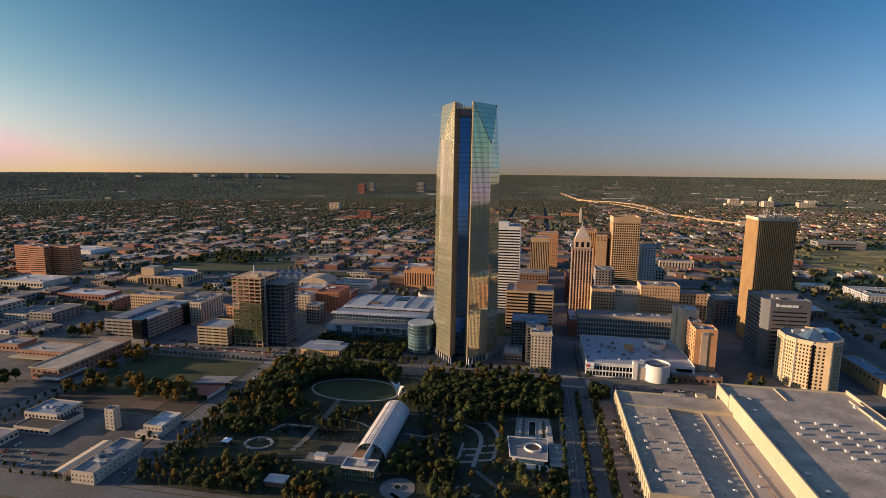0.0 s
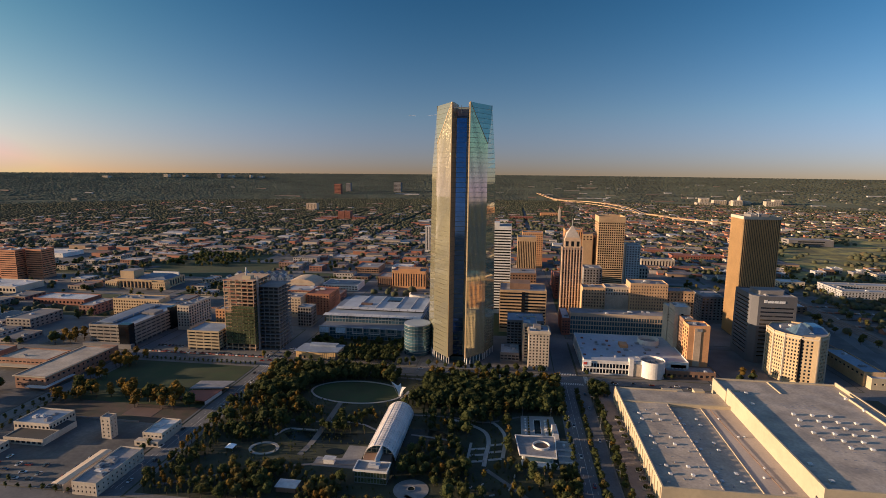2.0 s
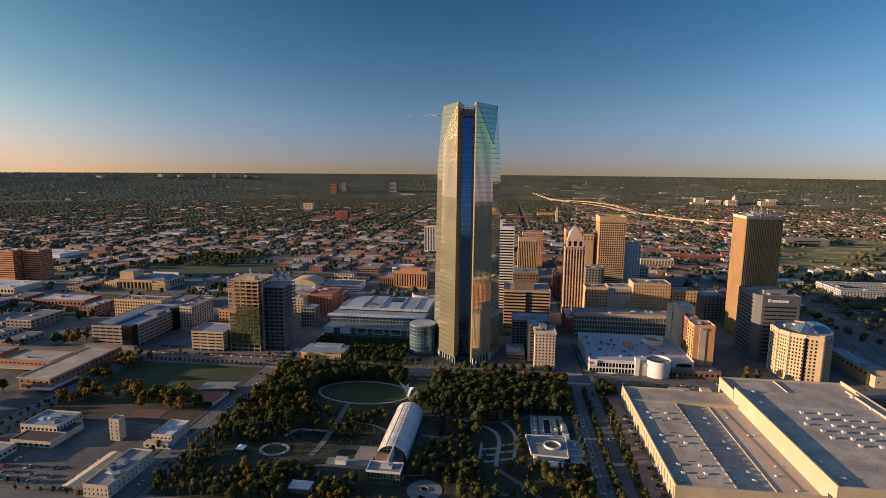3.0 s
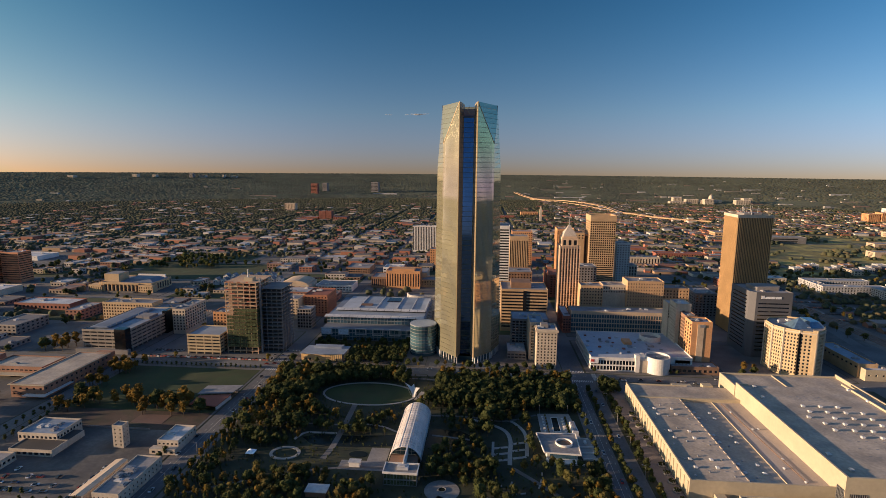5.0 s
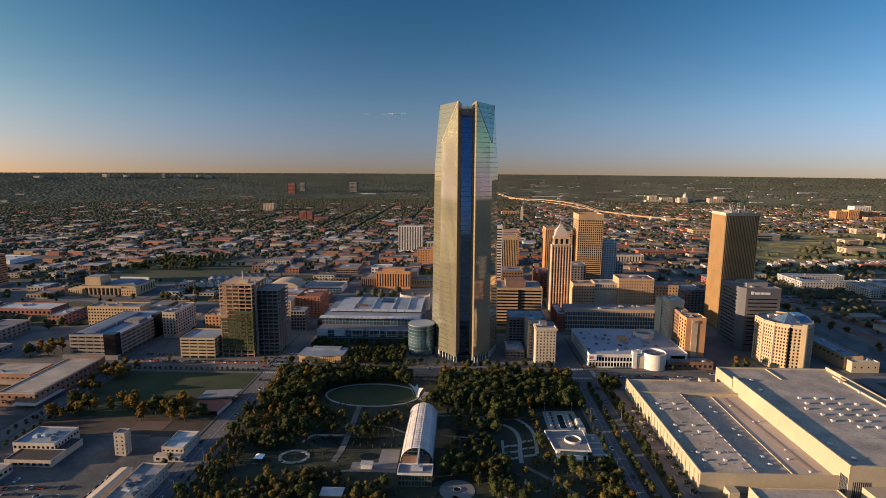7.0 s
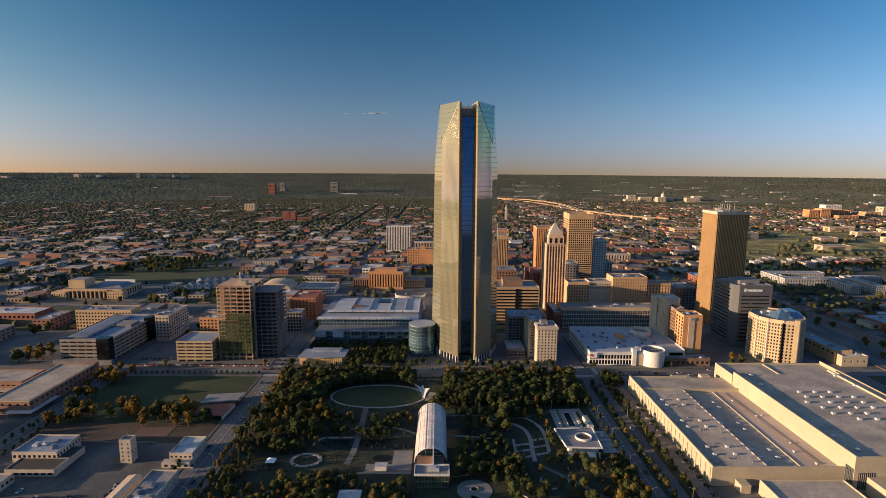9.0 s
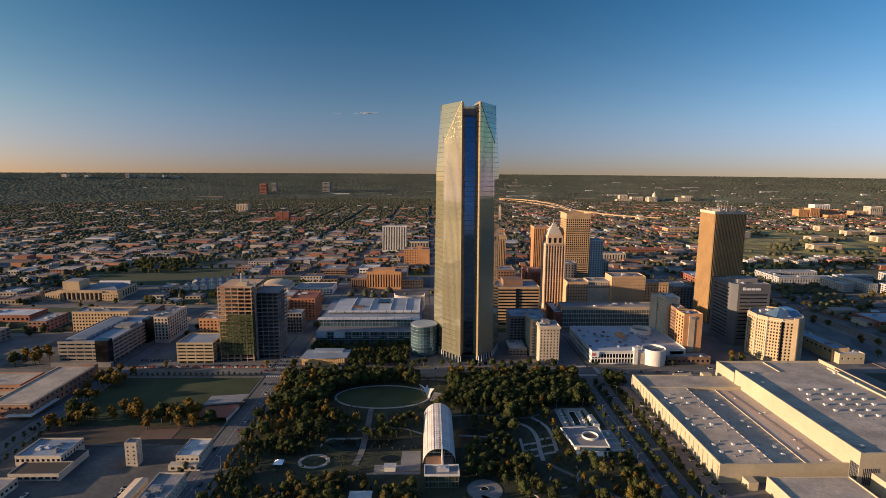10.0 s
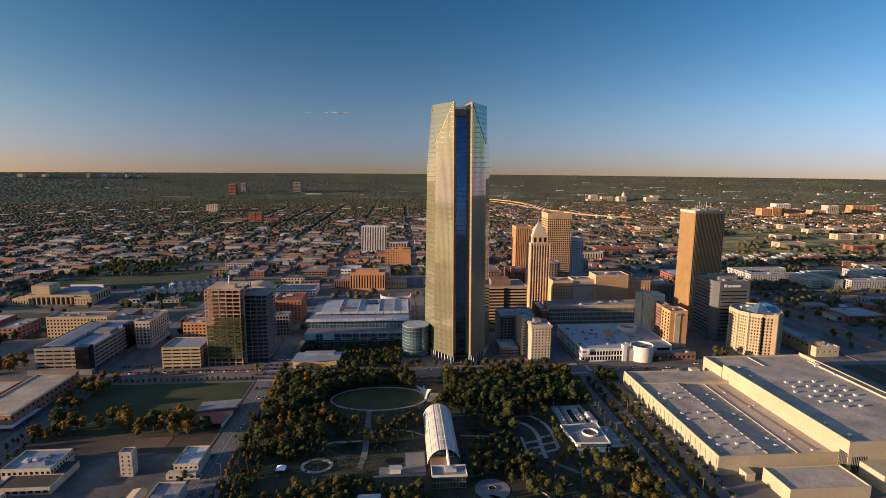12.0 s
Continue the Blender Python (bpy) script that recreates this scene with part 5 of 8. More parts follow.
for k in range(9):
    piece("light_post", STEEL, G1, (-447.5, 502 + k * 9, 25.2), (0.18, 0.18, 4.6))
garage(-362, 498, -326, 530, 20.5, 6, HOTELWALL, "cream parking deck with open bands")
building("office_building", rect(-522, 588, -458, 610), 27, {0: grid(27, 18, 6, 0.5, 0.5, 3)}, HALLSTONE, GLASS, GREYROOF, "golden-tan office block with rows of square windows", units=4, joined=True)
building("apartment_block", rect(-415, 560, -400, 606), 29, {0: grid(29, 4, 7, 0.5, 0.6), 1: grid(29, 9, 7, 0.55, 0.65)}, CREAM, GLASS, GREYROOF, "cream apartment block with framed balconies", "apartment block", units=3)
building("low_building", rect(-456, 590, -417, 610), 22, {0: grid(22, 8, 5, 0.5, 0.5)}, LIMESTONE, GLASS, GREYROOF, "tan stepped office block", units=3, joined=True)
building("office_building", rect(-366, 560, -338, 580), 27, {0: grid(27, 7, 6, 0.5, 0.5), 1: grid(27, 5, 6, 0.5, 0.5)}, ORANGE, GLASS, GREYROOF, "orange-lit office block with punched windows", units=2)
building("office_building", rect(-289, 648, -258, 690), 28, {0: grid(28, 7, 7, 0.45, 0.5), 1: grid(28, 9, 7, 0.45, 0.5)}, mat("warm red-brown brick", (0.36, 0.15, 0.085), 0.85, var=0.18), GLASS, REDROOF, "red-brown brick office block", units=3)
building("office_building", rect(-316, 632, -291, 660), 26, {0: grid(26, 6, 6, 0.45, 0.5)}, LIMESTONE, GLASS, GREYROOF, "tan office block beside the red brick one", units=3, joined=True)
building("apartment_block", rect(-279, 594, -262, 612), 24, {0: grid(25, 5, 6, 0.7, 0.7, 1), 1: grid(25, 4, 6, 0.7, 0.7, 1)}, GREYSTONE, GLASS, BLUEROOF, "pale grid-fronted small apartment block", "apartment block", units=1)


def civic_hall():
    t = building("music_hall", rect(-652, 750, -566, 802), 13.5, {1: [(2, 12.5, 8, 1, 0.5, 0.85)]}, HALLSTONE, GLASS, SLATE, "tan stone civic music hall with tall pilastered windows", "music hall", units=2, cap=1.2)
    # front: recessed middle with tall windows between two end blocks with small paired openings
    for xa, xb, top, rows, back in ((-667, -646, 10.5, 1, 762), (-586, -563, 11.5, 2, 760)):
        w = Geo()
        panes = facade(w, (xa, 747), (xb, 747), 1.5, 9.5, 6, rows, 0.35, 0.58)
        w.box(xa, 747.4, 0.2, xb, back, top).quad((xa, 747, 9.5), (xb, 747, 9.5), (xb, 747, top), (xa, 747, top))
        end = part("end_block", w, HALLSTONE, t)
        for c, pw, ph, turn in panes:
            piece("window", GLASS, end, c, (pw, 0.1, ph), turn)
    for k in range(9):
        x = -641 + k * 6.4
        piece("tall_window", GLASS, t, (x + 1.2, 749.9, 5.6), (3.0, 0.2, 9.0))
        piece("pilaster", HALLSTONE, t, (x - 2.0, 749.2, 6.2), (1.5, 1.4, 12.0))
    part("cornice", Geo().box(-646, 748.2, 11.8, -586, 750.4, 13.8), HALLSTONE, t)
    part("steps", Geo().box(-640, 742, 0.2, -592, 748, 0.9).box(-640, 744, 0.9, -592, 748, 1.6), CONCRETE, t)
    part("stage_house", Geo().box(-648, 758, 13.5, -624, 782, 26), HALLSTONE, t)
    part("stage_roof", Geo().box(-647, 759, 26, -625, 781, 26.4), GREYROOF, t)
    part("roof_hall", Geo().prism(rect(-622, 762, -572, 798), 13.5, 17.5, rect(-616, 768, -580, 792)), SLATE, t, "low hipped blue-grey roof")
    part("rear_screen", Geo().box(-620, 798.5, 13.5, -574, 801, 18.5), WHITEWALL, t)


civic_hall()
# federal block: tall piers
F1 = building("federal_building", rect(-213, 822, -158, 855), 27.6, {0: [(3, 25, 13, 1, 0.45, 0.94)], 1: [(3, 25, 8, 1, 0.45, 0.94)]}, ORANGE, GLASS, GREYROOF, "tan stone federal building with tall window piers", "office building", units=4, cap=1.6)
part("penthouse", Geo().box(-204, 828, 27.6, -168, 850, 31), ORANGE, F1)
part("rear_wing", Geo().box(-210, 856, 0.2, -150, 900, 20), LIMESTONE, F1)
part("rear_roof", Geo().box(-209, 857, 20, -151, 899, 20.4), GREYROOF, F1)
building("office_block", rect(-238, 824, -213.6, 862), 17, {0: [(3, 15, 7, 1, 0.5, 0.95)]}, BROWN, GLASS, GREYROOF, "brown brick office wing", units=1)
building("office_block", rect(-157.4, 836, -123, 862), 12, {0: grid(12, 8, 3, 0.5, 0.5)}, TAN, GLASS, GREYROOF, "low tan office wing", units=2)
OB = building("office_building", rect(-164, 1038, -113, 1064), 32, {0: grid(32, 10, 8, 0.45, 0.5), 1: grid(32, 5, 8, 0.4, 0.5)}, ORANGE, GLASS, GREYROOF, "orange brick office block", units=3, joined=True)
part("blank_wing", Geo().box(-136, 1036.8, 0.2, -112.4, 1038, 32), ORANGE, OB, "plain orange-lit wall")
part("penthouse", Geo().box(-136, 1042, 32, -128, 1052, 38), ORANGE, OB)
building("apartment_block", rect(-222, 1205, -165, 1225), 60, {0: [(4, 59, 15, 1, 0.5, 0.99)], 1: [(4, 59, 4, 1, 0.5, 0.98)]}, WHITEWALL, GLASS, GREYROOF, "white slab apartment tower", "apartment block", units=3, joined=True)
building("low_building", rect(-158, 1205, -115, 1240), 24, {0: grid(24, 12, 1, 0.6, 0.8)}, CREAM, GLASS, GREYROOF, "cream block with a tall colonnade", units=2)
for k, (x0, x1, y0) in enumerate(((-929, -893, 786), (-888, -856, 776), (-851, -820, 790))):
    building("office_building", rect(x0, y0, x1, y0 + 26), 50, {0: grid(50, 1, 12, 0.96, 0.35), 1: grid(50, 1, 12, 0.96, 0.35)}, REDORANGE, BLACKGLASS, GREYROOF, "orange brick stepped office block with strip windows", "office building", "orange office blocks", units=2)
building("low_building", rect(-850, 690, -770, 740), 9, {0: grid(9, 14, 1, 0.6, 0.6, 1)}, CREAM, GLASS, WHITE, "low cream hall with tall bays", units=3)
building("low_building", rect(-690, 640, -610, 672), 8, {0: grid(8, 14, 1, 0.5, 0.5, 1)}, REDBRICK, GLASS, WHITE, "low red brick hall with a pale roof", units=3)
# domed hall and stepped red blocks
D = building("arena_hall", rect(-372, 770, -325, 812), 13, {0: [(2, 12, 5, 1, 0.35, 0.8)]}, CREAM, GLASS, WHITE, "cream hall with a shallow vaulted roof", units=0)
vault = Geo()
for i in range(12):
    a, b = math.pi * i / 12, math.pi * (i + 1) / 12
    vault.quad((-348.5 - 22 * math.cos(a), 771, 13 + 7 * math.sin(a)), (-348.5 - 22 * math.cos(b), 771, 13 + 7 * math.sin(b)), (-348.5 - 22 * math.cos(b), 811, 13 + 7 * math.sin(b)), (-348.5 - 22 * math.cos(a), 811, 13 + 7 * math.sin(a)))
vault.quad(*[(-348.5 - 22 * math.cos(math.pi * i / 12), 771, 13 + 7 * math.sin(math.pi * i / 12)) for i in range(13)])
part("vault", vault, LIMESTONE, D)
building("low_building", rect(-320, 790, -262, 830), 9, {0: grid(9, 12, 2, 0.7, 0.5, 1)}, WHITEWALL, GLASS, GREYROOF, "white curved-front low building", units=4)
building("low_building", rect(-310, 935, -265, 985), 10, {0: grid(10, 10, 2, 0.8, 0.5, 1)}, BROWN, GLASS, GREYROOF, "brown low office block", units=2)
building("low_building", rect(-240, 935, -205, 970), 12, {0: grid(12, 6, 2, 0.7, 0.5, 1)}, WHITEWALL, GLASS, WHITE, "white low hall with a pale roof", units=2)


# ---- near west: school, fire station, sheds ----
S = building("school", rect(-450, 383, -420, 460), 11.5, {0: [(1, 10.5, 5, 2, 0.35, 0.35)], 1: [(1, 10.5, 14, 2, 0.4, 0.4)]}, SCHOOLBRICK, GLASS, COXROOF, "red brick school wing with a broad pale roof", "school", units=0, cap=0.5)
part("stair_block", Geo().box(-440, 460.2, 0.2, -424, 474, 9.5), SCHOOLBRICK, S)
part("eave", parapet(rect(-451.2, 381.8, -418.8, 461.2), 11.2, 11.9, 1.6), COXWALL, S)
part("canopy", Geo().box(-436, 378, 3.4, -416, 382.8, 3.9).box(-419.8, 383, 3.4, -416, 410, 3.9), WHITEWALL, S)
building("school_hall", rect(-512, 424, -458, 452), 9, {0: [(5, 8, 12, 1, 0.7, 0.4)]}, SCHOOLBRICK, GLASS, COXROOF, "red brick school hall with a pale roof", "school", units=1)
part("canopy", Geo().box(-516, 417, 3.6, -455, 423.8, 4.2), COXWALL, bpy.data.objects["school_hall"])
building("school_hall", rect(-560, 440, -530, 462), 7, {0: [(1, 6, 6, 1, 0.5, 0.5)]}, SCHOOLBRICK, GLASS, GREYROOF, "small red brick school hall", "school", units=1)
FS = building("fire_station", rect(-378, 313, -349, 336), 8, {0: [(4, 7.4, 9, 1, 0.6, 0.6)], 1: [(4.2, 7.4, 8, 1, 0.6, 0.6)]}, STUCCO, GLASS, BLUEROOF, "cream two-storey fire station with pale blue roof", "fire station", units=4)
part("wing", Geo().box(-372, 299, 0.2, -341, 312.8, 4.6), STUCCO, FS)
part("wing_roof", Geo().box(-371.4, 299.6, 4.6, -341.6, 312.6, 4.75).box(-348.6, 313, 4.6, -341.4, 327.6, 4.75), mat("dark tar roof", (0.05, 0.046, 0.045), 0.9), FS)
part("wing_parapet", parapet(rect(-372, 299, -341, 312.9), 4.6, 5.1, 0.35), STUCCO, FS)
part("wing", Geo().box(-348.8, 313, 0.2, -341, 328, 4.6), STUCCO, FS)
for k in range(7):
    piece("window", GLASS, FS, (-369 + k * 4.2, 298.95, 2.2), (2.6, 0.1, 1.6))
T1 = building("drill_tower", rect(-309, 314.5, -301.5, 321), 16, {0: [(1, 15, 2, 5, 0.28, 0.42)], 1: [(1, 15, 2, 5, 0.28, 0.42)], 3: [(1, 15, 2, 5, 0.28, 0.42)]}, STUCCO, DARK, GREYROOF, "slim cream drill tower with dark square openings", "tower", units=0, cap=0.8)
part("aerial", Geo().tube(-305, 318, 16, 20, 0.12, 0.05, 6), STEEL, T1)
N1 = building("station_annexe", rect(-276.6, 314, -261.6, 336), 7, {0: [(4, 6.5, 5, 1, 0.5, 0.5)], 1: [(4, 6.5, 6, 1, 0.5, 0.5)]}, STUCCO, GLASS, WHITE, "cream station annexe with a pale blue roof", units=1)
part("porch", Geo().box(-279.4, 309, 0.2, -261.4, 313.8, 4), STUCCO, N1)
for k in range(4):
    piece("window", GLASS, N1, (-276.6 + k * 4.2, 308.95, 2), (2, 0.1, 1.5))
building("station_office", rect(-277, 253.4, -260.8, 294), 7.5, {0: [(1, 6.8, 6, 2, 0.3, 0.45)], 1: [(1, 6.8, 11, 2, 0.3, 0.45)]}, STUCCO, GLASS, GREYROOF, "cream office row with brown roof and roof units", units=8)
V = thing("vehicle_shed", -290, 276, "long open vehicle shed with a tan pitched roof", "shed")
part("roof", Geo().quad((-291.4, 254, 5.2), (-287.4, 254, 5.8), (-286.4, 293.4, 5.8), (-291, 293, 5.2)).quad((-287.4, 254, 5.8), (-283.6, 254, 5.3), (-283, 293.4, 5.3), (-286.4, 293.4, 5.8)), mat("pale tan sheet roof", (0.56, 0.45, 0.33), 0.7, var=0.12), V)
for k in range(9):
    piece("post", STEEL, V, (-291, 255 + k * 4.6, 2.7), (0.3, 0.3, 5.0))
part("back_wall", Geo().box(-283.8, 254, 0.2, -283.3, 293, 5.2), STUCCO, V)
building("low_building", rect(-399, 277, -362, 294), 5, {0: [(1, 4.5, 11, 1, 0.6, 0.5)], 1: [(1, 4.5, 5, 1, 0.6, 0.5)]}, STUCCO, BLACKGLASS, GREYROOF, "low brick shop beside the yard", units=1)
# grandstand roof on the field
P1 = thing("field_pavilion", -284, 408, "flat grey shade pavilion beside the field", "pavilion")
part("roof", Geo().prism([(-293, 394), (-265, 399), (-263, 415), (-293, 411)], 4.4, 5.0), GREYROOF, P1)
part("lower_roof", Geo().prism([(-291, 377), (-267, 375), (-265.4, 398.6), (-291, 393.6)], 3.4, 3.8), REDROOF, P1, "dull red lower roof")
part("front_wall", Geo().prism([(-268, 376), (-267.4, 376), (-265.8, 398), (-266.4, 398)], 0.2, 3.4), WHITEWALL, P1)
part("back_wall", Geo().box(-291, 410, 0.2, -266, 410.5, 4.4), STUCCO, P1)
for x, y in ((-291, 395.5), (-282, 397), (-274, 398.2), (-267, 399.4)):
    piece("post", STEEL, P1, (x, y, 2.3), (0.3, 0.3, 4.2))


# ---- garden buildings ----
def conservatory():
    """A glass tube of arched ribs and acrylic bays over the pond."""
    cx, cz, r, y0, y1 = -105.6, 0.4, 10.9, 315.0, 382.0
    t = thing("conservatory", cx, 350, "long white glazed tube conservatory with arched ribs", "conservatory")
    bays, n, a0, a1 = 22, 18, radians(3), radians(177)
    arc = [(cx + r * math.cos(a0 + (a1 - a0) * i / n), cz + r * math.sin(a0 + (a1 - a0) * i / n)) for i in range(n + 1)]
    for k in range(bays):
        ya, yb = y0 + (y1 - y0) * k / bays + 0.12, y0 + (y1 - y0) * (k + 1) / bays - 0.12
        g = Geo()
        for i in range(n):
            (xa, za), (xb, zb) = arc[i], arc[i + 1]
            xm, zm = xa + (xb - xa) * 0.93, za + (zb - za) * 0.93
            g.quad((xa, yb, za), (xm, yb, zm), (xm, ya, zm), (xa, ya, za))
        part("glazing_bay", g, FROST, t)
    for k in range(bays + 1):
        y = y0 + (y1 - y0) * k / bays
        g = Geo()
        for i in range(n):
            g.beam((arc[i][0], y, arc[i][1]), (arc[i + 1][0], y, arc[i + 1][1]), 0.28)
        part("rib", g, WHITEWALL, t)
    for i in range(2, n - 1, 3):
        part("purlin", Geo().beam((arc[i][0], y0, arc[i][1] + 0.1), (arc[i][0], y1, arc[i][1] + 0.1), 0.4), WHITEWALL, t)
    core = Geo()
    rr = r - 0.7
    inner = [(cx + rr * math.cos(a0 + (a1 - a0) * i / n), cz + rr * math.sin(a0 + (a1 - a0) * i / n)) for i in range(n + 1)]
    for i in range(n):
        core.quad((inner[i][0], y1 - 1, inner[i][1]), (inner[i + 1][0], y1 - 1, inner[i + 1][1]), (inner[i + 1][0], y0 + 9, inner[i + 1][1]), (inner[i][0], y0 + 9, inner[i][1]))
    core.quad(*[(x, y1 - 1, z) for x, z in inner])
    part("inner_shade", core, PALEWALL, t)
    end = Geo()
    for i in range(1, n, 2):
        end.beam((arc[i][0], y0 + 6, 1), (arc[i][0], y0 + 6, arc[i][1]), 0.18)
    for z in (2.5, 5, 7.5):
        w = math.sqrt(max(r * r - (z - cz) ** 2, 0))
        end.beam((cx - w, y0 + 6, z), (cx + w, y0 + 6, z), 0.18)
    part("end_lattice", end, WHITEWALL, t)
    part("end_glass", Geo().quad(*[(x, y0 + 6.4, z) for x, z in inner]), ATRIUM, t)
    part("entry_fin", Geo().box(cx + 1.4, 298, 3, cx + 2.2, 318, 11.5), WHITEWALL, t)
    part("south_block", Geo().box(cx - 9, 299.2, 0.3, cx + 9, 316, 5.0), BROWN, t)
    e = thing("entrance_hall", -104, 299.5, "glass entrance box with white roof rim before the conservatory", "building")
    w = Geo()
    panes = facade(w, (-114.7, 288.5), (-94.4, 288.5), 0.4, 8.2, 10, 2, 0.86, 0.8, 0.2) + facade(w, (-94.4, 288.5), (-94.4, 299), 0.4, 8.2, 4, 2, 0.86, 0.8, 0.2)
    part("wall", w, STEEL, e)
    for c, pw, ph, turn in panes:
        piece("window", NET, e, c, (pw, 0.1, ph), turn)
    part("roof", Geo().box(-115.2, 288, 8.3, -93.9, 299, 8.7), GREYROOF, e)
    part("roof_rim", parapet(rect(-115.4, 287.8, -93.7, 299.1), 8.2, 9.6, 0.5), WHITEWALL, e)
    part("rooftop_unit", Geo().box(-107, 292, 8.7, -100, 296.5, 10.4).box(-106, 293, 10.4, -102, 295, 11), WHITE, e)


conservatory()


def sail_stage():
    t = thing("sail_stage", -112, 417, "white tensile sail over the lawn stage", "stage")
    # a funnel: wide at its three raised tips, drawn in to a narrow foot
    g = Geo()
    foot, tips, n = Vector((-113, 414.5, 0.6)), (Vector((-121, 418, 12.0)), Vector((-108, 417.0, 8.2)), Vector((-114, 424, 8.6))), 8

    def edge(s, t):
        """Along the rim between tips, sagging; then down to the foot."""
        k, u = int(s) % 3, s - int(s)
        a, b = tips[k], tips[(k + 1) % 3]
        mid = (tips[0] + tips[1] + tips[2]) / 3
        p = a.lerp(b, u).lerp(mid, 0.55 * math.sin(math.pi * u)) - Vector((0, 0, 2.2 * math.sin(math.pi * u)))
        q = foot + (p - foot) * 0.16
        q.z = foot.z
        w = (1 - t) ** 1.9
        return Vector((q.x + (p.x - q.x) * w, q.y + (p.y - q.y) * w, q.z + (p.z - q.z) * (1 - t)))
    for i in range(24):
        for j in range(n):
            g.quad(edge(i / 8, j / n), edge((i + 1) / 8, j / n), edge((i + 1) / 8, (j + 1) / n), edge(i / 8, (j + 1) / n))
    part("sail", g, WHITEWALL, t)
    part("mast", Geo().beam((-116, 419, 0.4), tips[0], 0.3), STEEL, t)
    part("stage_floor", Geo().prism([(-112, 410), (-99, 411), (-98, 424), (-108, 426)], 0.3, 0.9), PALE, t)


sail_stage()


def pavilion():
    t = thing("event_pavilion", -1, 340, "low white modern pavilion with round roof court", "pavilion")
    part("wall", Geo().prism([(-13.6, 352.5), (-10.6, 329), (9.6, 327.6), (10.8, 354)], 0.3, 4.6), WHITEWALL, t)
    part("roof", Geo().prism([(-15.0, 353.2), (-12.0, 328), (11.0, 326.8), (12.0, 354.8)], 4.6, 4.9), GREYROOF, t)
    part("roof_rim", parapet([(-15.8, 353.8), (-12.8, 327.4), (11.8, 326.2), (12.8, 355.4)], 4.5, 5.5, 0.6), WHITEWALL, t)
    part("base", Geo().prism([(-11.5, 327.6), (-11, 321.5), (13, 321), (12, 326.8)], 0.3, 1.5), WHITEWALL, t)
    part("roof_ring", Geo().ribbon([(2.2 + 5.6 * math.cos(i * math.pi / 14), 340.4 + 5.2 * math.sin(i * math.pi / 14)) for i in range(28)], 0.6, 5.0, True, 1.5), WHITEWALL, t)
    part("court_floor", Geo().tube(2.2, 340.4, 4.9, 5.0, 5.2, n=28), BROWN, t, "planted roof court inside the ring")
    part("glass_front", Geo().box(-9, 327.0, 1.5, 8.6, 327.5, 4.3), ATRIUM, t)
    p = thing("pool_court", 1.5, 376, "paved court with a narrow dark pool and white blocks", "court")
    part("floor", Geo().prism([(-11, 356.5), (17, 357), (14, 396), (-11, 394)], 0.25, 0.45), PALE, p)
    part("pool", Geo().prism([(-1.1, 366), (3.7, 366.6), (3.6, 388.4), (-0.8, 387.8)], 0.46, 0.52), WATER, p)
    part("pool_rim", parapet([(-1.6, 365.6), (4.2, 366.2), (4.1, 388.9), (-1.3, 388.3)], 0.45, 0.7, 0.4), WHITEWALL, p)
    for k in range(7):
        piece("planter", WHITEWALL, p, (7.4, 361 + k * 4.2, 0.9), (1.6, 1.4, 1.0))
        piece("planter", WHITEWALL, p, (-7.6, 361 + k * 4.6, 0.8), (1.2, 1.4, 0.8))
        piece("shrub_box", LEAF, p, (9.8, 362 + k * 4.2, 1.3), (1.3, 1.2, 1.8))
        piece("shrub_box", LEAF, p, (-5.2, 363 + k * 4.6, 1.1), (1.1, 1.0, 1.4))
    part("kiosk", Geo().prism([(11.6, 361), (16.0, 361.4), (15.2, 378), (11.6, 378)], 0.3, 3.4), WHITEWALL, p)
    part("kiosk_roof", Geo().prism([(12.4, 362), (15.2, 362.3), (14.5, 377), (12.4, 377)], 3.4, 3.7), GREYROOF, p)
    part("mast", Geo().tube(-9.5, 392, 0.4, 9, 0.14, 0.08, 8), STEEL, p)
    part("mast", Geo().tube(12.5, 394, 0.4, 9, 0.14, 0.08, 8), STEEL, p)
    q = thing("side_terrace", 18, 342, "white side terrace with parapets and a parked cart", "terrace")
    part("floor", Geo().box(13.4, 328, 0.3, 23.4, 356, 1.0), PALE, q)
    for y in (328, 336, 344, 355.5):
        piece("low_wall", WHITEWALL, q, (18.4, y, 1.4), (10, 0.5, 1.2))
    piece("cart", WHITEWALL, q, (18.5, 350, 1.7), (1.6, 3.2, 1.4))


pavilion()
tent = thing("canopy_tent", -210.5, 314, "square white canopy tent in the garden", "tent")
part("canopy", Geo().prism(rect(-213.5, 311, -207.5, 317), 2.8, 4.8, rect(-210.7, 313.8, -210.3, 314.2)), mat("white canvas", (0.8, 0.82, 0.85), 0.8), tent)
for x, y in ((-213.2, 311.3), (-207.8, 311.3), (-207.8, 316.7), (-213.2, 316.7)):
    piece("post", STEEL, tent, (x, y, 1.5), (0.12, 0.12, 2.7))
shed = thing("garden_shed", -152.5, 276.5, "small flat white-roofed garden shed", "shed")
part("wall", Geo().box(-158.6, 272.6, 0.3, -146.4, 280, 3.6), BROWN, shed)
part("roof", Geo().box(-159.2, 272, 3.6, -145.8, 280.6, 4.0), WHITE, shed)
kiosk = thing("garden_kiosk", -132, 311, "small white-topped kiosk in the paved court", "kiosk")
part("wall", Geo().box(-141, 306, 0.4, -134, 310, 3.4), WHITEWALL, kiosk)
part("roof", Geo().box(-141.5, 305.5, 3.4, -133.5, 310.5, 3.8), WHITE, kiosk)
fountain = thing("fountain", -78.5, 286.5, "small round fountain with a shrub in its basin", "fountain")
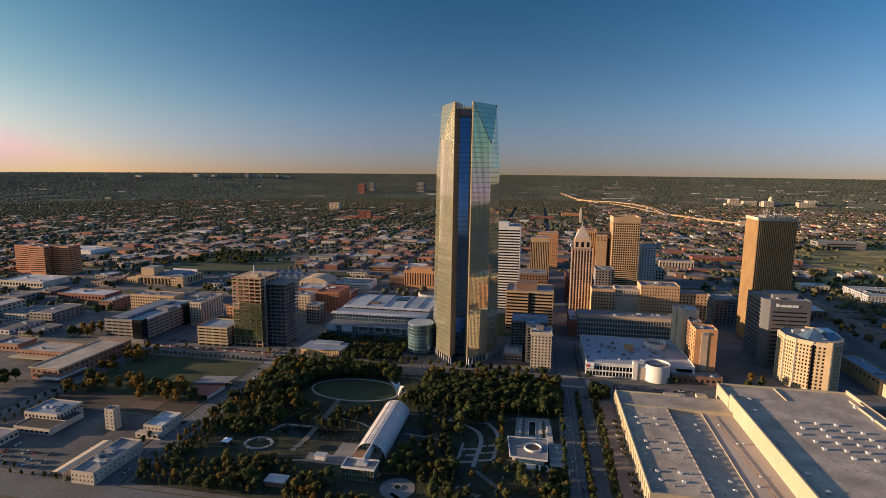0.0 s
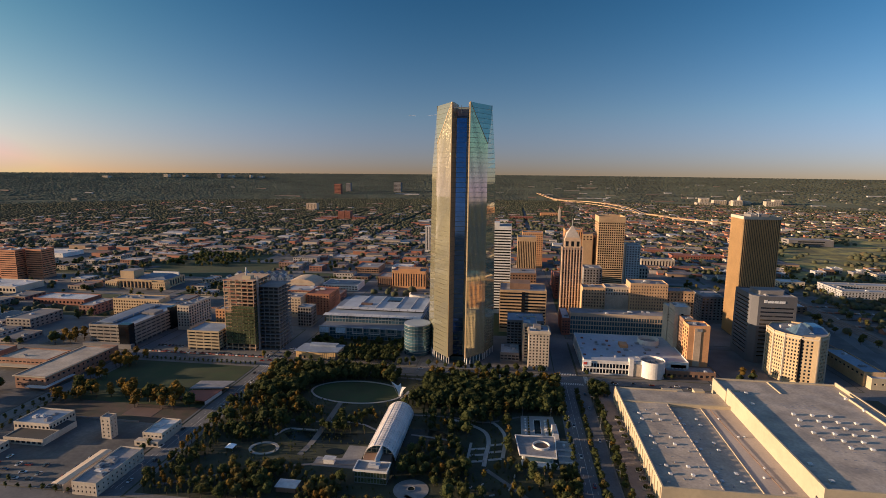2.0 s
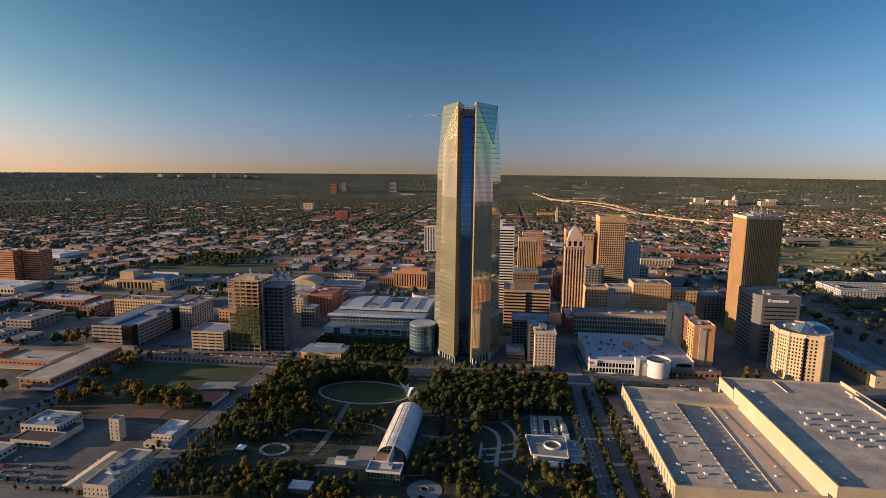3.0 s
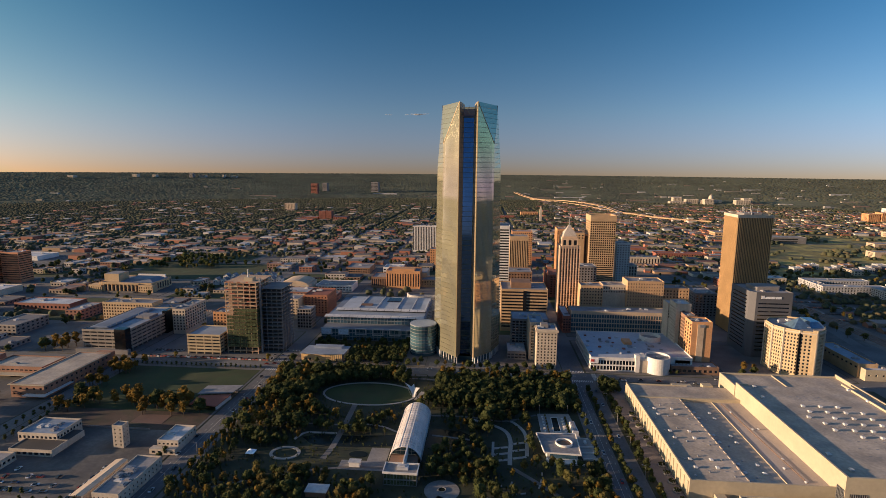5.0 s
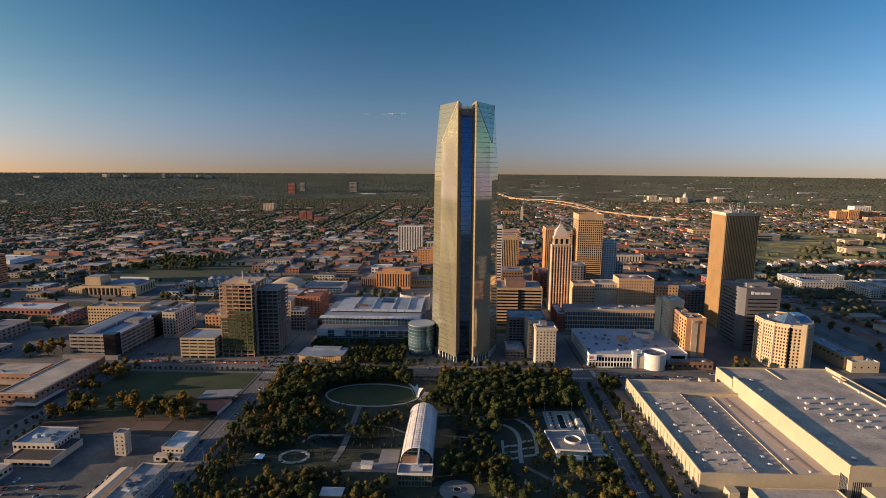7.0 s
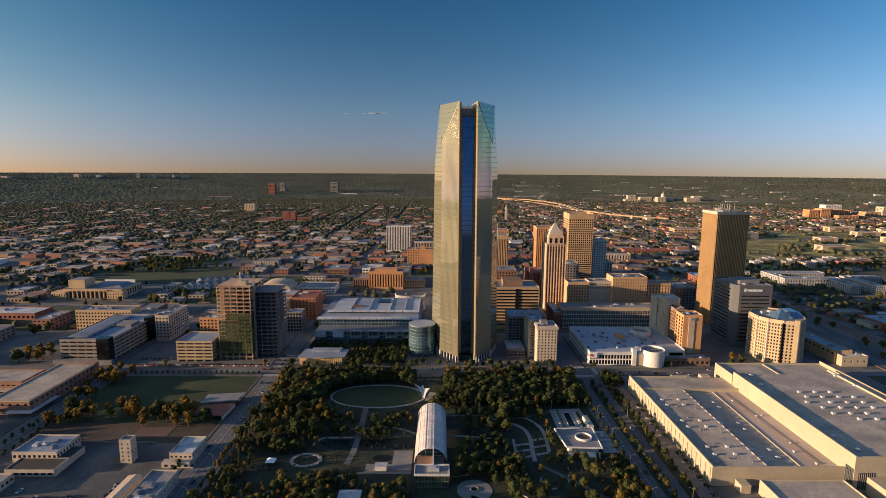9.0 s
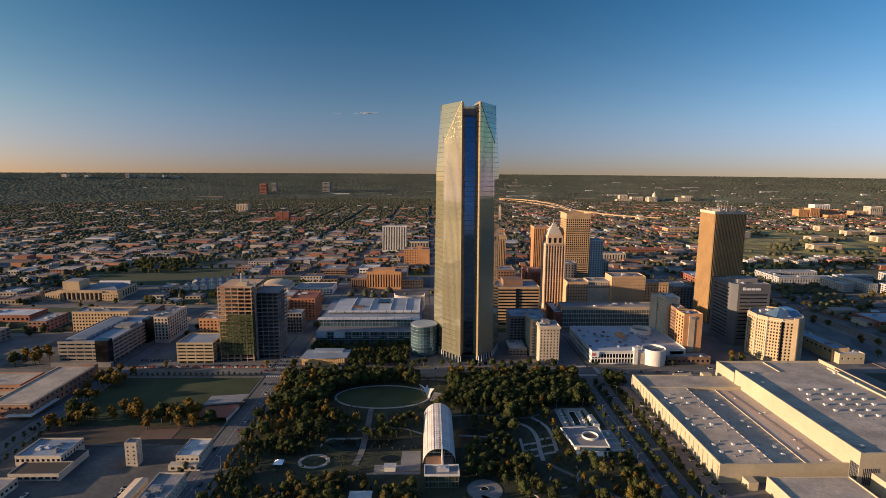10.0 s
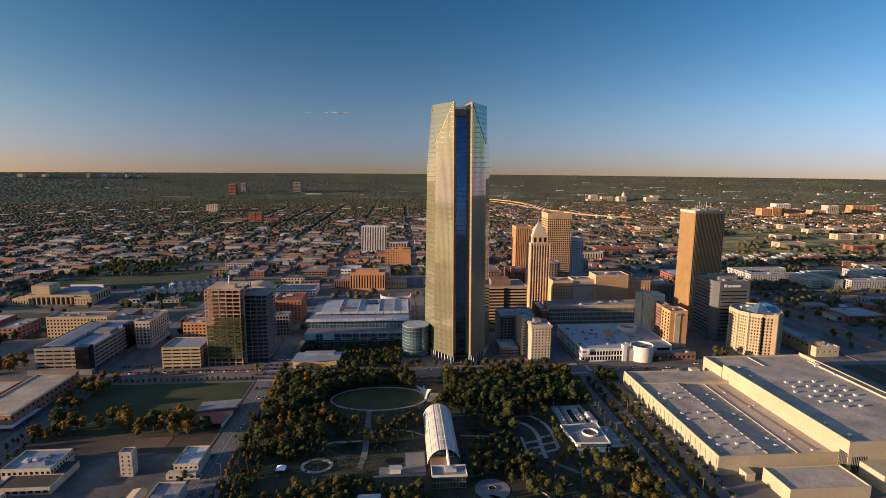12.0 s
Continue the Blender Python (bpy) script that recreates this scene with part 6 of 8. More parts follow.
part("basin", Geo().ribbon([(-78.5 + 2.4 * math.cos(i * math.pi / 10), 286.5 + 2.2 * math.sin(i * math.pi / 10)) for i in range(20)], 0.4, 0.4, True, 0.5), PALE, fountain)
part("water", Geo().tube(-78.5, 286.5, 0.4, 0.7, 2.1, n=16), WATER, fountain)


# ---- trees ----
def icosahedron():
    p = (1 + 5 ** 0.5) / 2
    v = np.array([(-1, p, 0), (1, p, 0), (-1, -p, 0), (1, -p, 0), (0, -1, p), (0, 1, p), (0, -1, -p), (0, 1, -p), (p, 0, -1), (p, 0, 1), (-p, 0, -1), (-p, 0, 1)]) / math.sqrt(1 + p * p)
    f = np.array([(0, 11, 5), (0, 5, 1), (0, 1, 7), (0, 7, 10), (0, 10, 11), (1, 5, 9), (5, 11, 4), (11, 10, 2), (10, 7, 6), (7, 1, 8), (3, 9, 4), (3, 4, 2), (3, 2, 6), (3, 6, 8), (3, 8, 9), (4, 9, 5), (2, 4, 11), (6, 2, 10), (8, 6, 7), (9, 8, 1)])
    return v, f


def tree_meshes(seed, h, spread, leafmat, cards=600, lobes=13, large=0.82, limbs=99):
    """A trunk with limbs, and a crown of many small leaf clumps set round several lobes."""
    rng = random.Random(seed)
    g = Geo().tube(0, 0, 0, h * 0.35, 0.028 * h, 0.018 * h, 7)
    tips = []
    for k in range(lobes):
        a = 2 * math.pi * (k + rng.random() * 0.7) / lobes
        rad = spread * rng.uniform(0.05, 0.42)
        tips.append((rad * math.cos(a), rad * math.sin(a), h * rng.uniform(0.42, 0.84)))
    tips.append((0, 0, h * 0.86))
    for p in tips[:limbs]:
        g.beam((0, 0, h * rng.uniform(0.2, 0.36)), (p[0] * 0.8, p[1] * 0.8, p[2] * 0.92), 0.014 * h)
    trunk = g.mesh("trunk")
    trunk.materials.append(BARK)
    c = Geo()
    for k in range(cards):
        p = tips[rng.randrange(len(tips))]
        d = Vector((rng.gauss(0, 1), rng.gauss(0, 1), rng.gauss(0, 0.9)))
        d = d.normalized() * rng.uniform(0.35, 1.05)
        s = spread * rng.uniform(0.42, 0.62)
        o = Vector((p[0] + d.x * s, p[1] + d.y * s, max(p[2] + d.z * s * 0.82, h * 0.16)))
        nrm = (d * 1.1 + Vector((rng.gauss(0, 0.7), rng.gauss(0, 0.7), rng.gauss(0.35, 0.7)))).normalized()
        u = nrm.orthogonal().normalized()
        u.rotate(Matrix.Rotation(rng.random() * 6.28, 3, nrm))
        v = nrm.cross(u)
        e = spread * rng.uniform(0.06, 0.125) * large
        bulge = nrm * e * 0.35
        c.quad(o - u * e, o - v * e * 0.8 + bulge * 0.3, o + u * e * 0.9, o + v * e + bulge)
    # inner masses of foliage under the outer leaves
    v0, f0 = icosahedron()
    for p in tips[::2] + [tips[-1]]:
        k, e = len(c.v), spread * rng.uniform(0.36, 0.46)
        c.v += [(p[0] + x * e * rng.uniform(0.75, 1.2), p[1] + y * e * rng.uniform(0.75, 1.2), max(p[2] + z * e * 0.85 * rng.uniform(0.75, 1.2), h * 0.18)) for x, y, z in v0]
        c.f += [tuple(int(q) + k for q in f) for f in f0]
    crown = c.mesh("crown")
    crown.materials.append(leafmat)
    return trunk, crown


SPECIES = []
for k in range(6):
    SPECIES.append((tree_meshes(20 + k, 10.0, 5.2 + 0.5 * (k % 3), LEAF), "broad dark green tree with an uneven crown", "tree"))
for k in range(4):
    SPECIES.append((tree_meshes(40 + k, 9.5, 3.8 + 0.8 * (k // 2), GOLDLEAF, 520, 11), "yellow-brown tree, autumn colour with low sun put in", "tree"))
for k in range(2):
    SPECIES.append((tree_meshes(60 + k, 4.5, 2.0, LEAF, 160, 5), "small round street tree", "tree"))


for k in range(2):
    SPECIES.append((tree_meshes(80 + k, 10.0, 2.5 + 0.4 * k, (LEAF, GOLDLEAF)[k], 420, 9), "slender pointed tree in a close row", "tree"))
LIGHT = []
for k in range(6):
    LIGHT.append((tree_meshes(120 + k, 10.0, 5.2 + 0.5 * (k % 3), LEAF, 150, 9, 1.45, 3), "", ""))
for k in range(4):
    LIGHT.append((tree_meshes(140 + k, 9.5, 3.8 + 0.8 * (k // 2), GOLDLEAF, 135, 8, 1.4, 3), "", ""))
for k in range(2):
    LIGHT.append((tree_meshes(160 + k, 4.5, 2.0, LEAF, 70, 5, 1.5, 3), "", ""))


for k in range(2):
    LIGHT.append((tree_meshes(180 + k, 10.0, 2.5 + 0.4 * k, (LEAF, GOLDLEAF)[k], 110, 7, 1.3, 2), "", ""))


def tree(x, y, kind, s, turn, group="", z=0.2):
    (tm, cm), label, cat = SPECIES[kind]
    ob = new("tree")
    ob.location, ob.scale, ob.rotation_euler = (x, y, z), (s, s, s * random.uniform(0.9, 1.12)), (0, 0, turn)
    tagged(ob, label, cat, group)
    for n, m in (("trunk", tm), ("crown", cm)):
        o = new(n, m)
        o.parent = ob
    return ob


TRNG = random.Random(11)
TREES = []


def clear(x, y, r=2.2):
    """Whether a tree may stand here in the gardens."""
    if ((x + 152) / 46) ** 2 + ((y - 408) / 37) ** 2 < 1 or (-121 < x < -87 and 268 < y < 394) or (-19 < x < 25 and 320 < y < 398):
        return False
    if ((x + 78.5) / 15) ** 2 + ((y - 278) / 20) ** 2 < 1 or (-150 < x < -116 and 286 < y < 332) or (-124 < x < -96 and 405 < y < 427) or (-123 < x < -94 and 420 < y < 466):
        return False
    if -222 < x < -199 and 284 < y < 324 or -162 < x < -143 and 260 < y < 283 or ((x + 189) / 14) ** 2 + ((y - 310) / 19) ** 2 < 1 or (-186 < x < -148 and 296 < y < 330):
        return False
    if -50 < x < -21 and 314 < y < 374 or (-186 < x < -116 and 328 < y < 347) or (-96 < x < -64 and 338 < y < 360):
        return False
    for pts, w, m in PATHS:
        for a in bez(pts, 5):
            if (a.x - x) ** 2 + (a.y - y) ** 2 < (w / 2 + 1.2) ** 2:
                return False
    return True


def density(x, y):
    if x < -176:
        return 1.0
    if y > 445 or (y > 398 and x > -104):
        return 1.0
    if y < 318 and x > -72:
        return 0.75 if x > 5 or (x < -45 and y > 288) or (x > -36 and y > 312) else 0.05
    if y < 318:
        return 0.8
    return 0.25


def k_in(x, y):
    """The inner garden, where trees are small."""
    return -182 < x < -52 and 326 < y < 400


tries = 0
while len(TREES) < 960 and tries < 60000:
    tries += 1
    x, y = TRNG.uniform(-243, 23), TRNG.uniform(260, 464)
    if TRNG.random() > density(x, y) or not clear(x, y):
        continue
    s = TRNG.uniform(0.78, 1.3)
    if any((x - a) ** 2 + (y - b) ** 2 < (3.3 * (s + c)) ** 2 * 0.36 for a, b, c, k in TREES):
        continue
    # more gold crowns along the edges put the low sun's light into leaf colour
    edge = x < -200 and y > 415 or (x > -95 and y > 438) or x < -232 or y < 270 or (x > -20 and y < 300)
    TREES.append((x, y, s * (0.72 if k_in(x, y) or y < 345 else 1.0), TRNG.choice((12, 12, 13)) if y < 400 and TRNG.random() < (0.75 if x < -206 else 0.35) else TRNG.choice((6, 7, 8, 9)) if TRNG.random() < (0.4 if edge else 0.05) else TRNG.randrange(6)))
# the field's border and street rows
for k in range(42):
    TREES.append((TRNG.uniform(-394, -272), TRNG.uniform(362, 392), TRNG.uniform(1.0, 1.6), TRNG.choice((6, 7, 8, 9, 6, 2))))
for k in range(24):
    TREES.append((TRNG.uniform(-408, -386), TRNG.uniform(408, 476), TRNG.uniform(0.9, 1.35), TRNG.choice((6, 7, 8))))
for k in range(14):
    TREES.append((-503 + TRNG.uniform(-16, 12), 484 + TRNG.uniform(6, 34), TRNG.uniform(1.1, 1.6), TRNG.choice((6, 7, 2))))
for k in range(9):
    TREES.append((-268.5, 262 + k * 8 + TRNG.uniform(-1, 1), TRNG.uniform(0.4, 0.6), TRNG.randrange(6)))
for k in range(26):
    TREES.append((-394 + k * 5.0, 464.5 + TRNG.uniform(-0.6, 0.6), TRNG.uniform(0.8, 1.1), TRNG.choice((10, 11))))
for k in range(18):
    TREES.append((-392 + k * 7.4 if k < 10 else -470 + k * 7, 259 if k < 10 else 300 + k * 6, TRNG.uniform(0.9, 1.2), TRNG.choice((10, 11))))
for k in range(40):
    TREES.append(((38, 52.5)[k % 2] + TRNG.uniform(-0.8, 0.8), 266 + k * 4.3, TRNG.uniform(1.0, 1.9), TRNG.choice((10, 11, 11))))
for k in range(18):
    TREES.append((23.2 + 0.5 * math.sin(k * 2), 268 + k * 10.6, TRNG.uniform(1.1, 1.9), TRNG.choice((10, 11))))
for k in range(28):
    TREES.append((TRNG.uniform(49, 64), TRNG.uniform(440, 462), TRNG.uniform(0.5, 0.9), TRNG.randrange(6)))
for k in range(44):
    TREES.append(((38, 51, 53.5)[k % 3] + TRNG.uniform(-1.0, 1.0), 264 + k * 4.2 + TRNG.uniform(-2, 2), TRNG.uniform(0.42, 0.75), TRNG.choice((0, 1, 2, 3, 4, 5, 8))))
for k in range(75):
    TREES.append((-190 + (k % 15) * 3.9, 492 + (k // 15) * 7.5 + TRNG.uniform(-1.5, 1.5), TRNG.uniform(0.6, 0.85), TRNG.choice((0, 1, 2, 3, 4, 5, 7))))
for k in range(17, 20):
    TREES.append((-240 + k * 6.5, 492 + TRNG.uniform(-2, 2), TRNG.uniform(0.5, 0.8), TRNG.choice((0, 1, 2, 7, 8))))
for k in range(14):
    TREES.append((-100 + k * 8.6, 488 + TRNG.uniform(-1.5, 1.5), TRNG.uniform(0.5, 0.8), TRNG.choice((0, 2, 7))))
for k in range(6):
    TREES.append((-322 + k * 8.4, 253.6, TRNG.uniform(0.9, 1.2), TRNG.choice((10, 11))))
for k in range(22):
    TREES.append(((-403, -391)[k % 2] + TRNG.uniform(-1, 1), 300 + (k // 2) * 7.5, TRNG.uniform(0.9, 1.3), TRNG.choice((10, 11))))
# trees out of view to the west, added to shade the yard
for k in range(36):
    TREES.append((-474 + 7 * (k % 3) + TRNG.uniform(-2, 2), 236 + k * 4 + TRNG.uniform(-2, 2), TRNG.uniform(1.1, 1.5), TRNG.randrange(6)))
for k in range(60):
    TREES.append((TRNG.uniform(-238, -136), TRNG.uniform(528, 553), TRNG.uniform(0.5, 0.8), TRNG.choice((0, 1, 2, 3, 4, 5))))
TREES += [(196, 500, 1.3, 6), (203, 494, 0.9, 1), (208, 505, 0.9, 6), (190, 490, 0.8, 2), (52, 486, 0.6, 1), (124, 489, 0.5, 3), (130, 488, 0.5, 1)]
TREES.sort(key=lambda q: (q[0] + 67) ** 2 + q[1] ** 2)
for x, y, s, k in TREES[:300]:
    tree(x, y, k, s, TRNG.uniform(0, 6.28), "garden trees")


def joined_trees(name, rows, label):
    """Trees past the counted ones, as one mesh a material."""
    buckets = {}
    for x, y, s, k in rows:
        (tm, cm), _, _ = LIGHT[k]
        for m in (tm, cm):
            co = np.empty(len(m.vertices) * 3, np.float32)
            m.vertices.foreach_get("co", co)
            co = co.reshape(-1, 3) * s
            a = TRNG.uniform(0, 6.28)
            c, sn = math.cos(a), math.sin(a)
            co = np.stack([co[:, 0] * c - co[:, 1] * sn + x, co[:, 0] * sn + co[:, 1] * c + y, co[:, 2] + 0.1], 1)
            fs = [tuple(p.vertices) for p in m.polygons]
            vv, ff, n = buckets.setdefault(m.materials[0].name, ([], [], [0]))
            vv.append(co)
            ff += [tuple(i + n[0] for i in f) for f in fs]
            n[0] += len(co)
    t = thing(name, 0, 0, label, "trees", kind="stuff")
    for mname, (vv, ff, n) in buckets.items():
        m = bpy.data.meshes.new("foliage")
        m.from_pydata(np.concatenate(vv).tolist(), [], ff)
        m.materials.append(bpy.data.materials[mname])
        o = new("trunks" if mname == "bark" else "foliage", m)
        o.parent = t


joined_trees("street_trees", TREES[300:], "rows of street and garden trees in green and amber")


# low shrubs and beds between the paths
SHRUBS = []
while len(SHRUBS) < 1500:
    x, y = TRNG.uniform(-240, 20), TRNG.uniform(262, 460)
    if ((x + 152) / 41) ** 2 + ((y - 419) / 23) ** 2 < 1 or -118 < x < -94 and 284 < y < 390 or -148 < x < -116 and 300 < y < 330 or ((x + 78.5) / 12) ** 2 + ((y - 286) / 12) ** 2 < 1 or -18 < x < 24 and 321 < y < 397 or -140 < x < -60 and 336 < y < 364:
        continue
    if any((a.x - x) ** 2 + (a.y - y) ** 2 < (w / 2 + 0.8) ** 2 for pts, w, m in PATHS for a in bez(pts, 4)):
        continue
    SHRUBS.append((x, y, TRNG.uniform(0.25, 0.6), TRNG.choice((10, 11, 11, 10))) if x < -22 or y > 296 else (x, y, TRNG.uniform(0.25, 0.42), TRNG.choice((6, 7, 8, 9))))
joined_trees("garden_shrubs", SHRUBS, "low shrubs and planting beds between garden walks")


# pale stone seats, autumn bushes and a sculpture in the south-east garden
for x, y, a in ((-16, 309, 1.4), (-17.5, 301, 1.3), (-19, 295, 1.2), (-35, 286, 0.5), (-29.5, 287, 0.4), (-41.5, 284, 0.3), (-43, 293, 1.0), (-36, 297, 1.2)):
    seat = thing("stone_seat", x, y, "pale stone slab seat on the garden lawn", "seat", "stone seats", z=0.25)
    piece("slab", PALE, seat, (x, y, 0.55), (3.4, 0.9, 0.6), a)
art = thing("garden_sculpture", -46, 274, "curved orange-lit garden sculpture on a round base", "sculpture", z=0.25)
part("base", Geo().tube(-46, 274, 0.25, 0.7, 1.6, n=14), PALE, art)
part("blade", Geo().beam((-46, 274, 0.7), (-49, 275, 3.4), 0.8).beam((-49, 275, 3.4), (-53, 276.5, 4.6), 0.5), LIMESTONE, art)


# ---- planters, cars, lamps ----
def round_planter(x, y):
    t = thing("planter", x, y, "round concrete planter with clipped shrubs on the plaza", "planter", "plaza planters", z=0.22)
    part("tub", Geo().tube(x, y, 0.22, 0.9, 2.3, 2.5, 16), PALE, t)
    g = Geo()
    rng = random.Random(int(x * 7 + y))
    for k in range(60):
        a, r = rng.uniform(0, 6.28), 2.1 * math.sqrt(rng.random())
        o = Vector((x + r * math.cos(a), y + r * math.sin(a), 1.0 + rng.uniform(0, 1.3)))
        u = Vector((rng.gauss(0, 1), rng.gauss(0, 1), rng.gauss(0, 1))).normalized() * 0.5
        v = u.orthogonal().normalized() * 0.45
        g.quad(o - u, o - v, o + u, o + v)
    part("shrub", g, LEAF, t)


for k in range(13):
    round_planter(64.2, 270 + k * 9.5 + (16 if k > 6 else 0))

CARBODY = Geo().prism([(-2.2, -0.9), (2.2, -0.9), (2.3, 0), (2.2, 0.9), (-2.2, 0.9), (-2.3, 0)], 0.35, 0.85).mesh("body")
CARBODY.materials.append(CARPAINT)
CABIN = Geo().prism(rect(-1.5, -0.82, 1.1, 0.82), 0.85, 1.45, rect(-1.1, -0.68, 0.6, 0.68)).mesh("cabin")
CABIN.materials.append(BLACKGLASS)
wg = Geo()
ringp = [(0.33 * math.cos(2 * math.pi * i / 10), 0.33 * math.sin(2 * math.pi * i / 10)) for i in range(10)]
for i in range(10):
    (a, b), (c, d) = ringp[i], ringp[(i + 1) % 10]
    wg.quad((a, -0.11, b), (c, -0.11, d), (c, 0.11, d), (a, 0.11, b))
wg.quad(*[(a, 0.11, b) for a, b in ringp]).quad(*[(a, -0.11, b) for a, b in reversed(ringp)])
WHEEL = wg.mesh("wheel")
WHEEL.materials.append(RUBBER)


def car(x, y, turn, z=0.2):
    ob = new("car")
    ob.location, ob.rotation_euler = (x, y, z), (0, 0, turn)
    tagged(ob, "small parked car on the asphalt", "car", "parked cars")
    b = new("body", CARBODY)
    b.parent = ob
    c = new("cabin", CABIN)
    c.parent = ob
    for wx in (-1.4, 1.4):
        for wy in (-0.82, 0.82):
            w = new("wheel", WHEEL)
            w.parent, w.location = ob, (wx, wy, 0.33)


# red and white barriers along the street by the building site
for k in range(36):
    bx = -398 + k * 3.6
    b = thing("traffic_barrier", bx, 486.4, "red or white plastic barrier along the street", "barrier", "street barriers", z=0.15)
    piece("barrier_body", (RUST, WHITEWALL)[k % 3 == 0], b, (bx, 486.4, 0.65), (2.4, 0.6, 1.0))
CRNG = random.Random(21)
SPOTS = []
for k in range(10):
    SPOTS.append((-296 + 0.6 * (k % 3), 258 + k * 3.6, 0.1))
for k in range(13):
    SPOTS.append((-349 + (k % 4) * 11 + CRNG.uniform(-3, 3), 262 + (k // 4) * 7 + CRNG.uniform(-2, 2), CRNG.choice((0, 1.57, 0.4))))
for k in range(18):
    SPOTS.append((-404 + k * 8, 488.5, 1.57 if k % 3 else 0.0))
for k in range(16):
    SPOTS.append((-268 + (k % 4) * 7 + CRNG.uniform(-1, 1), 478 + (k // 4) * 12 + CRNG.uniform(-2, 2), CRNG.choice((0, 1.57))))
for k in range(9):
    SPOTS.append((CRNG.choice((-260, -252.5)), 270 + k * 22 + CRNG.uniform(-5, 5), 1.57))
for k in range(7):
    SPOTS.append((CRNG.choice((29, 33, 45)), 275 + k * 28 + CRNG.uniform(-8, 8), 1.57))
for k in range(10):
    SPOTS.append((-200 + k * 46 + CRNG.uniform(-9, 9), CRNG.choice((472, 480)), 0.0))
for k in range(6):
    SPOTS.append((60 + k * 16, 470 + CRNG.uniform(-2, 2), 0.0))
for k in range(8):
    SPOTS.append((-400 + (k % 8) * 4.0, 505 + (k // 8) * 16.0, 1.57))
for x, y, a in SPOTS:
    car(x, y, a + CRNG.uniform(-0.05, 0.05))


def street_lamp(x, y, side):
    t = thing("street_lamp", x, y, "slim grey street lamp with a curved arm", "street lamp", "street lamps")
    part("pole", Geo().tube(x, y, 0.1, 9.0, 0.16, 0.09, 8), STEEL, t)
    arm = part("arm", Geo().beam((x, y, 8.9), (x + 2.2 * side, y, 9.4), 0.12), STEEL, t)
    part("lamp_head", Geo().box(x + 2.2 * side - 0.5, y - 0.2, 9.25, x + 2.2 * side + 0.5, y + 0.2, 9.45), STEEL, arm)


for k in range(6):
    street_lamp(-246.8, 275 + k * 36, -1)
    street_lamp(24.8, 275 + k * 36, 1)
    street_lamp(48.9, 275 + k * 36, -1)


# ---- the rest of the town ----
BUILT = [(o.location.x, o.location.y) for o in bpy.data.objects if o.get("category") and o.parent is None and o.type == "EMPTY"]
SOLID = [(-1100, 950, -920, 1080), (-45, 760, 122, 940), (-10, 1040, 50, 1080), (320, 1190, 445, 1230), (-705, 845, -475, 1075), (-500, 800, -385, 895), (-482, 486, -396, 616), (-366, 494, -258, 700), (-240, 500, 25, 740), (-672, 738, -556, 806), (-242, 815, -115, 905), (-235, 1195, -105, 1250), (-170, 1030, -105, 1070),
         (-935, 765, -795, 845), (-855, 685, -765, 745), (-695, 636, -605, 676), (-376, 765, -255, 835), (-315, 930, -200, 990), (-525, 584, -396, 614), (36, 480, 330, 735), (82, 765, 260, 980), (-560, 300, -240, 470), (-240, 250, 270, 470), (-520, 484, -484, 530)]


def taken(x0, y0, x1, y1):
    return any(x0 < c and x1 > a and y0 < d and y1 > b for a, b, c, d in SOLID)


LOTS = []
QRNG = random.Random(33)


def town_building(x0, y0, x1, y1, h, detail):
    if not detail:
        LOTS.append((x0, y0, x1, y1, h))
        return
    t = thing("town_building", (x0 + x1) / 2, (y0 + y1) / 2, QRNG.choice(("low brick town building with a flat roof", "low plain commercial building with a pale flat roof")), "building", "low town buildings")
    w = Geo()
    n = max(2, int((x1 - x0) / 5))
    panes = facade(w, (x0, y0), (x1, y0), 0.15, h, n, max(1, int(h / 4)), 0.5, 0.45)
    n = max(2, int((y1 - y0) / 6))
    s = (x1, y0), (x1, y1)
    o = (x0, y1), (x0, y0)
    if x0 > 20:
        s, o = o, s
    panes += facade(w, *s, 0.15, h, n, max(1, int(h / 4)), 0.5, 0.45)
    w.quad((*o[0], 0), (*o[1], 0), (*o[1], h), (*o[0], h)).quad((x1, y1, 0), (x0, y1, 0), (x0, y1, h), (x1, y1, h))
    walls = part("wall", w, CITYWALL, t)
    top = part("roof", Geo().box(x0 + 0.3, y0 + 0.3, h - 0.4, x1 - 0.3, y1 - 0.3, h), CITYROOF, t)
    part("parapet", parapet(rect(x0, y0, x1, y1), h, h + 0.7, 0.4), CITYWALL, t)
    g = Geo()
    for (x, y, z), pw, ph, turn in panes:
        c, sn = math.cos(turn) * pw / 2, math.sin(turn) * pw / 2
        g.quad((x - c, y - sn, z - ph / 2), (x + c, y + sn, z - ph / 2), (x + c, y + sn, z + ph / 2), (x - c, y - sn, z + ph / 2))
    tagged(part("glazing", g, GLASS, walls), kind="stuff")
    rooftop(top, rect(x0, y0, x1, y1), h, QRNG.randint(1, 2), QRNG)


def in_view(x, y, margin=60):
    dx, dy = x - EYE_XY[0], y
    return dy > 0 and -0.98 * dy - 140 - margin < dx < 0.92 * dy + 90 + margin


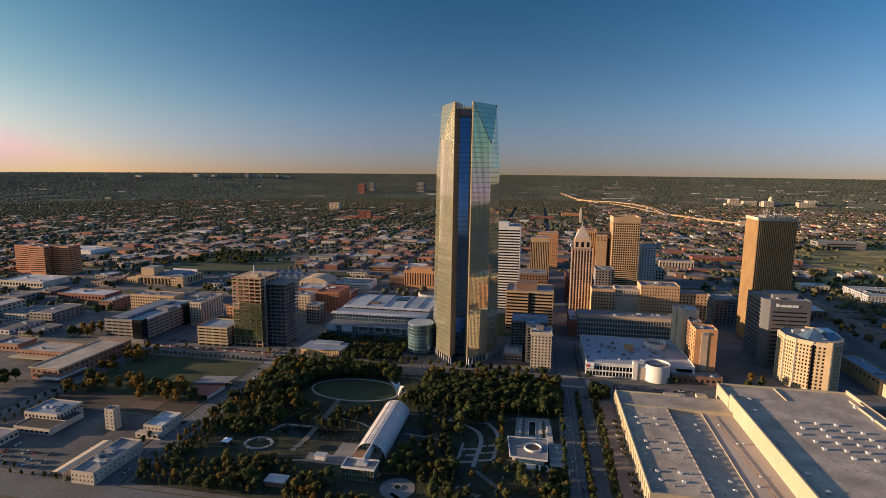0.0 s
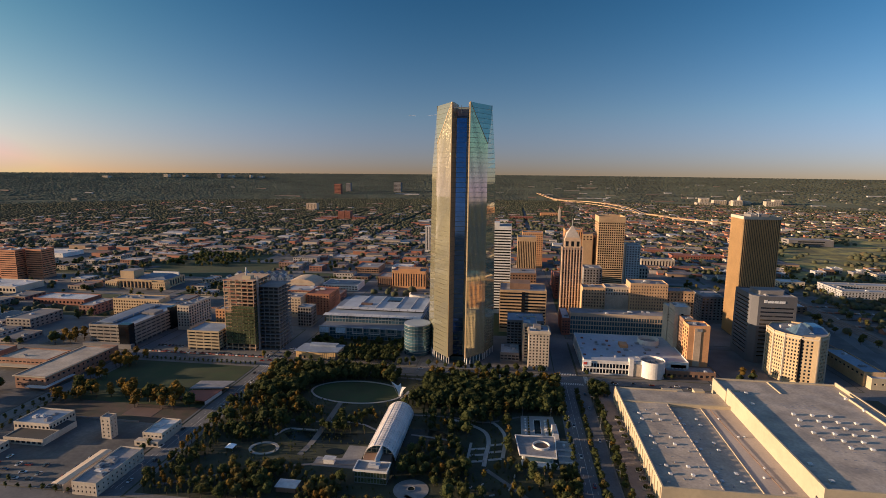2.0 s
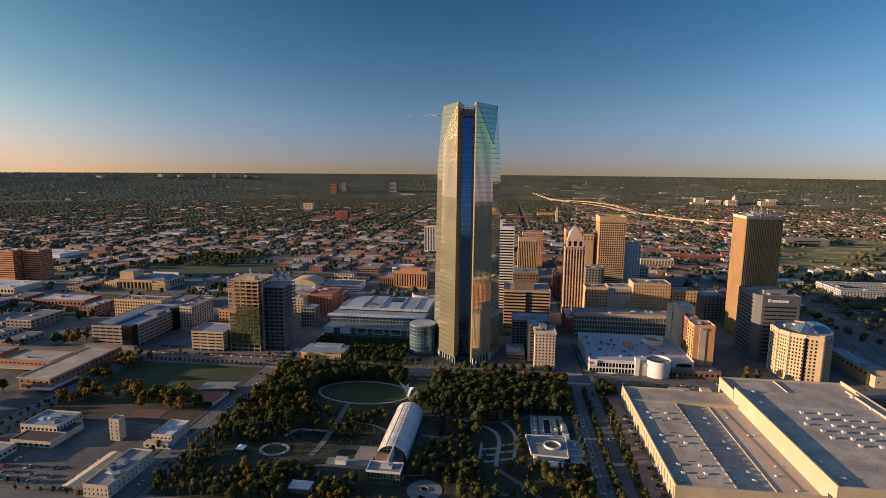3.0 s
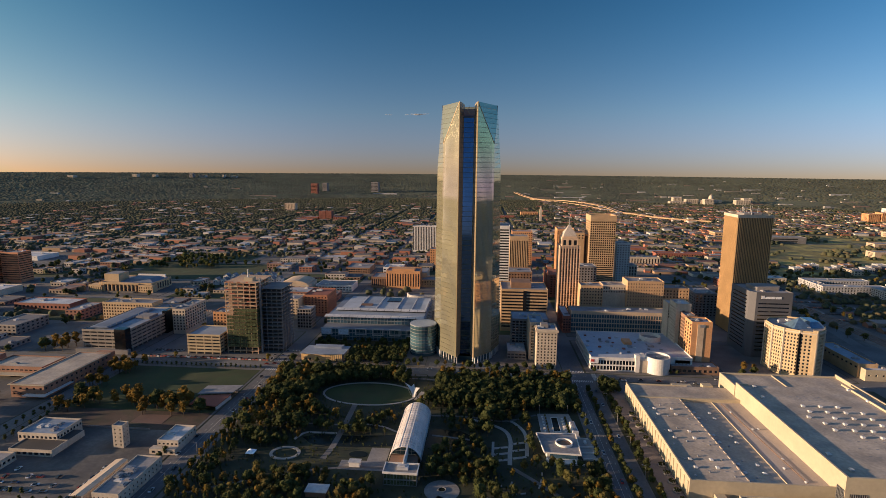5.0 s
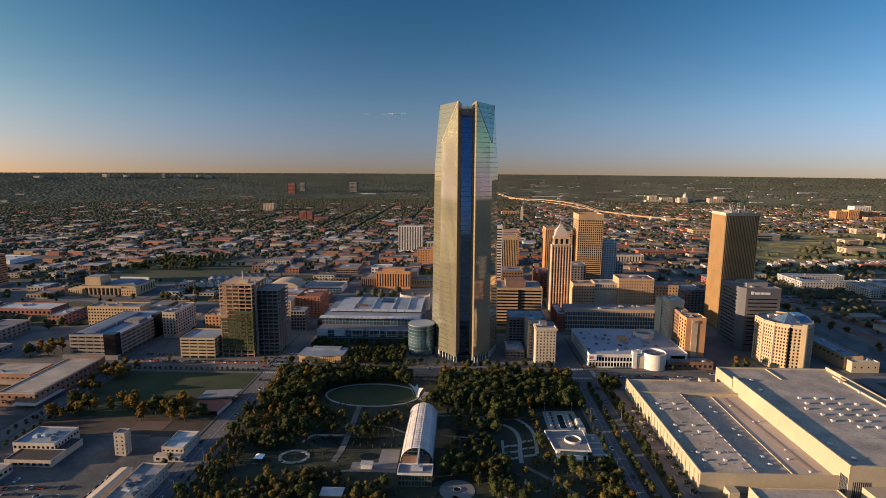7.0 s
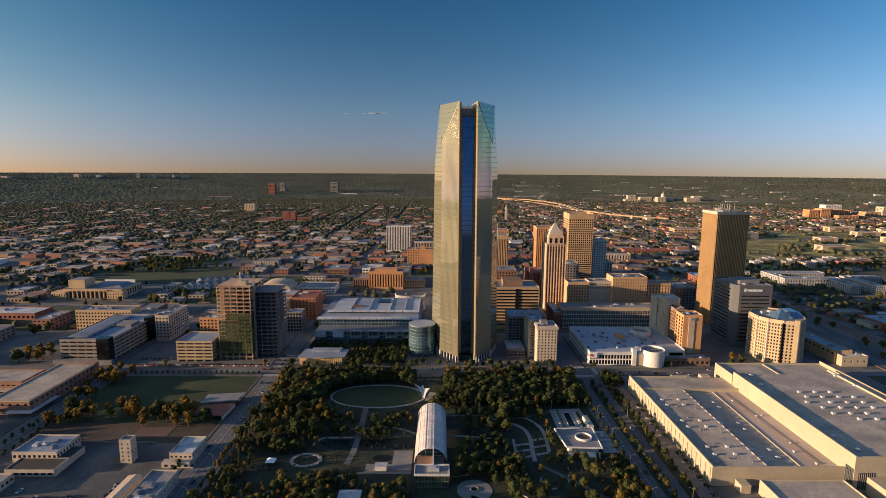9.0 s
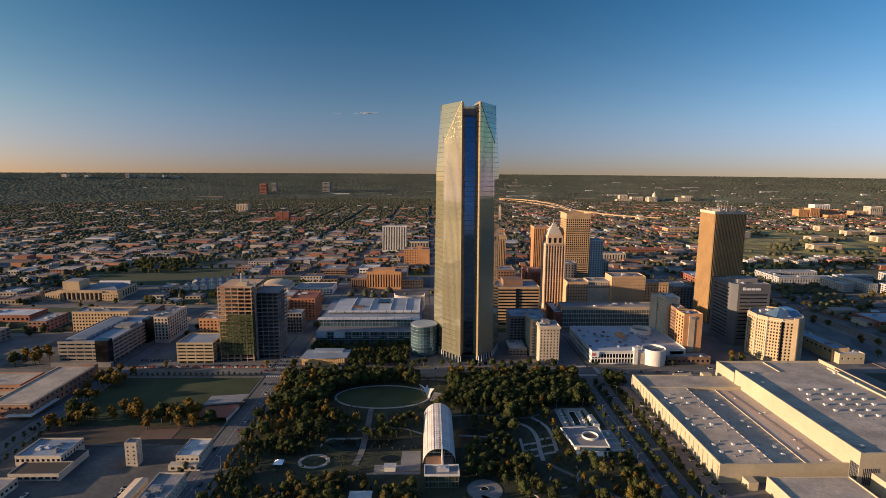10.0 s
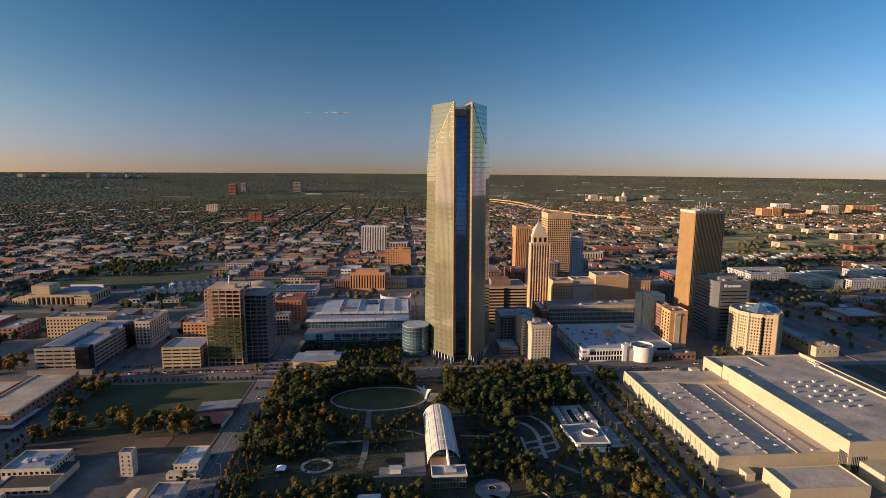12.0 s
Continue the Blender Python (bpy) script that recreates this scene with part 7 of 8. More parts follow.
count = 0
TOWNTREES = []
for j in range(1, 24):
    yb0 = EW[j][0] if j < len(EW) else EW[-1][0] + (j - len(EW) + 1) * 100
    yb1 = yb0 + 95
    if j + 1 < len(EW):
        yb1 = EW[j + 1][0]
    xs = [q[0] for q in NS] + [430, 560, 690, 820, 950, 1080, 1210]
    xs = [-1840, -1710, -1580, -1450, -1320, -1190] + xs
    for i in range(len(xs) - 1):
        xa, xb = xs[i] + 9, xs[i + 1] - 9
        if not in_view((xa + xb) / 2, (yb0 + yb1) / 2):
            continue
        if xb > 420 and yb0 < 1000 or (xb > 560 and 1100 < yb0 < 1800):
            continue
        nx, ny = QRNG.choice(((4, 3), (3, 2), (5, 3), (2, 2), (4, 2)))
        for _ in range(QRNG.randint(3, 11)):
            TOWNTREES.append((QRNG.uniform(xa, xb), yb0 + QRNG.choice((8, 9, yb1 - yb0 - 9, QRNG.uniform(9, 80))), QRNG.uniform(0.5, 1.0), QRNG.choice((0, 1, 2, 3, 4, 5, 6, 8))))
        for a in range(nx):
            for b in range(ny):
                r = QRNG.random()
                cx0, cy0 = xa + (xb - xa) * a / nx, yb0 + 9 + (yb1 - yb0 - 18) * b / ny
                w, d = (xb - xa) / nx * QRNG.uniform(0.4, 1.1), (yb1 - yb0 - 18) / ny * QRNG.uniform(0.6, 0.98)
                fade = max(0.0, (yb0 - 1300) / 1100)
                west = xb < -560 and yb0 > 900
                if taken(cx0 - 1, cy0 - 1, cx0 + w + 1, cy0 + d + 1):
                    continue
                if r < 0.44 - 0.24 * fade:
                    h = QRNG.choice((4.5, 5, 6, 7, 8, 9.5)) if yb0 > 900 or QRNG.random() < 0.7 else QRNG.uniform(9, 16)
                    count += 1
                    town_building(cx0, cy0, cx0 + w, cy0 + d, h, count <= 140)
                elif r < 0.70 + 0.2 * fade + (0.1 if west else 0):
                    for _ in range(QRNG.randint(2, 5)):
                        TOWNTREES.append((cx0 + QRNG.uniform(0, w), cy0 + QRNG.uniform(0, d), QRNG.uniform(0.6, 1.1), QRNG.choice((0, 1, 2, 3, 4, 5, 6, 8))))
                elif QRNG.random() < 0.3 and yb0 < 1000:
                    for q in range(QRNG.randint(4, 9)):
                        LOTS.append((cx0 + q * 2.9, cy0 + 3, cx0 + q * 2.9 + 1.8, cy0 + 7.4, 1.4))

walls, roofs = Geo(), Geo()
for x0, y0, x1, y1, h in LOTS:
    walls.box(x0, y0, 0, x1, y1, h)
    roofs.box(x0 + 0.3, y0 + 0.3, h, x1 - 0.3, y1 - 0.3, h + 0.25)
t = thing("town_blocks", 0, 0, "farther low flat-roofed town buildings and parked vehicles", "buildings", kind="stuff")
part("walls", walls, FARWALL, t)
part("roofs", roofs, FARROOF, t)
near = [q for q in TOWNTREES if q[1] < 1100]
joined_trees("town_trees", [q for q in near if not taken(q[0] - 2, q[1] - 2, q[0] + 2, q[1] + 2)][:520], "scattered trees between town buildings")
FARTREES = [(x, y) for x, y, s, k in TOWNTREES if y >= 1100] + [(x, y) for x, y, s, k in near[560:] if not taken(x - 2, y - 2, x + 2, y + 2)]


# ---- houses and woods to the horizon ----
HRNG = np.random.RandomState(7)


def wood_share(x, y):
    """How much of the land is under trees."""
    if y < 1000 and -600 < x < 430:
        return 0.03
    if x > 520 and y < 1800:
        return 0.22
    if x > 250:
        return 0.42 if y < 2700 else 0.65
    if x < -350:
        return min(1.0, 0.36 + max(0.0, (y - 1300) / 800))
    return min(1.0, 0.28 + max(0.0, (y - 1800) / 700))


FIELDS = [(560, 1120, 1900, 1480), (700, 1480, 1500, 1700), (480, 1000, 700, 1110)]
for k, (x0, y0, x1, y1) in enumerate(FIELDS):
    sheet("field", [(x0, y0), (x1, y0 + 30), (x1 - 60, y1), (x0 + 40, y1 - 20)], 0.12 + 0.02 * k, FIELD, "broad yellow-green grass field beside the highway", "field")


def wisps(name, pts, label, material):
    """Thin cloud: long flat shreds in one mesh; pts: x, y, z, radius."""
    v0, f0 = icosahedron()
    n = len(pts)
    pts = np.array(pts)
    jit = 1 + HRNG.uniform(-0.12, 0.12, (n, 12, 1))
    sc = np.stack([HRNG.uniform(1.4, 2.6, n), HRNG.uniform(0.9, 1.5, n), HRNG.uniform(0.4, 0.6, n)], 1)[:, None, :]
    v = v0[None] * jit * sc * pts[:, 3][:, None, None] + pts[:, None, :3]
    f = f0[None] + (np.arange(n) * 12)[:, None, None]
    m = bpy.data.meshes.new(name)
    m.vertices.add(n * 12)
    m.vertices.foreach_set("co", v.astype(np.float32).ravel())
    m.loops.add(n * 60)
    m.loops.foreach_set("vertex_index", f.astype(np.int32).ravel())
    m.polygons.add(n * 20)
    m.polygons.foreach_set("loop_start", np.arange(0, n * 60, 3, dtype=np.int32))
    m.update(calc_edges=True)
    m.polygons.foreach_set("use_smooth", np.ones(n * 20, dtype=bool))
    m.materials.append(material)
    tagged(new(name, m), label, "woods", kind="stuff")


def tufts(name, pts, label, material, sides=5, rings=2, flat=1.0):
    """A canopy of many crowns, each a ragged dome of a few faces, in one mesh; pts: x, y, z, radius."""
    pts = np.array(pts)
    n, k = len(pts), sides * rings + 1
    turn = HRNG.uniform(0, 6.28, (n, 1))
    v = np.zeros((n, k, 3))
    for q in range(rings):
        a = turn + (np.arange(sides) + 0.5 * q)[None] * 2 * math.pi / sides
        r = HRNG.uniform(0.75, 1.3, (n, sides)) * (1.0, 0.8)[q]
        v[:, q * sides:(q + 1) * sides] = np.stack([np.cos(a) * r, np.sin(a) * r, HRNG.uniform(-0.12, 0.12, (n, sides)) + (-0.5, 0.3)[q]], 2)
    v[:, -1] = np.stack([HRNG.uniform(-0.2, 0.2, n), HRNG.uniform(-0.2, 0.2, n), HRNG.uniform(0.5, 0.72, n)], 1)
    v[:, :, 2] *= flat
    v = v * (pts[:, 3] * HRNG.uniform(0.85, 1.2, n))[:, None, None] + pts[:, None, :3]
    f = []
    for q in range(rings):
        for i in range(sides):
            a, b = q * sides + i, q * sides + (i + 1) % sides
            if q + 1 < rings:
                f += [(a, b, a + sides), (b, b + sides, a + sides)]
            else:
                f.append((a, b, k - 1))
    f = np.array(f)
    m = bpy.data.meshes.new(name)
    idx = (f[None] + (np.arange(n) * k)[:, None, None]).astype(np.int32).ravel()
    m.vertices.add(n * k)
    m.vertices.foreach_set("co", v.astype(np.float32).ravel())
    m.loops.add(len(idx))
    m.loops.foreach_set("vertex_index", idx)
    m.polygons.add(len(idx) // 3)
    m.polygons.foreach_set("loop_start", np.arange(0, len(idx), 3, dtype=np.int32))
    m.update(calc_edges=True)
    m.polygons.foreach_set("use_smooth", np.ones(len(idx) // 3, dtype=bool))
    m.materials.append(material)
    tagged(new(name, m), label, "woods", kind="stuff")


HOUSES = []
WOOD = []
for x, y in FARTREES:
    WOOD.append((x, y, 4.5, 4.8))
OCC = set()
for x0, y0, x1, y1, h in LOTS:
    if h > 2:
        for a in range(int(x0 // 12), int(x1 // 12) + 1):
            for b in range(int(y0 // 12), int(y1 // 12) + 1):
                OCC.add((a, b))
STREET_X = [-1840 + 130 * k for k in range(7)] + [q[0] for q in NS] + [430 + 130 * k for k in range(14)]
STREET_Y = [EW[-1][0] + 95 * k for k in range(14)]


def on_street(x, y, r):
    """Whether a place lies on one of the straight streets of the outer town."""
    if y < 1000 or y > 2650:
        return False
    return any(abs(x - q) < r for q in STREET_X) or any(abs(y - q) < r for q in STREET_Y)


# parcels of the outer town: asphalt, pale concrete, dry grass and bare earth, some with rows of parked cars
PARCEL = spotted("town parcels", [(0.12, 0.12, 0.125), (0.07, 0.085, 0.04), (0.19, 0.185, 0.18), (0.10, 0.10, 0.105), (0.085, 0.09, 0.045), (0.15, 0.10, 0.075), (0.27, 0.26, 0.25), (0.13, 0.115, 0.07)], 0.92, by="island", var=0.25, fine=0.15)
parcels, lotcars = Geo(), Geo()
for xa, xb in zip(STREET_X, STREET_X[1:]):
    for ya in [q[0] for q in EW if q[0] > 1000] + STREET_Y[1:]:
        if abs((xa + xb) / 2 - EYE_XY[0]) > ya * 1.1 or xb > 520 and ya < 1800 or xb > 1300:
            continue
        nx, ny = HRNG.randint(1, 4), HRNG.randint(1, 3)
        for i in range(nx):
            for j in range(ny):
                x0, x1 = xa + 6 + (xb - xa - 12) * i / nx, xa + 5 + (xb - xa - 12) * (i + 1) / nx
                y0, y1 = ya + 6 + 83 * j / ny, ya + 5 + 83 * (j + 1) / ny
                parcels.quad((x0, y0, 0.08), (x1, y0, 0.08), (x1, y1, 0.08), (x0, y1, 0.08))
                if HRNG.rand() < (0.3 if ya < 1700 else 0.08) and not taken(x0, y0, x1, y1):
                    for a in range(int((x1 - x0) / 2.9)):
                        for b in (3, 14, 25):
                            if HRNG.rand() < 0.6 and b + 5 < y1 - y0:
                                lotcars.box(x0 + a * 2.9, y0 + b, 0.1, x0 + a * 2.9 + 1.8, y0 + b + 4.4, 1.45)
solid("parcels", parcels, PARCEL, "patchwork of lots, yards and grass in the outer town", "ground", kind="structure")
tagged(solid("parked_cars", lotcars, FARROOF, "scattered parked cars on the outer town's lots", "cars"), kind="stuff")

tries = 0
while len(HOUSES) < 3300 and tries < 90000:
    tries += 1
    d = math.sqrt(HRNG.uniform(800 ** 2, 3200 ** 2))
    a = HRNG.uniform(-52, 50)
    x, y = EYE_XY[0] + d * math.sin(radians(a)), d * math.cos(radians(a))
    if y < 1000 and -1250 < x < 430 or any(p - 10 < x < r + 10 and q - 10 < y < s + 10 for p, q, r, s in FIELDS) or (int(x // 12), int(y // 12)) in OCC:
        continue
    if 700 < y < 1010 and 420 < x < 800:
        continue
    x, y = round(x / 15) * 15 + HRNG.uniform(-3, 3), round(y / 47.5) * 47.5 + HRNG.choice((-13, 13)) + HRNG.uniform(-4, 4)
    if HRNG.rand() < (wood_share(x, y) - 0.3) * (1.5 if x < 250 else 0.6) or taken(x - 12, y - 10, x + 12, y + 10) or on_street(x, y, 8):
        continue
    key = (int(x // 12), int(y // 12))
    if key in OCC:
        continue
    OCC.add(key)
    big = HRNG.rand() < (0.2 if x < 200 else 0.34)
    HOUSES.append((x, y, HRNG.uniform(9, 24) if big else HRNG.uniform(4.5, 8), HRNG.uniform(6, 12) if big else HRNG.uniform(4, 6.5), HRNG.uniform(4, 9) if big else HRNG.uniform(3, 4.6), 0.0 if big else HRNG.uniform(2, 3.4)))
HOUSES.sort(key=lambda q: (q[0] + 67) ** 2 + q[1] ** 2)


def house_geo(x, y, a, b, h, r):
    w, f = Geo().box(x - a, y - b, 0, x + a, y + b, h), Geo()
    if r:
        f.quad((x - a - 0.4, y - b - 0.4, h), (x + a + 0.4, y - b - 0.4, h), (x + a + 0.4, y, h + r), (x - a - 0.4, y, h + r))
        f.quad((x + a + 0.4, y + b + 0.4, h), (x - a - 0.4, y + b + 0.4, h), (x - a - 0.4, y, h + r), (x + a + 0.4, y, h + r))
        w.quad((x + a, y - b, h), (x + a, y + b, h), (x + a, y, h + r - 0.2)).quad((x - a, y + b, h), (x - a, y - b, h), (x - a, y, h + r - 0.2))
    else:
        f.box(x - a - 0.2, y - b - 0.2, h, x + a + 0.2, y + b + 0.2, h + 0.5)
    return w, f


HOUSEROOF = spotted("near house roofs", [(0.14, 0.13, 0.14), (0.24, 0.19, 0.17), (0.10, 0.10, 0.12), (0.22, 0.09, 0.06), (0.42, 0.42, 0.44), (0.18, 0.15, 0.13)])
for q in HOUSES[:22]:
    w, f = house_geo(*q)
    t = thing("house", q[0], q[1], "small pitched-roof house among trees" if q[5] else "plain flat-roofed building among trees", "house", "suburban houses")
    part("wall", w, CITYWALL, t)
    part("roof", f, HOUSEROOF, t)
    for k in (0.3,):
        piece("window", GLASS, t, (q[0] + q[2] * k, q[1] - q[3] - 0.02, q[4] * 0.5), (q[2] * 0.35, 0.1, q[4] * 0.4))
walls, roofs = Geo(), Geo()
for q in HOUSES[22:]:
    w, f = house_geo(*q)
    for big, small in ((walls, w), (roofs, f)):
        k = len(big.v)
        big.v += small.v
        big.f += [tuple(i + k for i in s) for s in small.f]
t = thing("far_houses", 0, 0, "countless far houses and sheds among trees", "houses", kind="stuff")
part("walls", walls, FARWALL, t)
part("roofs", roofs, FARROOF, t)

# crowns set out on an uneven grid, thick where the land is wooded
NEARWOOD = []
for iy in range(int(2700 / 8.6)):
    for ix in range(int(6900 / 8.6)):
        x, y = -3900 + 8.6 * ix + HRNG.uniform(-3.6, 3.6), 600 + 8.6 * iy + HRNG.uniform(-3.6, 3.6)
        d = math.hypot(x - EYE_XY[0], y)
        if d > 3320 or abs(x - EYE_XY[0]) > y * 1.16 + 60:
            continue
        p = wood_share(x, y)
        p += 0.75 * noise.noise(Vector((x / 130, y / 130, 0))) * (1.15 - 0.6 * p)
        if HRNG.rand() > p or (int(x // 12), int(y // 12)) in OCC and HRNG.rand() < 0.85 or taken(x - 6, y - 6, x + 6, y + 6) or on_street(x, y, 8):
            continue
        if any(c < x < e and q < y < t for c, q, e, t in FIELDS) and HRNG.rand() > 0.06 + 0.9 * (noise.noise(Vector((x / 90, y / 90, 5))) > 0.02):
            continue
        if y < 1115 and -1200 < x < 430 and HRNG.rand() < 0.7:
            continue
        r = HRNG.uniform(3.2, 6.0) if d < 1500 else HRNG.uniform(4.4, 7.4)
        (NEARWOOD if d < 1900 else WOOD).append((x, y, r * 0.8, r))
tufts("woodland", NEARWOOD + [q for q in WOOD if q[2] == 4.5], "dark green tree crowns spread between far houses", WOODS)
tufts("woodland", [q for q in WOOD if q[2] != 4.5], "thick dark green woods beyond the town", WOODS, 5, 2, 0.7)
WOOD2 = []
for n in range(52000):
    u = HRNG.rand()
    d = 3280 / (1 - 0.93 * u ** 0.95)
    a = radians(HRNG.uniform(-53, 51))
    X, Yf = EYE_XY[0] + d * math.sin(a), d * math.cos(a)
    if noise.noise(Vector((X / 420, Yf / 420, 3))) < (-0.38 if X < 0 else -0.12 if Yf < 5500 else -0.3):
        continue
    x, y, z, s = far(X, Yf)
    r = HRNG.uniform(6, 11) * s * (1 + d / 9000)
    WOOD2.append((x, y, z + r * 0.2, r))
specks, caps = Geo(), Geo()
for n in range(150):
    d = 3300 / (1 - (0.86 if n % 3 else 0.5) * HRNG.rand())
    a = radians(HRNG.uniform(-50, 50) if n % 6 == 0 else HRNG.uniform(2, 50))
    X, Yf = EYE_XY[0] + d * math.sin(a), d * math.cos(a)
    x, y, z, s = far(X, Yf)
    w, h = HRNG.uniform(8, 40 if n % 4 else 110) * s, HRNG.uniform(4, 8) * s
    specks.box(x - w, y - 8 * s, z - 2, x + w, y + 8 * s, z + h)
    caps.box(x - w * 0.97, y - 7.6 * s, z + h, x + w * 0.97, y + 7.6 * s, z + h + 0.6)
t = thing("far_rooftops", 0, 0, "scattered pale halls far out on the plain", "buildings", kind="stuff")
part("walls", specks, FARHALL, t)
part("roofs", caps, FARHALL, t)
tufts("far_woodland", WOOD2, "dim dark green woods reaching to the horizon", HAZYWOODS, 6, 1, 0.3)


def far_box(name, X, Yf, w, d, h, wall, label, category, cols=6, rows=6):
    """A landmark out in the plain."""
    x, y, z, s = far(X, Yf)
    return building(name, rect(x - w * s / 2, y, x + w * s / 2, y + d * s), h * s, {0: [(z + h * s * 0.1, z + h * s * 0.92, cols, rows, 0.6, 0.5)], 3: [(z + h * s * 0.1, z + h * s * 0.92, cols, rows, 0.5, 0.5)]}, wall, GLASS, GREYROOF, label, category, units=0, joined=True, base=z)


# white and grey apartment blocks east of the railway
for x0, y0, x1, y1, h in ((486, 862, 584, 878, 12), (486, 912, 590, 930, 12), (486, 880, 500, 910, 12), (556, 806, 572, 858, 13), (592, 800, 606, 880, 14), (608, 866, 655, 882, 14), (612, 790, 690, 806, 15), (676, 810, 692, 870, 15), (694, 852, 764, 870, 15), (700, 892, 780, 908, 13), (800, 880, 900, 900, 14)):
    building("apartment_block", rect(x0, y0, x1, y1), h, {0: [(1, h - 1, max(4, int((x1 - x0) / 4.5)), 4, 0.5, 0.55)], 3: [(1, h - 1, max(3, int((y1 - y0) / 4.5)), 4, 0.5, 0.55)]}, PALEWALL, GLASS, BLUEROOF, "white four-storey apartment block with pale roof", "apartment block", "eastern apartment blocks", joined=True, units=2)
for k in range(11):
    x0, y0 = 545 + k * 23, 1048 + 14 * (k % 3) + k * 2
    building("low_building", rect(x0, y0, x0 + 19, y0 + 18), 8 + k % 3, {0: [(1, 7.4, 4, 2, 0.5, 0.5)]}, (PALEWALL, BROWN, PALEWALL, GREYSTONE)[k % 4], GLASS, (WHITE, BLUEROOF)[k % 2], "low pale-roofed town block by the eastern field", "building", "eastern low blocks", joined=True, units=1)
# brick and bronze medical blocks, office rows, capitol
for X, Yf, w, h, m in ((1420, 2110, 40, 36, ORANGE), (1465, 2106, 40, 41, ORANGE), (1512, 2118, 38, 36, ORANGE), (1560, 2130, 44, 34, ORANGE), (1640, 2300, 70, 44, WHITEWALL), (1794, 2190, 52, 44, STUCCO), (1760, 2200, 110, 22, TAN), (2010, 2260, 120, 40, ORANGE), (1540, 2080, 80, 16, ORANGE), (2050, 2150, 130, 14, CREAM)):
    far_box("medical_building", X, Yf, w, 40, h, m, "warm-lit medical office block", "building", 6, 7)
for X, Yf, w in ((1195, 1663, 80), (1174, 1530, 70), (1150, 1402, 50), (1222, 1410, 60), (1310, 1400, 90), (1000, 1180, 60), (953, 1392, 48), (1290, 1560, 80), (860, 1240, 70), (1190, 1200, 60)):
    far_box("office_building", X, Yf, w, 30, 14, LIMESTONE if X != 1000 else REDBRICK, "low tan office row on the eastern fields", "office building", 1, 4)
far_box("office_building", 655, 1565, 88, 40, 17, TAN, "long tan hall at the field's western edge", "office building", 9, 2)
far_box("office_building", 760, 1480, 110, 40, 16, GREYSTONE, "long dark-glazed hall on the eastern field", "office building", 1, 2)


def capitol():
    x, y, z, s = far(1307, 3290)
    s *= 0.85
    t = thing("capitol", x, y, "pale domed capitol far across the plain", "capitol", z=z)
    part("wing", Geo().box(x - 70 * s, y, z, x + 70 * s, y + 40 * s, z + 24 * s).box(x - 22 * s, y - 14 * s, z, x + 22 * s, y + 50 * s, z + 30 * s), CREAM, t)
    g = Geo().tube(x, y + 15 * s, z + 30 * s, z + 44 * s, 15 * s, 15 * s, 20)
    for k in range(6):
        a, b = k / 6 * math.pi / 2, (k + 1) / 6 * math.pi / 2
        g.tube(x, y + 15 * s, z + (44 + 17 * math.sin(a)) * s, z + (44 + 17 * math.sin(b)) * s, 14 * s * math.cos(a), max(14 * s * math.cos(b), 0.5), 20)
    g.tube(x, y + 15 * s, z + 61 * s, z + 70 * s, 2.6 * s, 1 * s, 10)
    part("dome", g, CREAM, t)


capitol()
for X, Yf, w, h in ((1180, 3250, 70, 26), (1130, 3350, 50, 30), (1450, 3200, 80, 26), (1500, 3250, 50, 34), (1080, 3200, 90, 14), (1250, 3180, 50, 30)):
    far_box("state_office", X, Yf, w, 40, h, CREAM, "pale state office block near the capitol", "office building", 6, 5)
g = Geo()
for x in STREET_X:
    g.quad((x - 5, 1000, 0.05), (x + 5, 1000, 0.05), (x + 5, 2600, 0.05), (x - 5, 2600, 0.05))
for y in STREET_Y:
    g.quad((-1900, y - 5, 0.07), (1300, y - 5, 0.07), (1300, y + 5, 0.07), (-1900, y + 5, 0.07))
solid("road", g, ASPHALT, "straight grey streets of the outer town", "road", kind="structure")
# gabled white townhouses in rows
for k in range(16):
    x, y = -496 + (k % 9) * 12.2, 812 + (k // 9) * 34 + (k % 9) * 3
    t = thing("townhouse", x, y, "tall white gabled townhouse in a row", "house", "row of townhouses")
    part("wall", Geo().box(x - 4.6, y, 0, x + 4.6, y + 12, 8).quad((x - 4.6, y, 8), (x + 4.6, y, 8), (x, y, 12)), WHITEWALL, t)
    part("roof", Geo().quad((x - 5, y - 0.4, 7.8), (x, y - 0.4, 12.2), (x, y + 12.4, 12.2), (x - 5, y + 12.4, 7.8)).quad((x, y - 0.4, 12.2), (x + 5, y - 0.4, 7.8), (x + 5, y + 12.4, 7.8), (x, y + 12.4, 12.2)), GREYROOF, t)
    for q in (-2.2, 2.2):
        piece("window", GLASS, t, (x + q, y - 0.02, 5.2), (1.4, 0.1, 1.8))
sheet("field", rect(-700, 850, -470, 1000), 0.3, GRASS, "open grass park between streets", "field")
WOODPARK = [(HRNG.uniform(-700, -560), HRNG.uniform(930, 1070), HRNG.uniform(0.8, 1.25), int(HRNG.randint(0, 7))) for _ in range(90)] + [(HRNG.uniform(-690, -470), HRNG.uniform(985, 1000), HRNG.uniform(0.7, 1.0), int(HRNG.randint(0, 7))) for _ in range(25)]
joined_trees("park_trees", WOODPARK, "dense dark park trees west of the centre")
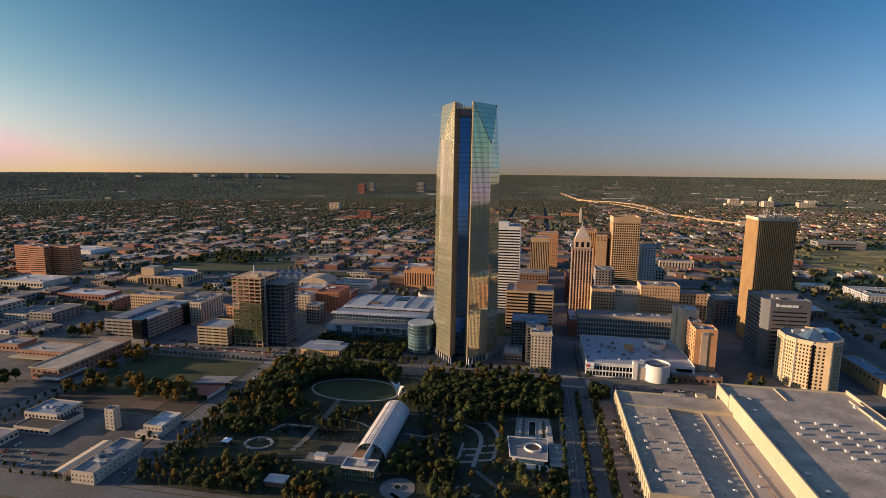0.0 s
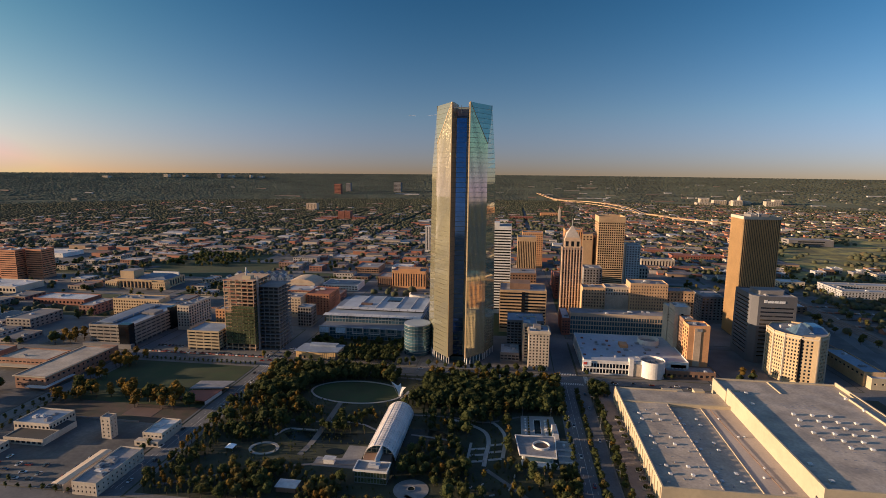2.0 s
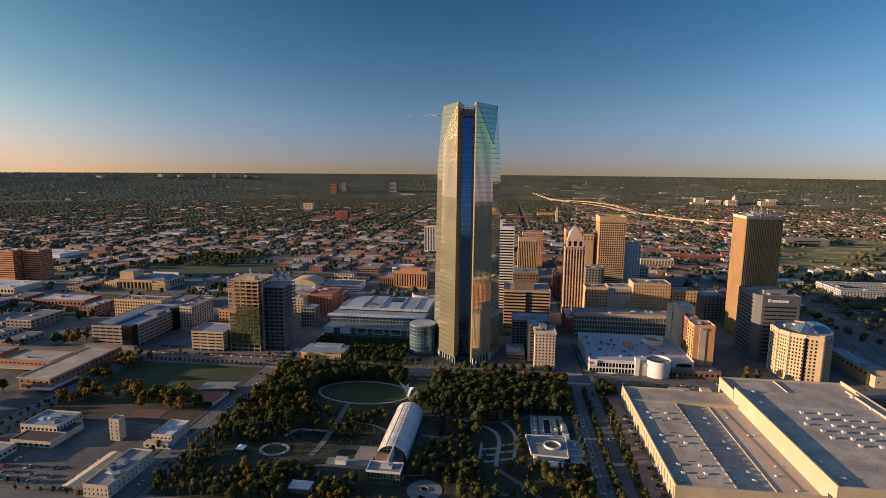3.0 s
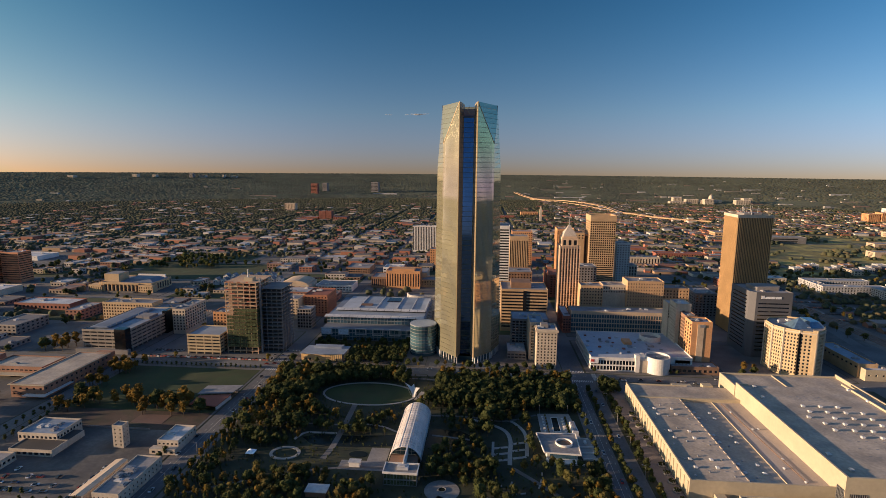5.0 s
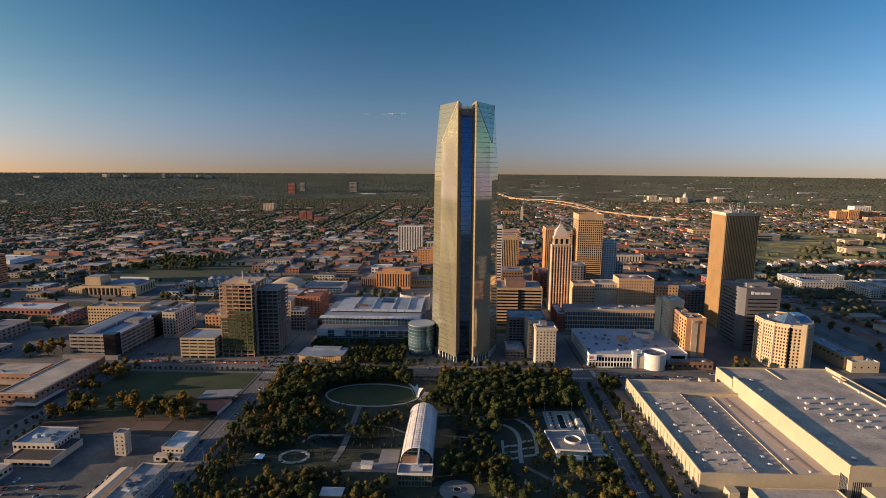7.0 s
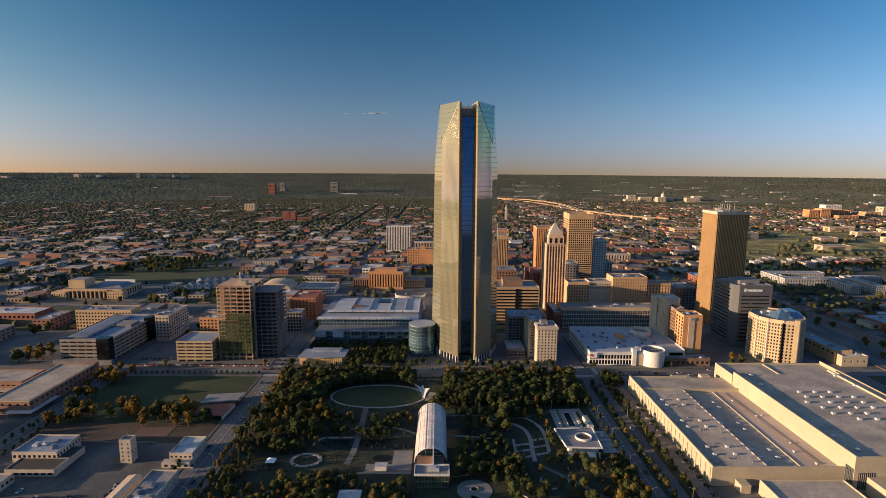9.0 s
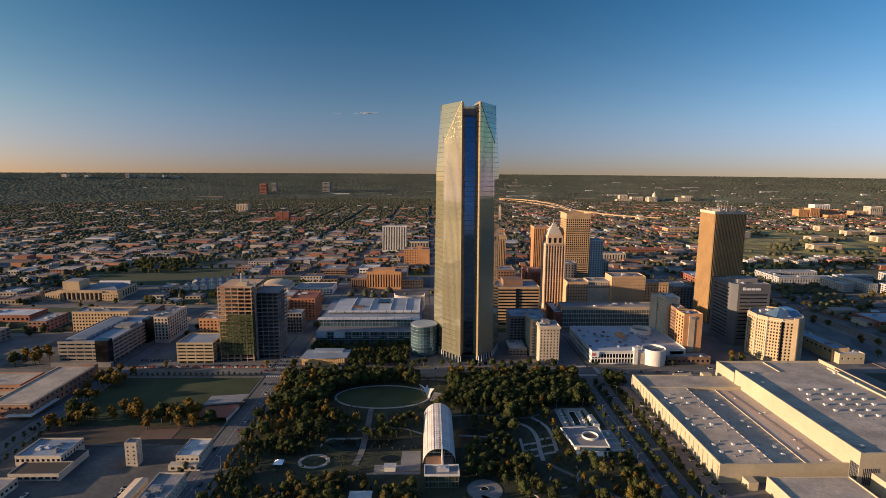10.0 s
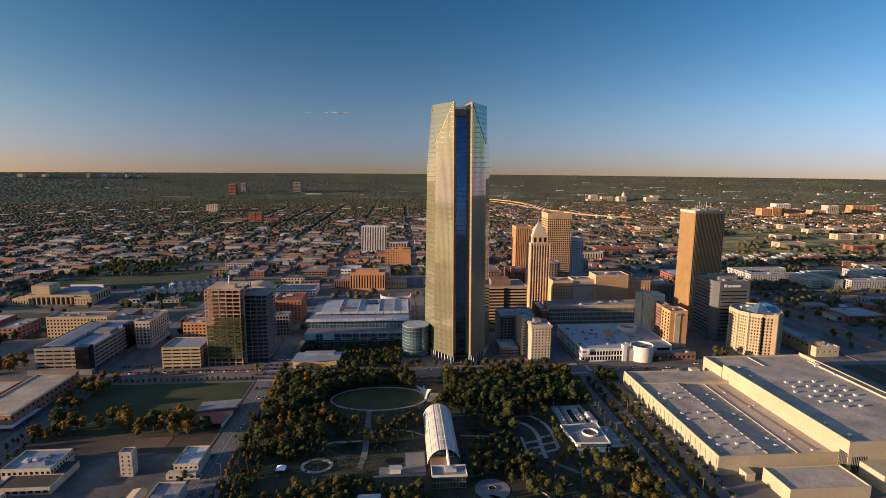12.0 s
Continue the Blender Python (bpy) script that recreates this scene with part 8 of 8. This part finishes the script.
# brick hospital and beige tower to the north-west, church tower, transmitter tower
for x0, x1, h in ((-665, -640, 34), (-638, -618, 34), (-730, -670, 12), (-612, -560, 14)):
    building("hospital", rect(x0, 1890, x1, 1920), h, {0: grid(h, 6, max(2, int(h / 4)), 0.5, 0.5, 2)}, REDBRICK, GLASS, GREYROOF, "red brick hospital block", "hospital", "hospital blocks", joined=True, units=1)
building("apartment_tower", rect(-945, 2280, -897, 2310), 34, {0: grid(34, 7, 8, 0.5, 0.5)}, LIMESTONE, GLASS, GREYROOF, "tan apartment tower with a domed cap", "apartment block", joined=True, units=0)
cloud = []
for k in range(46):
    u = HRNG.uniform(-1, 1)
    cloud.append((-658 + 135 * u + 12 * HRNG.rand(), 4665, 658 + 6 * u + HRNG.uniform(-5, 5) * (1 - u * u), (4 + 9 * HRNG.rand()) * (1.1 - abs(u))))
for k in range(14):
    u = HRNG.uniform(-1, 1)
    cloud.append((-905 + 45 * u, 4640, 652 + HRNG.uniform(-3, 3), (3 + 5 * HRNG.rand()) * (1.1 - abs(u))))
VAPOUR = mat("thin cloud", (0.8, 0.8, 0.82), 1.0, var=0.1)
VAPOUR.node_tree.nodes["Principled BSDF"].inputs["Alpha"].default_value = 0.12
wisps("cloud", cloud, "thin white wisp of cloud high over the plain", VAPOUR)
tagged(bpy.data.objects["cloud"], "thin white wisp of cloud high over the plain", "cloud", kind="structure")
far_box("distant_tower", -1340, 3900, 50, 40, 75, REDBRICK, "far red brick tower among the woods", "tower")
far_box("distant_tower", -960, 4300, 60, 50, 80, GREYSTONE, "far dark office tower on the plain", "tower")
far_box("distant_tower", -1380, 4300, 40, 40, 70, GREYSTONE, "far grey office tower on the plain", "tower")
for X, Yf, h, w in ((-6900, 9900, 70, 160), (-6500, 9900, 60, 120), (-5750, 9900, 95, 130), (-5520, 9900, 60, 200), (-5100, 9900, 70, 60), (-4900, 9900, 45, 200), (-7500, 9000, 40, 200)):
    far_box("distant_tower", X, Yf, w * 0.55, 100, h * 0.8, CREAM if h != 95 else GREYSTONE, "hazy block on the far skyline", "tower")
mon = thing("church_tower", 150, 1950, "slim pale church tower among roofs", "tower")
part("shaft", Geo().prism(rect(146, 1946, 154, 1954), 0, 46).prism(rect(146, 1946, 154, 1954), 46, 62, rect(149.6, 1949.6, 150.4, 1950.4)), CREAM, mon)


# ---- highway over the plain ----
def highway(pts, w, z, label):
    line = bez([far(x, y)[:2] for x, y in pts], 10)
    t = thing("highway", line[0].x, line[0].y, label, "highway", kind="structure")
    g, rail, pier = Geo(), Geo(), []
    for i in range(len(line) - 1):
        p, q = line[i], line[i + 1]
        d = (q - p).normalized()
        s = Vector((d.y, -d.x)) * w / 2
        za, zb = far_z(p) + z, far_z(q) + z
        g.quad((*(p + s), za), (*(q + s), zb), (*(q - s), zb), (*(p - s), za))
        for k in (-1, 1):
            a, b = p + s * k, q + s * k
            rail.quad((*a, za - 1.6), (*b, zb - 1.6), (*b, zb + 1.2), (*a, za + 1.2))
        if i % 3 == 0:
            pier.append((p, za))
    part("deck", g, CONCRETE, t)
    part("barrier", rail, TAN, t)
    for p, za in pier:
        piece("pier", TAN, t, (p.x, p.y, za / 2 + far_z(p) / 2), (w * 0.5, 2.5, max(za - far_z(p), 1)))


def far_z(p):
    d = math.hypot(p.x - EYE_XY[0], p.y)
    if d <= NEAR:
        return 0.0
    D = NEAR / max(1 - (d - NEAR) / 1600, 0.06)
    return EYE_Z + (-D * D / 7.0e6 - EYE_Z) * d / D


highway([(190, 4300), (250, 3500), (330, 3290), (435, 3196), (529, 2936), (552, 2641), (544, 2397), (583, 2293), (613, 2180), (683, 2071), (780, 2000)], 20, 9, "lit elevated concrete highway curving over the plain")
highway([(240, 3430), (380, 3090), (470, 2820), (512, 2560), (540, 2400)], 13, 7, "narrower concrete ramp beside the highway")
# streets, halls and trees beyond the railway
sheet("pavement", [(312, 470), (420, 470), (560, 640), (560, 780), (470, 800), (420, 1000), (312, 1000)], 0.05, LOT, "broad asphalt yards beside the railway", "pavement")
for k, pts in enumerate((((300, 470), (420, 640), (560, 780), (760, 860)), ((330, 900), (470, 820), (640, 770), (820, 760)), ((345, 480), (380, 700), (400, 1000)), ((420, 600), (620, 640), (900, 660)))):
    solid("road", Geo().ribbon(bez(pts), 13, 0.07 + 0.01 * k), ASPHALT, "grey street crossing the eastern yards", "road", kind="structure")
for x0, y0, x1, y1, h, m in ((446, 610, 500, 654, 8, REDBRICK), (352, 760, 384, 820, 9, BROWN), (345, 860, 385, 930, 10, REDBRICK), (430, 935, 470, 960, 9, CREAM), (560, 700, 610, 722, 7, GREYSTONE), (640, 700, 700, 724, 8, BROWN)):
    building("low_building", rect(x0, y0, x1, y1), h, {0: [(1, h - 0.6, max(3, int((x1 - x0) / 6)), 2, 0.5, 0.5)], 3: [(1, h - 0.6, max(3, int((y1 - y0) / 6)), 2, 0.5, 0.5)]}, m, GLASS, QRNG.choice((WHITE, GREYROOF, BLUEROOF)), "low flat-roofed hall beside the eastern yards", "building", "eastern halls", joined=True, units=2)
east = [(HRNG.uniform(300, 900), HRNG.uniform(500, 1080), HRNG.uniform(0.6, 1.1), int(HRNG.randint(0, 9))) for _ in range(420)]
joined_trees("eastern_trees", [q for q in east if q[0] < 67 + q[1] * 0.98 and not 390 < q[0] < 414 and not any(a - 4 < q[0] < c + 4 and b - 4 < q[1] < d + 4 for a, b, c, d in ((440, 604, 506, 660), (480, 785, 770, 935)))], "trees along the railway and eastern streets")
cars = Geo()
for k in range(260):
    x, y = 410 + (k % 26) * 3.0 + 110 * ((k // 26) % 3), 700 + (k // 26) * 11.0
    cars.box(x, y, 0.1, x + 1.8, y + 4.4, 1.4)
tagged(solid("parked_cars", cars, FARROOF, "rows of parked cars on far lots", "cars"), kind="stuff")
# railway viaduct and tracks east of downtown
g = Geo()
for x in (338, 394, 399, 404, 409):
    g.box(x, 250, 0.05, x + 1.6, 1100, 0.5)
sheet("railway_bed", rect(384, 250, 418, 1100), 0.09, mat("brown-grey ballast", (0.16, 0.13, 0.11), 0.95, big=0.05, fine=0.8, var=0.3), "brown-grey ballast under the railway tracks", "railway")
solid("railway_track", g, BROWN, "brown railway tracks along the east side", "railway", kind="structure")
